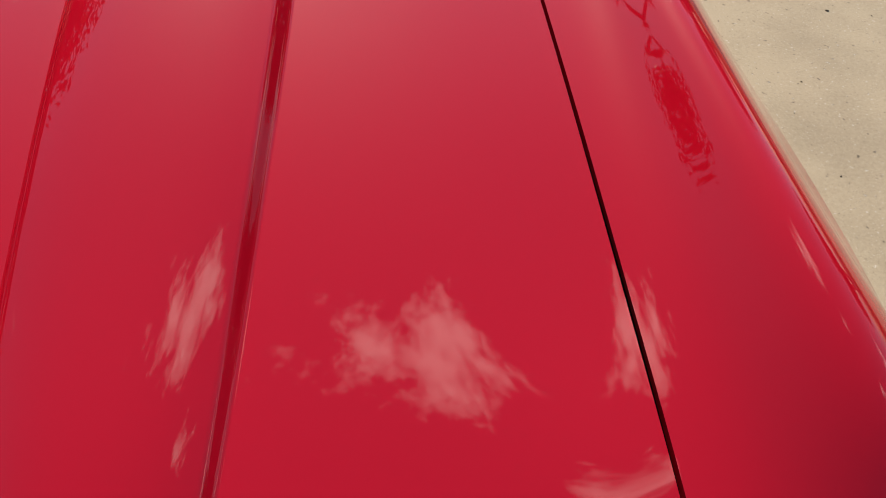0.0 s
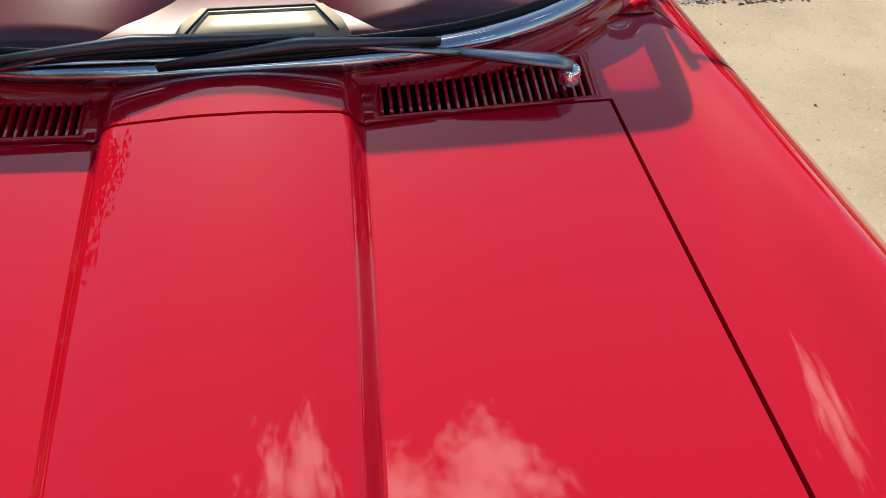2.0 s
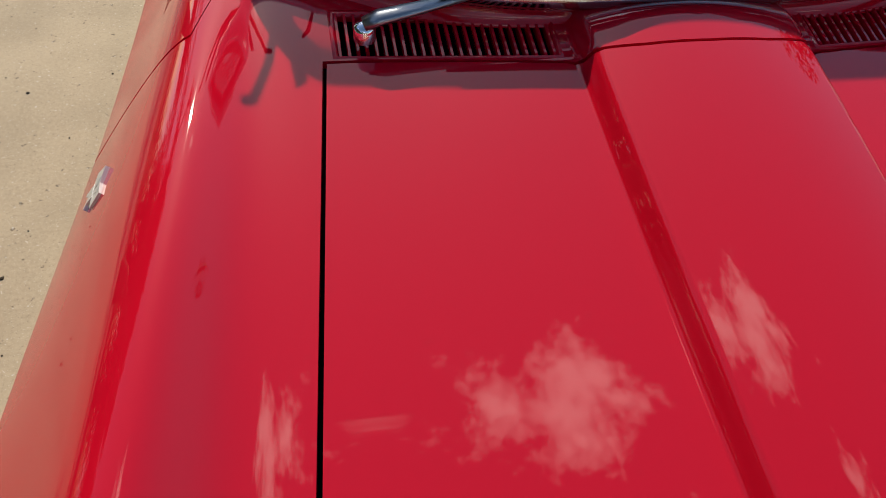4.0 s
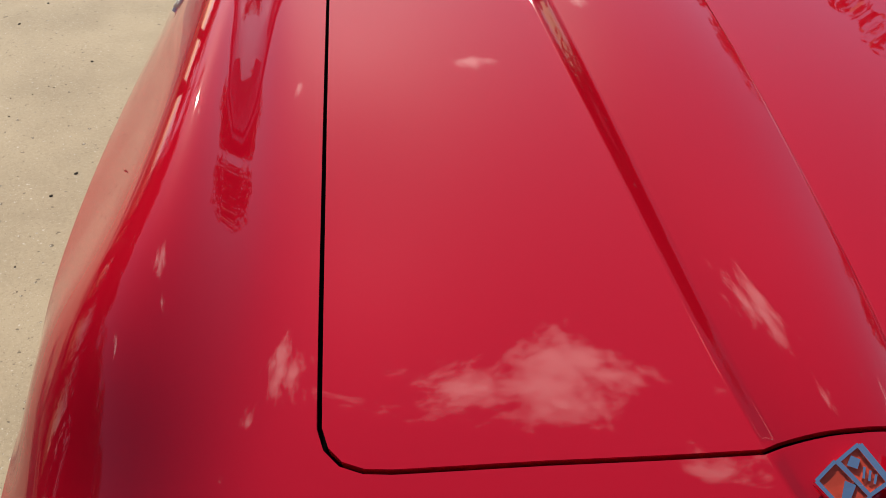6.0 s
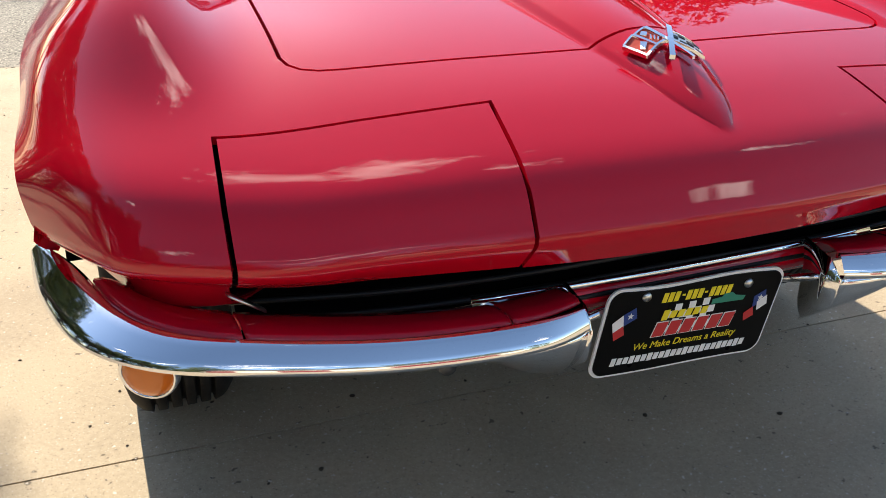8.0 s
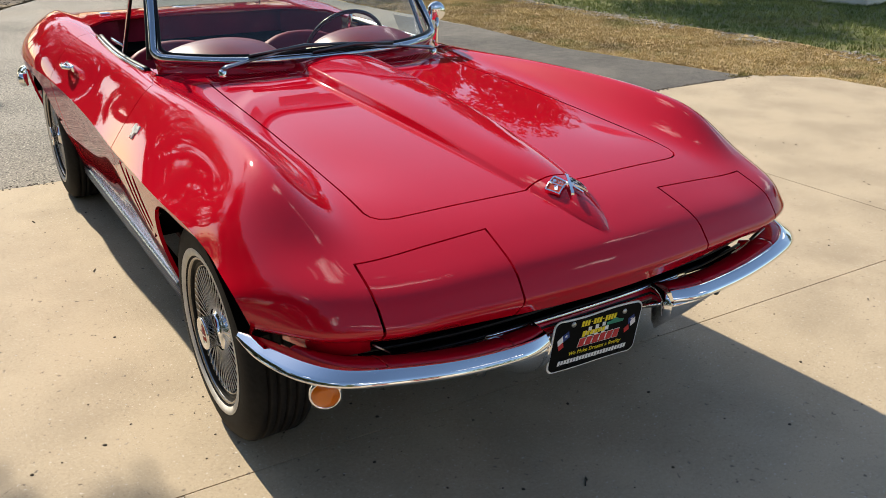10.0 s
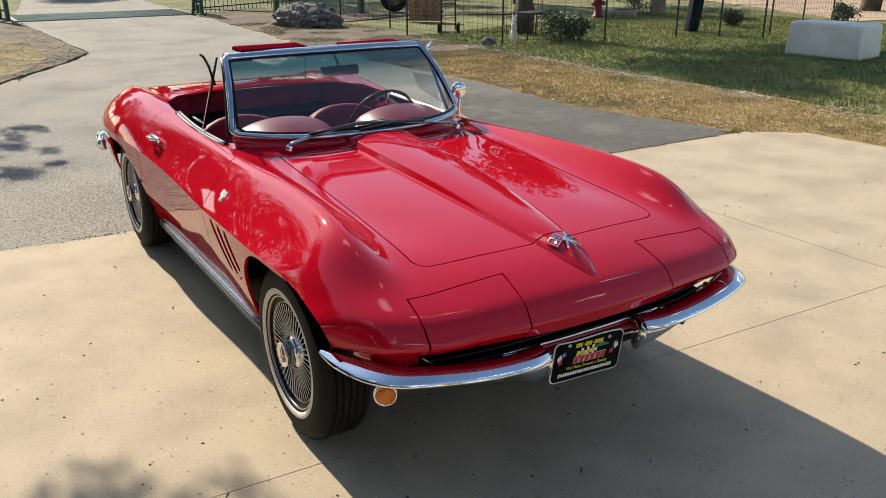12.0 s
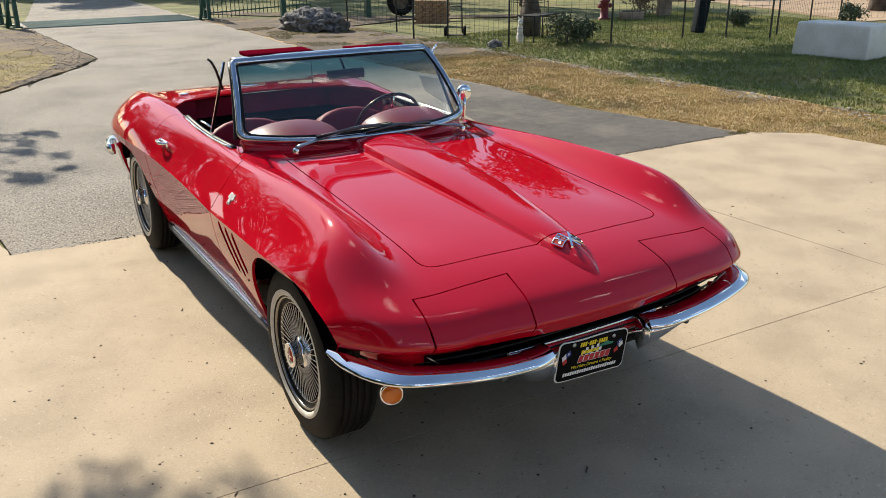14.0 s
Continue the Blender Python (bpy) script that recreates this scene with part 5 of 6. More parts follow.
bm = bmesh.new()
v = [[bm.verts.new((x, y, z)) for x in np.linspace(-0.63, 0.63, 13)] for y, z in ((-0.70, 0.600), (-0.60, 0.61), (-0.60, 0.50), (-0.69, 0.50))]
for a, b in zip(v, v[1:]):
    for i in range(12):
        bm.faces.new((a[i], a[i + 1], b[i + 1], b[i]))
part("grille_cavity", bm, DARK, car)
for side in (-1, 1):
    bm = bmesh.new()
    box(bm, 0.706 * side, -0.505, 0.610, 0.15, 0.10, 0.06)
    part("corner_baffle", bm, DARK, car, smooth=False)
grille = new("grille")
grille.parent = car
for k, z in enumerate((0.485, 0.512, 0.539, 0.566)):
    pts = smooth_path([(-0.64, -0.645, z), (-0.45, -0.684, z), (0, -0.698, z), (0.45, -0.684, z), (0.64, -0.645, z)], 24)
    part("grille_bar", tube(pts, 0.0055, 6, flat=0.8), BLACK, grille)
part("grille_moulding", tube(smooth_path([(-0.34, -0.698, 0.510), (0, -0.706, 0.508), (0.34, -0.698, 0.510)], 14), 0.006, 6), CHROME, grille, "thin bright grille moulding")
rows = [[(x, y, z) for x in np.linspace(-0.42, 0.42, 15)] for y, z in ((-0.700, 0.498), (-0.702, 0.475), (-0.690, 0.455), (-0.64, 0.44))]
sheet("front_valance", rows, RED, car, "red valance under the grille", thick=0.004)

# licence plate on chrome arms
plate = new("front_plate")
plate.parent = car
plate.matrix_basis = pose(0, -0.722, 0.421, 90 + 3, 0, 0) @ pose(0, 0, 0, 0, 0, -3.5)


def rounded(w, h, r, n=6):
    out = []
    for cx, cy, a in ((w / 2 - r, h / 2 - r, 0), (-w / 2 + r, h / 2 - r, 90), (-w / 2 + r, -h / 2 + r, 180), (w / 2 - r, -h / 2 + r, 270)):
        out += [(cx + r * math.cos(radians(a + 90 * k / n)), cy + r * math.sin(radians(a + 90 * k / n))) for k in range(n + 1)]
    return out


def flat_shape(outline, z, thick):
    bm = bmesh.new()
    f = bm.faces.new([bm.verts.new((x, y, z)) for x, y in outline])
    e = bmesh.ops.extrude_face_region(bm, geom=[f])
    bmesh.ops.translate(bm, vec=(0, 0, thick), verts=[q for q in e["geom"] if isinstance(q, bmesh.types.BMVert)])
    return bm


def plate_outline(w, h, r, wave):
    return [(x + 0.05 * y, y + wave * math.sin(x / w * 2 * math.pi) * (1.0 if y > 0 else 0.35)) for x, y in dense(rounded(w, h, r, 8), 0.02)]


part("rim", flat_shape(plate_outline(0.308, 0.152, 0.022, 0.004), -0.002, 0.003), PLATE_WHITE, plate, smooth=False)
part("panel", flat_shape(plate_outline(0.299, 0.143, 0.019, 0.004), 0.0012, 0.0016), PLATE_BLACK, plate, "black show plate with coloured lettering", smooth=False)
TOP = 0.0030


def shape(name, outline, mat, z=TOP, thick=0.0006):
    return part(name, flat_shape(outline, z, thick), mat, plate, smooth=False)


def bar(cx, cy, w, h, slant=0.0):
    return [(cx - w / 2 - slant / 2, cy - h / 2), (cx + w / 2 - slant / 2, cy - h / 2), (cx + w / 2 + slant / 2, cy + h / 2), (cx - w / 2 + slant / 2, cy + h / 2)]


for k in range(12):                                                     # yellow line of figures, as bars
    if k in (3, 7):
        shape("figure", bar(-0.054 + 0.0098 * k, 0.053, 0.005, 0.003), YELLOW)
    else:
        shape("figure", bar(-0.056 + 0.0102 * k, 0.052, 0.0078, 0.0160, 0.002), YELLOW)
for i in range(7):                                                      # chequered flag behind the emblem
    for j in range(4):
        shape("chequer", bar(-0.040 + 0.012 * i, 0.034 - 0.0125 * j - 0.002 * math.sin(i), 0.0118, 0.0118), PLATE_WHITE if (i + j) % 2 else PLATE_BLACK, TOP - 0.0002)
for k in range(6):                                                      # yellow and red emblem strokes
    shape("emblem_stroke", bar(-0.048 + 0.0135 * k, 0.022, 0.0105, 0.012 if k else 0.017, 0.003), YELLOW, TOP + 0.0006)
for k in range(6):
    shape("emblem_edge", bar(-0.052 + 0.0240 * k, -0.002, 0.0215, 0.0260, 0.006), PLATE_WHITE, TOP + 0.0002)
    shape("emblem_stroke", bar(-0.052 + 0.0240 * k, -0.002, 0.0190, 0.0235, 0.006), EMBLEM_RED, TOP + 0.0008)
shape("little_car", [(0.030, 0.030), (0.088, 0.030), (0.090, 0.037), (0.072, 0.040), (0.064, 0.046), (0.050, 0.045), (0.046, 0.040), (0.030, 0.038)], EMBLEM_GREEN, TOP + 0.0004)
for sx in (-1, 1):                                                      # lone-star flags
    m0 = 0.115 * sx
    shape("flag_blue", [(m0 - 0.004, 0.012), (m0 + 0.018, 0.024), (m0 + 0.013, 0.042), (m0 - 0.006, 0.032)], EMBLEM_BLUE, TOP)
    shape("flag_white", [(m0 - 0.018, 0.004), (m0 - 0.002, 0.012), (m0 - 0.006, 0.032), (m0 - 0.022, 0.020)] if sx < 0 else [(m0 + 0.006, 0.006), (m0 + 0.022, 0.016), (m0 + 0.018, 0.032), (m0 + 0.002, 0.022)], PLATE_WHITE, TOP + 0.0003)
    shape("flag_red", [(m0 - 0.014, -0.010), (m0 + 0.002, -0.002), (m0 - 0.003, 0.014), (m0 - 0.018, 0.004)], EMBLEM_RED, TOP + 0.0005)
    shape("flag_star", [(m0 + 0.006 + 0.0055 * (1 if k % 2 == 0 else 0.42) * math.sin(k * math.pi / 5), 0.029 + 0.0055 * (1 if k % 2 == 0 else 0.42) * math.cos(k * math.pi / 5)) for k in range(10)], PLATE_WHITE, TOP + 0.0008)


def lettering(name, text, size, x, y, mat, z=TOP):
    cu = bpy.data.curves.new(name, "FONT")
    cu.body, cu.size, cu.extrude = text, size, 0.0004
    cu.align_x, cu.align_y, cu.shear = "CENTER", "CENTER", 0.2
    tmp = new(name, cu)
    me = bpy.data.meshes.new_from_object(tmp.evaluated_get(bpy.context.evaluated_depsgraph_get()))
    bpy.data.objects.remove(tmp)
    me.materials.clear()
    me.materials.append(mat)
    ob = new(name, me)
    ob.parent = plate
    ob.matrix_basis = pose(x, y, z)
    return ob


bpy.context.view_layer.update()
lettering("motto", "We Make Dreams a Reality", 0.0165, 0.0, -0.029, YELLOW)
for k in range(23):                                                     # white web address, as bars
    shape("figure", bar(-0.120 + 0.0105 * k, -0.050, 0.0080, 0.0115 if k % 3 else 0.0135, 0.0020), PLATE_WHITE)
for x in (-0.089, 0.089):
    part("screw", moved(lathe([(0, 0.0075), (0.003, 0.0065), (0.004, 0.0)], 14), pose(x, 0.058, TOP, 0, -90, 0)), SATIN, plate)
    part("plate_hole", flat_shape([(x + 0.004 * math.cos(a), -0.060 + 0.004 * math.sin(a)) for a in np.linspace(0, 2 * math.pi, 11)[:-1]], TOP, 0.0003), DARK, plate, smooth=False)
part("plate_arm", tube([(-0.215, -0.730, 0.462), (-0.13, -0.706, 0.462), (0.13, -0.706, 0.462), (0.215, -0.730, 0.462)], 0.007, 8), CHROME, car)

# crossed-flag badge on the nose
badge = new("nose_badge")
badge.parent = car


def badge_part(name, outline, mat, lift, thick):
    """A flat piece cut in plan and bent over the nose, its top lift + thick above the paint."""
    bm = bmesh.new()
    f = bm.faces.new([bm.verts.new((x, y, 0)) for x, y in dense(outline, 0.012)])
    bmesh.ops.triangulate(bm, faces=[f])
    e = bmesh.ops.extrude_face_region(bm, geom=bm.faces[:])
    top = {q for q in e["geom"] if isinstance(q, bmesh.types.BMVert)}
    for v in bm.verts:
        p = skin(v.co.x, v.co.y)[0]
        v.co.z = p.z + lift + (thick if v in top else 0.0)
    bmesh.ops.recalc_face_normals(bm, faces=bm.faces)
    return part(name, bm, mat, badge, smooth=False)


def strip(p, q, w):
    d = (Vector(q) - Vector(p)).normalized() * w / 2
    n2 = Vector((-d.y, d.x))
    return [tuple(Vector(p) + n2), tuple(Vector(q) + n2), tuple(Vector(q) - n2), tuple(Vector(p) - n2)]


def blend_quad(a, b, c, d, s0, t0, s1, t1):
    """Part of the four-cornered field a-b-c-d, from (s0, t0) to (s1, t1)."""
    a, b, c, d = (Vector(q) for q in (a, b, c, d))
    at = lambda s_, t_: tuple(a.lerp(b, s_).lerp(d.lerp(c, s_), t_))
    return [at(s0, t0), at(s1, t0), at(s1, t1), at(s0, t1)]


badge_part("pole", strip((0.026, -0.538), (-0.017, -0.615), 0.0078), CHROME, 0.010, 0.006)
badge_part("pole", strip((-0.010, -0.532), (0.021, -0.612), 0.0070), CHROME, 0.006, 0.005)
red_a = ((-0.010, -0.531), (-0.034, -0.543), (-0.018, -0.577), (0.006, -0.567))
red_b = ((-0.036, -0.542), (-0.057, -0.554), (-0.041, -0.591), (-0.018, -0.578))
for field in (red_a, red_b):
    badge_part("red_field", field, BADGE_RED, 0.004, 0.004)
    for p_, q_ in zip(field, field[1:] + field[:1]):
        badge_part("flag_edge", strip(p_, q_, 0.0034), CHROME, 0.005, 0.005)
badge_part("flag_mark", [(-0.021, -0.540), (-0.014, -0.545), (-0.020, -0.553), (-0.028, -0.548)], CHROME, 0.006, 0.004)
for k in range(3):
    badge_part("flag_mark", strip((-0.013 + 0.004 * k, -0.552 - 0.004 * k), (-0.018 + 0.004 * k, -0.562 - 0.003 * k), 0.0022), CHROME, 0.006, 0.004)
badge_part("flag_mark", [(-0.034, -0.560), (-0.026, -0.566), (-0.036, -0.578), (-0.042, -0.574)], CHROME, 0.006, 0.003)
chq = ((0.028, -0.540), (0.070, -0.557), (0.051, -0.596), (0.013, -0.569))
badge_part("chequered_flag", chq, SATIN, 0.004, 0.004)
for i in range(4):
    for j in range(3):
        if (i + j) % 2:
            badge_part("chequer", blend_quad(*chq, i / 4 + 0.02, j / 3 + 0.03, i / 4 + 0.23, j / 3 + 0.30), BLACK, 0.006, 0.0028)
for p_, q_ in zip(chq, chq[1:] + chq[:1]):
    badge_part("flag_edge", strip(p_, q_, 0.0026), CHROME, 0.005, 0.0045)

# ---------------------------------------------------------------- rear: bumpers, aerial, deck
for side in (-1, 1):
    rb = [(0.874, 3.02), (0.868, 3.14), (0.835, 3.28), (0.76, 3.39), (0.62, 3.45), (0.45, 3.475)]
    path = smooth_path([(x * side, y, 0.535) for x, y in rb], 20)
    if side > 0:
        path = path[::-1]
    part("rear_bumper", sweep_section(path[::-1], [(-0.03, 0.03), (0.006, 0.034), (0.018, 0.010), (0.014, -0.022), (-0.004, -0.036), (-0.03, -0.03)]), CHROME, car, "chrome rear bumper")
part("aerial", tube([(0.30, 2.36, 0.94), (0.30, 2.36, 1.17)], [0.003, 0.0012], 6), STEEL, car)
p, _ = skin(-0.47, 2.58)
part("deck_catch", moved(soft_box(0.05, 0.06, 0.014, 0.005), Matrix.Translation(p + Vector((0, 0, 0.004)))), CHROME, car)
p, _ = skin(0.0, 2.75)
part("filler_cap", moved(lathe([(-0.004, 0.07), (0.002, 0.07), (0.004, 0.06), (0.004, 0.0)], 36), Matrix.Translation(p) @ pose(0, 0, 0, 0, -90, 0)), CHROME, car)

# ---------------------------------------------------------------- ground
def slab(name, outline, z, thick, mat, label, category):
    """A flat piece of ground with its own edge, its top at z."""
    bm = bmesh.new()
    f = bm.faces.new([bm.verts.new((x, y, z - thick)) for x, y in outline])
    if f.normal.z < 0:
        f.normal_flip()
    e = bmesh.ops.extrude_face_region(bm, geom=[f])
    bmesh.ops.translate(bm, vec=(0, 0, thick), verts=[q for q in e["geom"] if isinstance(q, bmesh.types.BMVert)])
    bmesh.ops.triangulate(bm, faces=[q for q in bm.faces if len(q.verts) > 4])
    return tagged(part(name, bm, mat, None, smooth=False), label, category, kind="structure")


def wavy(points, amount, step, seed):
    """An outline with small uneven bends, as worn edges have."""
    rnd = random.Random(seed)
    out = []
    for (x0, y0), (x1, y1) in zip(points, points[1:]):
        n = max(1, int(math.hypot(x1 - x0, y1 - y0) / step))
        for k in range(n):
            t = k / n
            out.append((x0 + (x1 - x0) * t + (rnd.uniform(-amount, amount) if k else 0), y0 + (y1 - y0) * t + (rnd.uniform(-amount, amount) if k else 0)))
    return out + [points[-1]]


bm = bmesh.new()
n = 80
gx = [-300, -120, -60, -30] + list(np.linspace(-16, 30, 60)) + [45, 80, 150, 300]
gy = [-300, -100, -40, -16] + list(np.linspace(-8, 42, 60)) + [60, 100, 180, 300]
gv = [[bm.verts.new((x, y, -0.045 + 0.025 * noise.noise((x * 0.35, y * 0.35, 0)))) for y in gy] for x in gx]
for a, b in zip(gv, gv[1:]):
    for i in range(len(gy) - 1):
        bm.faces.new((a[i], b[i], b[i + 1], a[i + 1]))
tagged(part("ground", bm, GRASS), "green lawn and rough grass beyond the drive", "ground", kind="structure")

# concrete apron in four bays, with sawn joints between them
JX = 2.72


def joint_y(x):
    return -0.272 - 0.036 * x


pavement = tagged(new("pavement"), "pale tan concrete apron with sawn joints and leaf bits", "pavement", kind="structure")
right_edge = wavy([(5.45, joint_y(5.45)), (5.52, 0.9), (5.60, 1.65), (5.55, 2.30), (5.08, 2.70)], 0.012, 0.12, 3)
top_a = wavy([(JX - 0.006, 2.715), (-1.0, 2.775), (-1.58, 2.82), (-1.64, 3.45), (-2.2, 3.62), (-14, 3.9)], 0.012, 0.10, 5)
g = 0.0022
bays = [[(-14, joint_y(-14) + g), (JX - g, joint_y(JX) + g)] + top_a[0:],
        [(JX + g, joint_y(JX) + g)] + right_edge + [(JX + g, 2.712)],
        [(-14, -16), (JX - g, -16), (JX - g, joint_y(JX) - g), (-14, joint_y(-14) - g)],
        [(JX + g, -16), (5.45, -16), (5.45, joint_y(5.45) - g), (JX + g, joint_y(JX) - g)]]
for b_ in bays:
    bm = flat_shape(b_, -0.09, 0.09)
    bmesh.ops.triangulate(bm, faces=[q for q in bm.faces if len(q.verts) > 4])
    part("concrete_bay", bm, CONCRETE, pavement, smooth=False)
bm = flat_shape([(-14, -16), (5.4, -16), (5.4, 2.6), (-1.6, 2.6), (-1.7, 3.3), (-14, 3.5)], -0.08, 0.070)
part("joint_filler", bm, DIRT, pavement, smooth=False)

road_out = [(-14, 3.88), (-2.2, 3.60), (-1.62, 3.43), (-1.56, 2.80), (-1.0, 2.755), (JX, 2.70), (5.06, 2.69)]
road_out += wavy([(5.06, 2.69), (4.58, 4.9), (4.72, 6.8), (4.55, 9.0), (4.35, 12.0), (4.75, 17.6), (4.85, 21.2), (5.6, 35), (6, 60)], 0.03, 0.25, 7)[1:]
road_out += wavy([(3.0, 60), (2.3, 38), (0.55, 24), (0.40, 21.4), (0.75, 13.5), (0.3, 12.4), (-1.05, 10.1), (-2.6, 8.6), (-6, 7.4), (-14, 7.0)], 0.03, 0.25, 9)
slab("road", road_out, -0.012, 0.10, ASPHALT, "worn grey asphalt drive with gravelly patches", "road")
# newer dark asphalt beside the apron
slab("asphalt_patch", wavy([(2.5, 2.73), (5.04, 2.705), (4.60, 4.85), (4.70, 6.6), (4.40, 8.2)], 0.02, 0.3, 11) + [(3.75, 6.9), (3.2, 4.9)], -0.008, 0.05, ASPHALT_DARK, "darker newer asphalt by the apron", "road")
slab("dry_verge", wavy([(4.62, 1.7), (7.0, 1.2), (7.15, 4), (7.05, 7), (7.2, 12), (7.0, 16), (5.2, 22), (4.6, 21), (4.4, 17.5), (4.0, 12)], 0.08, 0.4, 13), -0.020, 0.05, DRY, "verge of dry yellow grass", "ground")
# earthy far verge, its dark tone also standing in for tree shade
slab("shaded_verge", wavy([(4.66, 9.2), (5.6, 9.9), (7.02, 9.4), (7.2, 12), (7.4, 17), (9.5, 18), (5.4, 22.2), (4.9, 21), (4.82, 17.5), (4.44, 12)], 0.08, 0.3, 14), -0.014, 0.05, EARTH, "brown earth and thin grass, tree shade put into its dark colour", "ground")
slab("apron_verge", wavy([(5.30, -16), (9, -16), (9.2, -2), (7.0, 1.4), (5.0, 2.0)], 0.08, 0.5, 15), -0.022, 0.05, DRY, "dry grass beside the apron", "ground")
slab("earth_bank", wavy([(-14, 7.1), (-6, 7.5), (-2.6, 8.7), (-1.05, 10.2), (0.25, 12.5), (0.70, 13.5), (0.38, 21.2), (-4, 22.5), (-14, 18)], 0.05, 0.3, 17), 0.0, 0.08, EARTH, "bare earth and thin grass by the drive", "ground")
slab("bank_turf", wavy([(-9, 8.6), (-2.2, 9.7), (-1.05, 10.5), (-0.60, 11.4), (-0.15, 12.7), (0.10, 13.8), (0.0, 15.0), (-0.6, 16.4), (-4, 16.6), (-9, 15.0)], 0.10, 0.25, 18), 0.004, 0.05, TURF, "thin olive-yellow grass on the bank", "ground")
slab("sandy_field", wavy([(24, 30), (21.4, 16.5), (19.2, 12.1), (18.2, 10.0), (30, 6), (80, 8), (80, 60), (26, 60)], 0.2, 1.0, 19), -0.018, 0.05, SAND, "bare sandy field beyond the fence", "ground")
slab("tan_strip", [(5.8, 24), (9, 18.4), (14, 16.3), (14, 17.2), (9.5, 19.6), (6.2, 26)], -0.016, 0.05, EARTH, "worn brown track beside the gate", "ground")


def scatter_blades(name, label, mat, area, count, height, seed, lean=0.5, keep=None):
    """Tufts of grass blades as one mesh."""
    rnd = random.Random(seed)
    verts, faces = [], []
    x0, y0, x1, y1 = area
    made = 0
    while made < count:
        x, y = rnd.uniform(x0, x1), rnd.uniform(y0, y1)
        if keep and not keep(x, y):
            continue
        made += 1
        for _ in range(5):
            h = height * rnd.uniform(0.5, 1.3)
            a = rnd.uniform(0, 2 * math.pi)
            ox, oy = x + rnd.uniform(-0.03, 0.03), y + rnd.uniform(-0.03, 0.03)
            dx, dy = math.cos(a) * h * lean * rnd.random(), math.sin(a) * h * lean * rnd.random()
            w = 0.004 + 0.004 * rnd.random()
            px, py = -math.sin(a) * w, math.cos(a) * w
            k = len(verts)
            verts += [(ox - px, oy - py, -0.03), (ox + px, oy + py, -0.03), (ox + dx, oy + dy, h - 0.02)]
            faces.append((k, k + 1, k + 2))
    ob = link_mesh(name, verts, faces, mat, None, "", False)
    return tagged(ob, label, "grass", kind="stuff")


def in_verge(x, y):
    left = np.interp(y, [1.6, 2.7, 4.9, 6.8, 9, 12, 17.6, 21], [5.60, 5.12, 4.57, 4.70, 4.55, 4.4, 4.8, 4.9])
    return left < x < 7.05


scatter_blades("dry_grass", "short dry yellow grass along the verge", STRAW, (4.4, 1.6, 7.1, 10), 26000, 0.017, 21, 2.2, in_verge)
scatter_blades("lawn_grass", "green lawn grass", BLADE, (6.9, 1.0, 18, 16), 34000, 0.032, 23, 1.5, lambda x, y: x > 7.1 + 0.25 * noise.noise((x * 1.7, y * 1.7, 3.0)) and y < 13 + 0.25 * (x - 7) and x < 18.3)
scatter_blades("verge_grass", "thin brown and green grass under the trees", BANK_BLADE, (4.7, 9.4, 7.3, 18), 7000, 0.022, 29, 1.8, lambda x, y: noise.noise((x * 0.9, y * 0.9, 8.0)) > -0.05)
scatter_blades("verge_tuft", "tuft of longer grass at the corner of the asphalt", BANK_BLADE, (4.86, 2.60, 5.16, 2.84), 70, 0.032, 27, 1.4)
scatter_blades("bank_grass", "thin yellow-green grass on the bank", BANK_BLADE, (-4, 9.2, 0.2, 16), 6000, 0.04, 25, 1.2, lambda x, y: x < 0.0 and 10.6 + 2.6 * (x + 1.0) < y < 15.8)


# stone border between dry verge and lawn; bank gravel; leaf bits on the apron
def pebble_mesh(name, mat, seed):
    rnd = random.Random(seed)
    bm = bmesh.new()
    bmesh.ops.create_icosphere(bm, subdivisions=1, radius=1.0)
    for v in bm.verts:
        v.co *= rnd.uniform(0.75, 1.15)
        v.co.z *= 0.6
    me = bpy.data.meshes.new(name)
    bm.to_mesh(me)
    bm.free()
    me.materials.append(mat)
    return me


def stones(name, label, mat, places, seed, category="stone"):
    """Many small stones as one mesh."""
    rnd = random.Random(seed)
    base = pebble_mesh(name, mat, seed)
    pv = np.array([v.co[:] for v in base.vertices])
    pf = [tuple(p.vertices) for p in base.polygons]
    verts, faces = [], []
    for x, y, z, r in places:
        a = rnd.uniform(0, 6.28)
        c, s_ = math.cos(a), math.sin(a)
        k = len(verts)
        sc = np.array([r * rnd.uniform(0.8, 1.4), r, r * rnd.uniform(0.5, 0.9)])
        q = pv * sc
        verts += [(x + c * p[0] - s_ * p[1], y + s_ * p[0] + c * p[1], z + p[2]) for p in q]
        faces += [tuple(k + i for i in f) for f in pf]
    bpy.data.meshes.remove(base)
    return tagged(link_mesh(name, verts, faces, mat, None, "", False), label, category, kind="stuff")


rnd = random.Random(31)
st = []
for k in range(2600):
    y = rnd.uniform(1.5, 15.5)
    if noise.noise((0.0, y * 1.3, 5.0)) + rnd.gauss(0, 0.18) < (0.12 if y < 5 else -0.12):
        continue
    x = np.interp(y, [1.5, 2.4, 6.5, 10.4, 12, 15.5], [7.05, 6.97, 6.95, 7.14, 7.2, 6.9]) + rnd.gauss(0, 0.12)
    st.append((x, y, -0.018, rnd.uniform(0.008, 0.030)))
stones("border_stones", "line of pale rubble stones edging the lawn", STONE, st, 33)
st = []
for k in range(1500):
    t = rnd.random()
    x, y = (0.72 - 1.5 * t, 13.4 - 2.9 * t) if rnd.random() < 0.6 else (0.72 - 0.3 * t, 13.4 + 8 * t)
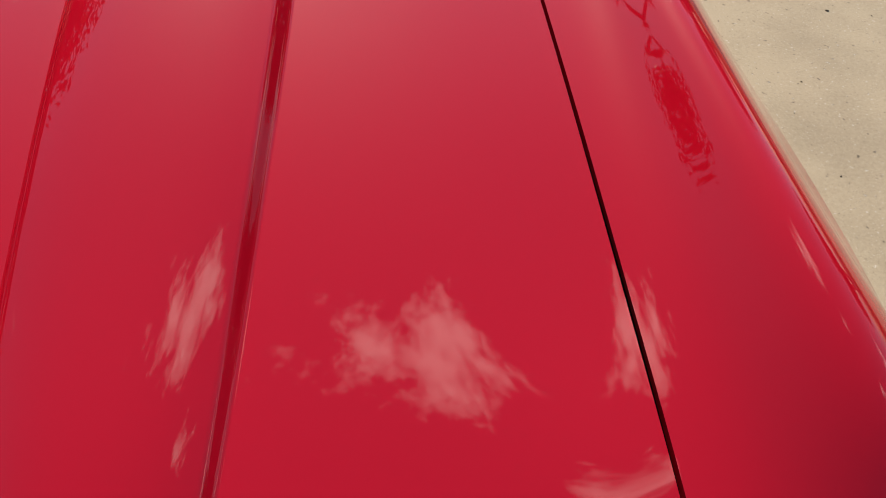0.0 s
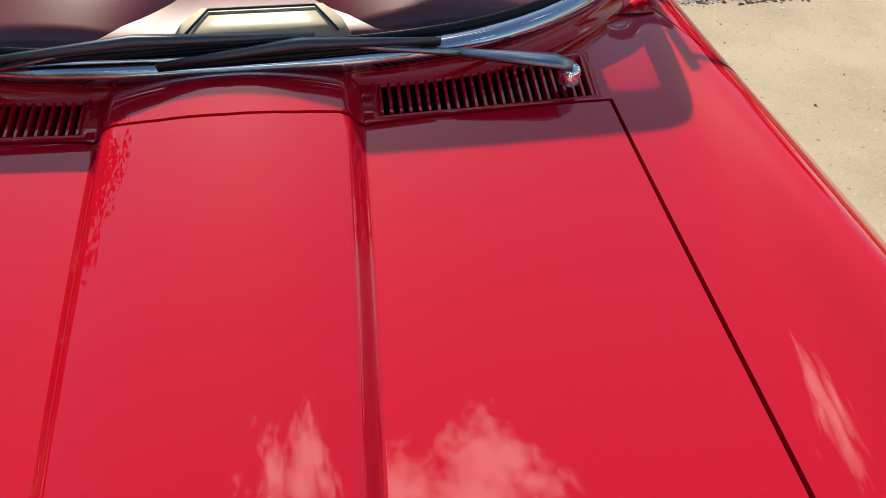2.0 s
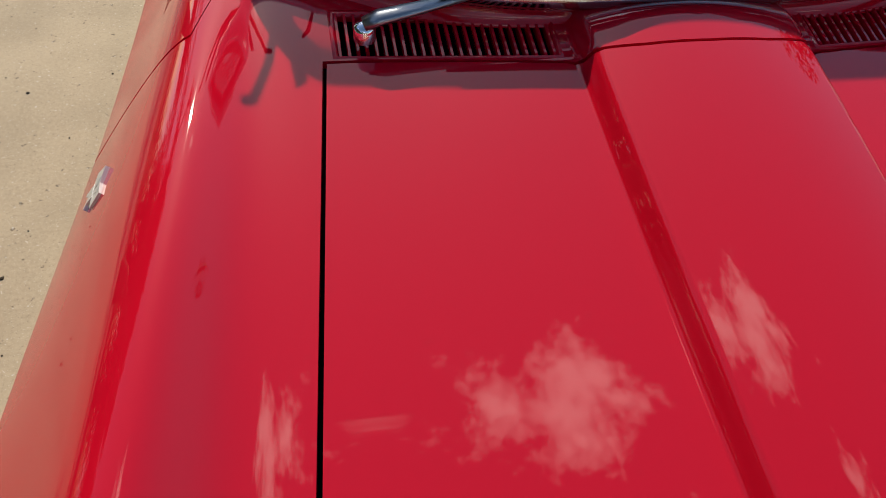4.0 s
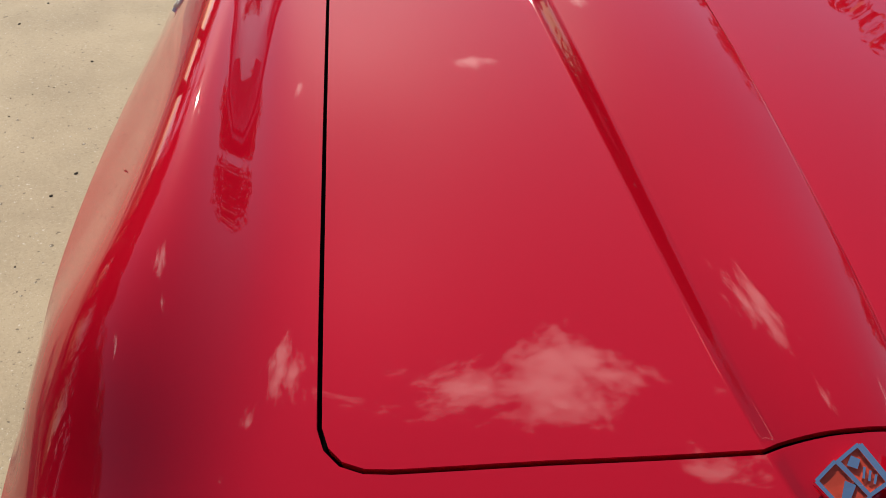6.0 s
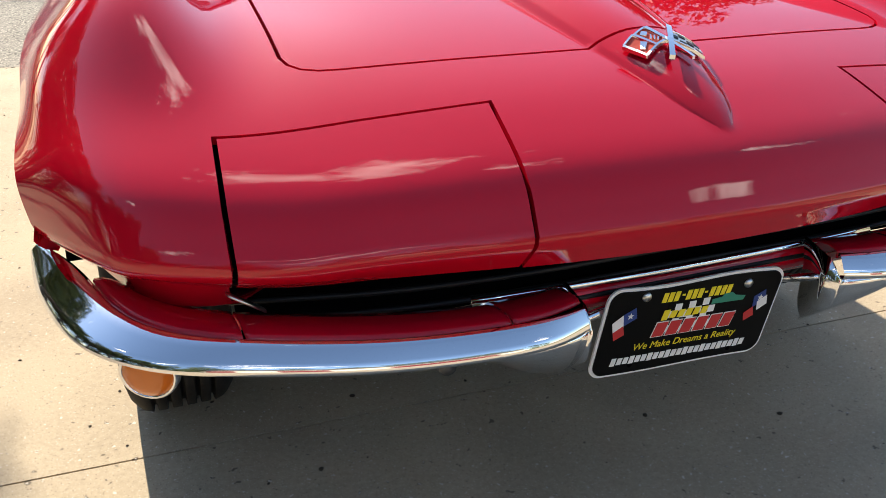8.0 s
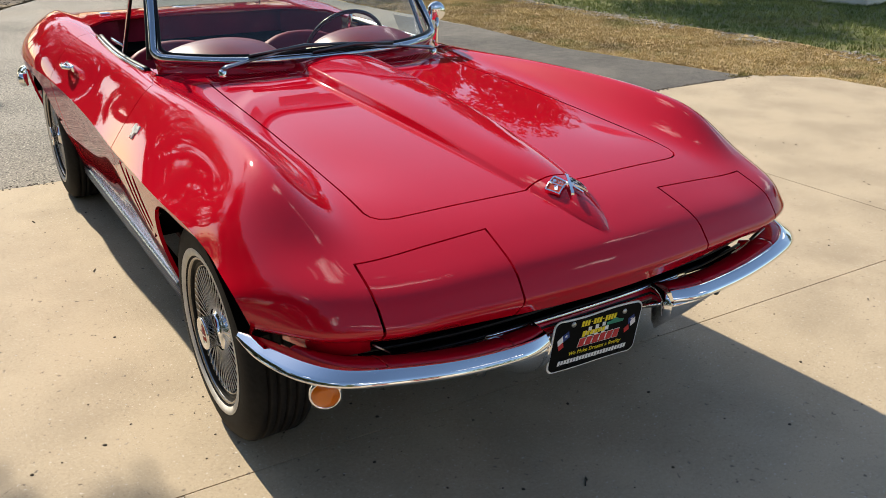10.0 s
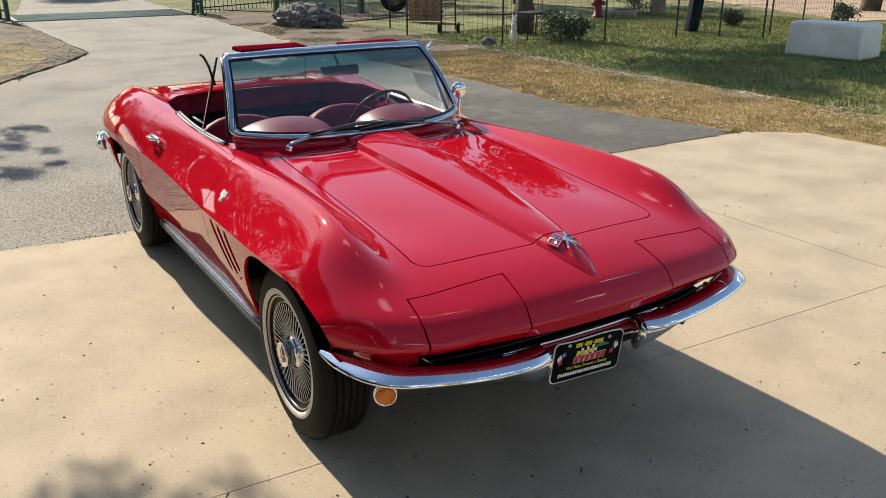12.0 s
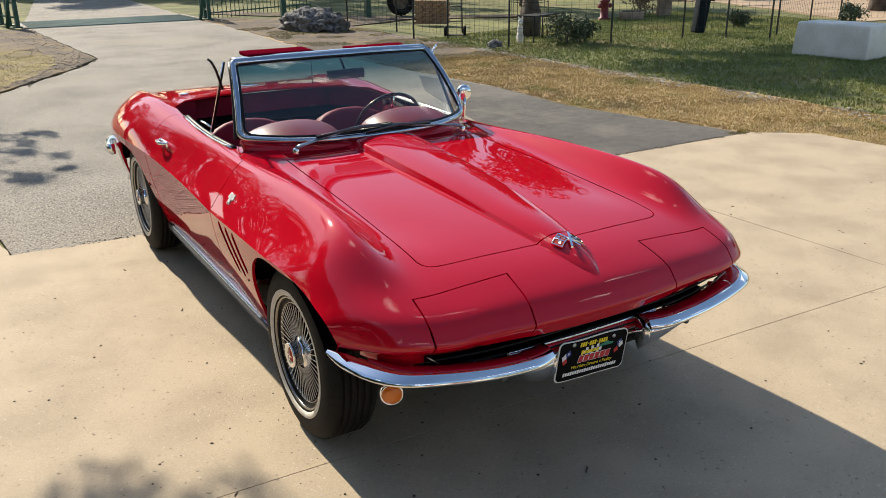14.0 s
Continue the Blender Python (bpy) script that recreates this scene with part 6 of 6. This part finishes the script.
    st.append((x - abs(rnd.gauss(0, 0.45)), y + rnd.gauss(0, 0.2) + 0.1, 0.0, 0.006 + 0.026 * rnd.random() ** 2.5))
stones("bank_gravel", "dark gravel and broken stones on the bank", GRAVEL, st, 35)
st = []
for k in range(760):
    st.append((rnd.uniform(-2.6, 5), rnd.uniform(-2, 2.6), 0.001, rnd.choice((0.002, 0.002, 0.003, 0.003, 0.004, 0.006))))
for k in range(520):                                  # crumbled edge where the asphalt meets the concrete
    t = rnd.random()
    st.append((1.6 + 3.5 * t, 2.722 - 0.012 * t + rnd.gauss(0, 0.014), 0.0, rnd.choice((0.004, 0.006, 0.008, 0.011))))
for k in range(260):
    t = rnd.random()
    st.append((1.6 - 3.0 * t, 2.73 + 0.07 * t + rnd.gauss(0, 0.014), 0.0, rnd.choice((0.004, 0.006, 0.008))))
stones("apron_crumbs", "small dark leaf bits and grit on the concrete", CRUMB, st, 37, "debris")
bm = bmesh.new()
for k in range(30):                                   # dry twigs
    x, y, a, l = rnd.uniform(-2.3, 4.5), rnd.uniform(-1.5, 2.5), rnd.uniform(0, 6.28), rnd.uniform(0.012, 0.034)
    box(bm, 0, 0, 0, l, 0.003, 0.003, pose(x, y, 0.002, 0, 0, math.degrees(a)))
    box(bm, 0, 0, 0, l * 0.5, 0.003, 0.003, pose(x + 0.6 * l * math.cos(a), y + 0.6 * l * math.sin(a), 0.002, 0, 0, math.degrees(a) + 25))
tagged(part("twigs", bm, CRUMB, None, smooth=False), "dry twigs lying on the concrete", "twig", kind="stuff")


# ---------------------------------------------------------------- trees
def leaf_cloud(clumps, per, size, seed):
    rnd = random.Random(seed)
    verts, faces = [], []
    for cx, cy, cz, r in clumps:
        for _ in range(per):
            d = Vector((rnd.gauss(0, 1), rnd.gauss(0, 1), rnd.gauss(0, 0.8))).normalized() * r * rnd.random() ** 0.5
            c = Vector((cx, cy, cz)) + d
            a, b = Vector((rnd.gauss(0, 1), rnd.gauss(0, 1), rnd.gauss(0, 1))).normalized(), Vector((rnd.gauss(0, 1), rnd.gauss(0, 1), rnd.gauss(0, 1)))
            b = (b - a * b.dot(a)).normalized()
            l, w = size * rnd.uniform(0.6, 1.3), size * rnd.uniform(0.3, 0.6)
            k = len(verts)
            verts += [c - a * l, c + b * w, c + a * l, c - b * w]
            faces += [(k, k + 1, k + 2), (k, k + 2, k + 3)]
    return verts, faces


def make_tree(x, y, height, spread, seed, trunk_r=0.18, extra=(), leaves=3400, leaf=0.11):
    rnd = random.Random(seed)
    t = thing("tree", "broad leafy tree with a rough grey trunk", "tree", at=(x, y, 0), group="trees round the drive")
    h0 = height * 0.34
    bend = [(0, 0, -0.1), (rnd.uniform(-0.1, 0.1), rnd.uniform(-0.1, 0.1), h0 * 0.5), (rnd.uniform(-0.2, 0.2), rnd.uniform(-0.2, 0.2), h0), (rnd.uniform(-0.3, 0.3), rnd.uniform(-0.3, 0.3), height * 0.75)]
    part("trunk", tube(smooth_path(bend, 10), [trunk_r * (1.25 - 0.95 * k / 9) for k in range(10)], 10), BARK, t)
    clumps = []
    bm = bmesh.new()
    ends = []
    for k in range(9):
        a = k * 2.4 + rnd.uniform(-0.4, 0.4)
        r = spread * rnd.uniform(0.55, 0.95)
        ends.append((r * math.cos(a), r * math.sin(a), height * rnd.uniform(0.55, 0.85)))
    ends += list(extra)
    for i, e in enumerate(ends):
        lone = i >= 9
        m = tube(smooth_path([bend[2], (e[0] * 0.5, e[1] * 0.5, h0 + (e[2] - h0) * 0.65), e], 7), [trunk_r * (0.42 - 0.055 * k) for k in range(7)], 6)
        tmp = bpy.data.meshes.new("limb")
        m.to_mesh(tmp)
        m.free()
        bm.from_mesh(tmp)
        bpy.data.meshes.remove(tmp)
        for _ in range(5):
            q = rnd.uniform(0.55, 1.08) if not lone else rnd.uniform(0.95, 1.01)
            wide = 0.13 if lone else 0.3
            clumps.append((e[0] * q + rnd.gauss(0, wide), e[1] * q + rnd.gauss(0, wide), h0 + (e[2] - h0) * q + (rnd.uniform(-0.1, 0.1) if lone else rnd.uniform(-0.2, 0.6)), spread * rnd.uniform(0.16, 0.30) * (0.30 if lone else 1.0)))
    part("limb", bm, BARK, t)
    full = 45
    v, f = leaf_cloud(clumps[:full], leaves // full, leaf, seed)
    v2, f2 = leaf_cloud(clumps[full:], 42, 0.05, seed + 1)
    link_mesh("crown", v + v2, f + [tuple(i + len(v) for i in q) for q in f2], LEAF, t, "", False)
    return t


first = make_tree(9.45, 12.2, 7.2, 2.9, 41, 0.20, leaves=11000, leaf=0.12)
# added tree, itself out of view, to cast shade over the far ground
make_tree(10.8, 33.0, 8.5, 4.5, 47, 0.28, leaves=9000, leaf=0.15)
third = make_tree(-4.1, 12.6, 5.6, 2.2, 43, 0.16, extra=((2.62, -0.4, 3.6), (2.45, -1.9, 3.9), (2.5, -1.2, 3.7)), leaves=5200, leaf=0.055)
second = make_tree(-6.2, 5.2, 5.6, 2.7, 45, 0.20, extra=((4.30, 1.20, 4.4),), leaves=14000, leaf=0.085)
for x, y, sc, a in ((-6.6, 19.0, 1.35, 20), (-9.8, 16.0, 1.45, 130), (-11.8, 12.0, 1.25, 250)):
    copy_thing(third, pose(x, y, 0, 0, 0, a) @ Matrix.Diagonal((sc, sc, sc, 1)))
far = [(16, 21, 1.1), (22, 12, 1.2), (18.5, 33, 1.0), (5, 44, 1.3), (-5, 36, 1.2), (-12, 24, 1.15), (-13, 12, 1.0), (-14, 0, 1.1), (-12, -9, 1.0), (-11.5, -2, 0.95), (-11.2, 1.5, 1.1), (-11.6, 7.5, 1.15), (-11, 9.5, 1.1), (-10.5, -6.5, 0.95), (-15, 5, 1.4), (-15, -5, 1.4), (24, 28, 1.3), (27, 2, 1.1), (-2, 55, 1.4), (34, 18, 1.3), (10, 50, 1.6), (0, 52, 1.6), (20, 47, 1.6), (-9, 46, 1.5), (29, 40, 1.6)]
for k, (x, y, sc) in enumerate(far):
    copy_thing((second, first)[k % 2], pose(x, y, 0, 0, 0, 67 * k) @ Matrix.Diagonal((sc, sc, sc * (0.9 + 0.05 * (k % 4)), 1)))


def make_woods(places, seed):
    """A dense belt of trees, seen from afar and in the car's paint."""
    rnd = random.Random(seed)
    clumps = []
    for x, y, h in places:
        for k in range(7):
            z = h * (0.10 + 0.88 * k / 6)
            clumps.append((x + rnd.gauss(0, 0.8), y + rnd.gauss(0, 0.8), z, h * rnd.uniform(0.16, 0.26)))
    v, f = leaf_cloud(clumps, 330, 0.17, seed)
    return tagged(link_mesh("woods", v, f, LEAF, None, "", False), "dense belt of leafy trees beyond the drive", "woods", kind="stuff")


rnd = random.Random(71)
belt = []
for k in range(30):                                   # along the drive's far side
    a = radians(96 + 160 * k / 29)
    r = rnd.uniform(14.5, 18.0)
    belt.append((r * math.cos(a) - 1.0, r * math.sin(a) * 1.25, rnd.uniform(6.5, 10.0)))
belt = [q for q in belt if q[0] < -6.5 and math.degrees(math.atan2(-q[0], q[1])) > 40]
for k in range(24):                                   # far behind the car
    belt.append((-4 + 2.6 * k + rnd.uniform(-1, 1), rnd.uniform(62, 68), rnd.uniform(9, 14)))
for k in range(16):                                   # behind the long building
    belt.append((-24 + 3.1 * k + rnd.uniform(-1, 1), rnd.uniform(-31, -27), rnd.uniform(7, 11)))
make_woods(belt, 73)


# long pale building and its trees on the near side of the apron, seen in the paint of the nose
house = thing("long_building", "long pale metal-sided building with a dark roof", "building", at=(-1.0, -17.5, 0))
bm = bmesh.new()
box(bm, 0, -3.0, 1.7, 19.0, 6.0, 3.4)
part("wall", bm, SIDING, house, smooth=False)
bm = bmesh.new()
sec = [(0.9, 3.35), (-3.0, 5.0), (-6.9, 3.35), (-6.9, 3.20), (-3.0, 4.8), (0.9, 3.20)]
ends = [[bm.verts.new((x, y, z)) for y, z in sec] for x in (-10.0, 10.0)]
for i in range(6):
    bm.faces.new((ends[0][i], ends[0][(i + 1) % 6], ends[1][(i + 1) % 6], ends[1][i]))
for e_ in ends:
    bm.faces.new(e_)
part("roof", bm, ROOFING, house, smooth=False)
for x in (-5.6, 0.2, 6.0):
    part("garage_door", moved(soft_box(2.9, 0.06, 2.4, 0.02, 1), pose(x, 0.035, 1.2)), HYDRANT, house, "dark red roll-up door", smooth=False)
    bm = bmesh.new()
    for k in (-1, 1):
        box(bm, x + 1.52 * k, 0.05, 1.25, 0.10, 0.10, 2.5)
    box(bm, x, 0.05, 2.50, 3.14, 0.10, 0.10)
    part("door_trim", bm, WHITE_PAINT, house, smooth=False)


def make_bush(x, y, r, seed, name="bush", label="small grey-green garden bush"):
    rnd = random.Random(seed)
    t = thing(name, label, "bush", at=(x, y, 0))
    clumps = [(rnd.gauss(0, r * 0.35), rnd.gauss(0, r * 0.35), r * rnd.uniform(0.35, 1.1), r * rnd.uniform(0.3, 0.5)) for _ in range(16)]
    v, f = leaf_cloud(clumps, 90, 0.035, seed)
    link_mesh("foliage", v, f, BUSH_LEAF, t, "", False)
    bm = tube([(0, 0, -0.05), (0.02, 0, r * 0.8)], [0.02, 0.008], 6)
    part("stem", bm, BARK, t)


make_bush(8.85, 10.15, 0.42, 51)
make_bush(9.35, 10.35, 0.34, 52)
make_bush(16.6, 9.3, 0.40, 53)
make_bush(14.6, 10.8, 0.28, 54)

# ---------------------------------------------------------------- fence
post_at = [(7.45, 17.25), (7.73, 15.1), (7.07, 13.1), (7.68, 12.7), (7.79, 10.62), (9.86, 10.0), (11.63, 9.77), (12.57, 9.44), (13.03, 8.7), (13.75, 9.09), (16.4, 10.2), (18.0, 10.5), (20.2, 9.2), (23.0, 8.4)]
fence = thing("fence", "dark steel post and wire mesh garden fence", "fence")
for x, y in post_at:
    bm = bmesh.new()
    box(bm, x, y, 0.55, 0.036, 0.010, 1.3)
    box(bm, x, y + 0.012, 0.55, 0.010, 0.026, 1.3)
    part("post", bm, POST, fence, smooth=False)
wire_from = [(7.45, 17.25), (7.73, 15.1), (7.68, 12.7), (7.79, 10.62), (9.86, 10.0), (11.63, 9.77), (12.57, 9.44), (13.75, 9.09), (16.4, 10.2), (18.0, 10.5), (20.2, 9.2), (23.0, 8.4)]
for (x0, y0), (x1, y1) in zip(wire_from, wire_from[1:]):
    bm = bmesh.new()
    l = math.hypot(x1 - x0, y1 - y0)
    a = math.degrees(math.atan2(y1 - y0, x1 - x0))
    m = pose((x0 + x1) / 2, (y0 + y1) / 2, 0, 0, 0, a)
    for k in range(9):
        box(bm, 0, 0, 0.05 + 0.135 * k, l, 0.0035, 0.0035, m)
    for k in range(1, int(l / 0.16)):
        box(bm, -l / 2 + 0.16 * k, 0, 0.59, 0.0035, 0.0035, 1.08, m)
    part("wire_mesh", bm, POST, fence, smooth=False)

# ---------------------------------------------------------------- gate wings and cattle grid at the end of the drive
grid = thing("cattle_grid", "green-grey steel cattle grid across the drive", "cattle grid", at=(0, 0, 0))
bm = bmesh.new()
box(bm, 2.6, 22.75, -0.035, 4.5, 2.5, 0.05)
part("pit", bm, GRID_DARK, grid, smooth=False)
for k in range(13):
    part("grid_bar", tube([(0.40, 21.6 + 0.19 * k, -0.035), (4.85, 21.6 + 0.19 * k, -0.035)], 0.055, 8), GATE_PALE, grid)
for x in (0.34, 4.92):
    bm = bmesh.new()
    box(bm, x, 22.75, 0.0, 0.10, 2.6, 0.06)
    part("kerb", bm, STONE, grid, smooth=False)


def wing(x, y, a, mirrored):
    w = thing("gate_wing", "green painted steel gate wing with rails", "gate", at=(x, y, 0), turn=a, group="gate wings")
    for px, h in ((0, 1.25), (0.75, 1.25), (1.5, 1.25)):
        bm = bmesh.new()
        box(bm, px, 0, h / 2, 0.10, 0.10, h)
        part("post", bm, GATE, w, smooth=False)
        bm = bmesh.new()
        box(bm, px, 0, 0.02, 0.20, 0.20, 0.04)
        part("foot_plate", bm, GATE, w, smooth=False)
    part("brace", tube([(0.0, 0.25, 0.0), (0.0, 0.06, 1.15)], 0.045, 6), GATE, w)
    for z in (0.25, 0.62, 0.98, 1.2):
        part("rail", tube([(0, 0, z), (1.5, 0, z)], 0.025, 6), GATE, w)
    return w


wing(0.20, 21.9, 100, False)
wing(5.05, 21.3, 82, True)
pickets = thing("picket_fence", "green steel picket fence along the lane", "fence")
for k in range(26):
    x, y = 5.5 + 0.16 * k, 22.4 + 0.09 * k
    part("picket", tube([(x, y, -0.05), (x, y, 1.15)], 0.011, 5), GATE, pickets)
for z in (0.12, 1.05):
    part("rail", tube([(5.4, 22.35, z), (9.6, 24.7, z)], 0.022, 6), GATE, pickets)
for k in range(2):
    bm = bmesh.new()
    box(bm, (7.0, 9.1)[k], (20.6, 19.4)[k], 0.6, 0.14, 0.14, 1.3)
    p_ = thing("gate_post", "square green steel gate post", "post", group="gate posts")
    part("post", bm, GATE, p_, smooth=False)


# ---------------------------------------------------------------- garden things
def lump(name, label, category, at, size, mat, seed, rough=0.35, scale=2.0, sub=4, turn=0.0):
    bm = bmesh.new()
    bmesh.ops.create_icosphere(bm, subdivisions=sub, radius=1.0)
    off = Vector((seed * 3.1, seed * 1.7, 0))
    for v in bm.verts:
        n0 = noise.fractal(v.co * scale + off, 1.0, 2.2, 5)
        n1 = abs(noise.noise(v.co * scale * 4 + off))
        v.co = Vector((v.co.x * size[0], v.co.y * size[1], v.co.z * size[2])) * (1 + rough * n0 - rough * 0.5 * n1)
        v.co.z = max(v.co.z, -size[2] * 0.3)
    ob = part(name, moved(bm, pose(*at, 0, 0, turn)), mat)
    return tagged(ob, label, category)


lump("boulder", "large pitted grey limestone boulder on dry grass", "boulder", (6.20, 16.45, 0.08), (0.95, 0.50, 0.44), ROCK, 3, 0.24, 3.4, 5, -63)
lump("small_boulder", "low pale rock beside the stone border", "rock", (7.55, 10.75, 0.02), (0.16, 0.13, 0.11), ROCK, 5, 0.25, 2, 3)

tyre = thing("old_tyre", "old black tyre with a steel wheel standing upright", "tyre", at=(10.1, 19.25, 0.40), turn=238)
part("tread", lathe([(-0.10, 0.22), (-0.12, 0.30), (-0.10, 0.40), (0.10, 0.40), (0.12, 0.30), (0.10, 0.22)], 36), RUBBER, tyre)
part("steel_wheel", lathe([(0.06, 0.23), (0.02, 0.18), (0.04, 0.08), (0.04, 0.0)], 28), RUST, tyre)
part("stand", tube([(0, 0, -0.42), (0, 0, -0.2)], 0.03, 6), POST, tyre)

crate = thing("brick_stack", "low stack of weathered tan clay bricks", "bricks", at=(9.2, 16.0, 0), turn=-40)
brick_mesh = bpy.data.meshes.new("brick")
bm = soft_box(0.21, 0.10, 0.062, 0.006, 1)
bm.to_mesh(brick_mesh)
bm.free()
brick_mesh.materials.append(BRICK)
rnd = random.Random(61)
for lay in range(9):
    for i in range(4):
        for j in range(2):
            b_ = new("brick", brick_mesh)
            b_.parent = crate
            b_.matrix_basis = pose(-0.33 + 0.222 * i + (0.05 if lay % 2 else 0) + rnd.uniform(-0.012, 0.012), 0.115 * j + rnd.uniform(-0.016, 0.016), 0.034 + 0.064 * lay, 0, 0, rnd.uniform(-9, 9))

# sack barrow leaning by the bricks
barrow = thing("sack_barrow", "dark steel sack barrow leaning back", "barrow", at=(8.05, 13.0, 0), turn=150)
for sx in (-0.16, 0.16):
    part("rail", tube([(sx, 0, 0.06), (sx, -0.42, 1.05)], 0.016, 6), POST, barrow)
    part("wheel", moved(lathe([(-0.03, 0.05), (-0.03, 0.11), (0.03, 0.11), (0.03, 0.05)], 20), pose(sx * 1.3, 0.05, 0.11)), RUBBER, barrow)
for z in (0.3, 0.6, 0.9):
    part("rung", tube([(-0.16, -0.42 * z / 1.0, z), (0.16, -0.42 * z / 1.0, z)], 0.011, 6), POST, barrow)
bm = bmesh.new()
box(bm, 0, 0.10, 0.03, 0.36, 0.22, 0.012)
part("toe_plate", bm, POST, barrow, smooth=False)

# white garden statue of a sitting dog: one plain shape
bm = bmesh.new()
for c, r, sc in (((0, 0.02, 0.13), 0.13, (0.8, 1.0, 1.0)), ((0, -0.04, 0.28), 0.095, (0.85, 0.8, 1.3)), ((0, -0.07, 0.43), 0.072, (0.9, 1.05, 0.95)), ((0, -0.14, 0.41), 0.038, (0.8, 1.2, 0.8)), ((-0.05, -0.09, 0.12), 0.038, (0.8, 0.9, 3.0)), ((0.05, -0.09, 0.12), 0.038, (0.8, 0.9, 3.0)), ((-0.05, -0.05, 0.50), 0.025, (0.8, 0.6, 1.5)), ((0.05, -0.05, 0.50), 0.025, (0.8, 0.6, 1.5))):
    q = bmesh.ops.create_icosphere(bm, subdivisions=2, radius=r, matrix=Matrix.Translation(c) @ Matrix.Diagonal((*sc, 1)))
dog = part("dog_statue", moved(bm, pose(8.15, 10.75, 0.0, 0, 0, -30) @ Matrix.Diagonal((0.72, 0.80, 1.0, 1))), WHITE_PAINT)
tagged(dog, "small white painted statue of a sitting dog", "statue")

table = thing("garden_table", "low black wrought-iron garden table by the tree", "table", at=(8.95, 11.2, 0), turn=20)
bm = bmesh.new()
box(bm, 0, 0, 0.50, 0.95, 0.42, 0.025)
part("top", bm, POST, table, smooth=False)
for sx in (-0.42, 0.42):
    for sy in (-0.17, 0.17):
        part("leg", tube([(sx, sy, 0.5), (sx * 1.05, sy * 1.05, -0.02)], 0.014, 6), POST, table)
trellis = thing("wire_trellis", "tall wire plant cage round the tree trunk", "trellis", at=(9.45, 12.2, 0))
for k in range(12):
    a = 2 * math.pi * k / 12
    part("upright", tube([(0.42 * math.cos(a), 0.42 * math.sin(a), -0.02), (0.42 * math.cos(a), 0.42 * math.sin(a), 1.5)], 0.006, 4), POST, trellis)
for z in (0.3, 0.7, 1.1, 1.5):
    part("hoop", tube([(0.42 * math.cos(2 * math.pi * k / 24), 0.42 * math.sin(2 * math.pi * k / 24), z) for k in range(24)], 0.006, 4, closed=True), POST, trellis)

hyd = thing("fire_hydrant", "dark red cast-iron fire hydrant on the lawn", "hydrant", at=(13.7, 14.5, 0))
part("barrel", moved(lathe([(-0.02, 0.16), (0.03, 0.16), (0.04, 0.11), (0.42, 0.10), (0.44, 0.14), (0.47, 0.14), (0.50, 0.11), (0.58, 0.07), (0.62, 0.04), (0.66, 0.03), (0.66, 0.0)], 20), pose(0, 0, 0, 0, -90, 0)), HYDRANT, hyd)
for a in (0, 90, 180):
    part("outlet", moved(lathe([(0.08, 0.055), (0.17, 0.055), (0.18, 0.065), (0.20, 0.065), (0.20, 0.0)], 14), pose(0, 0, 0.34, 0, 0, a)), HYDRANT, hyd)

planter = thing("stone_planter", "low pale stone planter on the lawn", "planter", at=(14.30, 14.10, 0), turn=-42)
part("block", moved(soft_box(0.62, 0.36, 0.20, 0.03, 2), pose(0, 0, 0.08)), ROCK_TAN, planter)
part("soil", moved(soft_box(0.50, 0.26, 0.04, 0.015, 1), pose(0, 0, 0.175)), EARTH, planter)
shrub = thing("dry_shrub", "dense brown dried-up shrub", "bush", at=(15.25, 14.75, 0))
rnd = random.Random(68)
v, f = leaf_cloud([(rnd.gauss(0, 0.26), rnd.gauss(0, 0.26), rnd.uniform(0.1, 0.95), rnd.uniform(0.18, 0.30)) for _ in range(20)], 120, 0.04, 69)
link_mesh("foliage", v, f, DEAD_LEAF, shrub, "", False)
part("stem", tube([(0, 0, -0.05), (0.02, 0, 0.6)], [0.03, 0.01], 6), BARK, shrub)
pier = thing("stone_pier", "square pale stone pier on the lawn", "pier", at=(15.95, 14.55, 0), turn=-35)
bm = soft_box(0.36, 0.36, 0.95, 0.02, 2)
for v in bm.verts:
    v.co += Vector((noise.noise(v.co * 5), noise.noise(v.co * 5 + Vector((9, 0, 0))), 0)) * 0.012
part("block", moved(bm, pose(0, 0, 0.455)), ROCK_TAN, pier)

binn = thing("garden_bin", "dark green-black upright bin leaning on its base", "bin", at=(12.72, 10.35, 0), turn=-20)
bm = soft_box(0.24, 0.24, 0.74, 0.03, 2)
for v in bm.verts:
    k = 1 + 0.12 * v.co.z
    v.co.x, v.co.y = v.co.x * k, v.co.y * k
part("body", moved(bm, pose(0.03, 0, 0.36, 0, 6, 0)), BIN, binn)
part("lid", moved(soft_box(0.32, 0.30, 0.07, 0.03, 2), pose(0.10, 0, 0.765, 0, 14, 0)), BIN, binn)
part("pipe", tube([(0.06, 0, 0.74), (0.09, 0, 1.15)], 0.045, 10), PLATE_WHITE, binn)
part("handle", tube([(0.22, -0.08, 0.68), (0.30, -0.06, 0.66), (0.30, 0.06, 0.66), (0.22, 0.08, 0.68)], 0.014, 6), BIN, binn)

bm = soft_box(0.72, 1.30, 0.57, 0.05, 3)
for v in bm.verts:
    k = 1 - 0.03 * (v.co.z / 0.3)
    v.co.x, v.co.y = v.co.x * k, v.co.y * k
    v.co += Vector((noise.noise(v.co * 3), noise.noise(v.co * 3 + Vector((4, 0, 0))), 0.4 * noise.noise(v.co * 4))) * 0.02
tank = part("water_trough", moved(bm, pose(11.52, 6.12, 0.245, 0, 0, 6)), TANK)
tagged(tank, "upturned white plastic trough lying on the lawn", "trough")
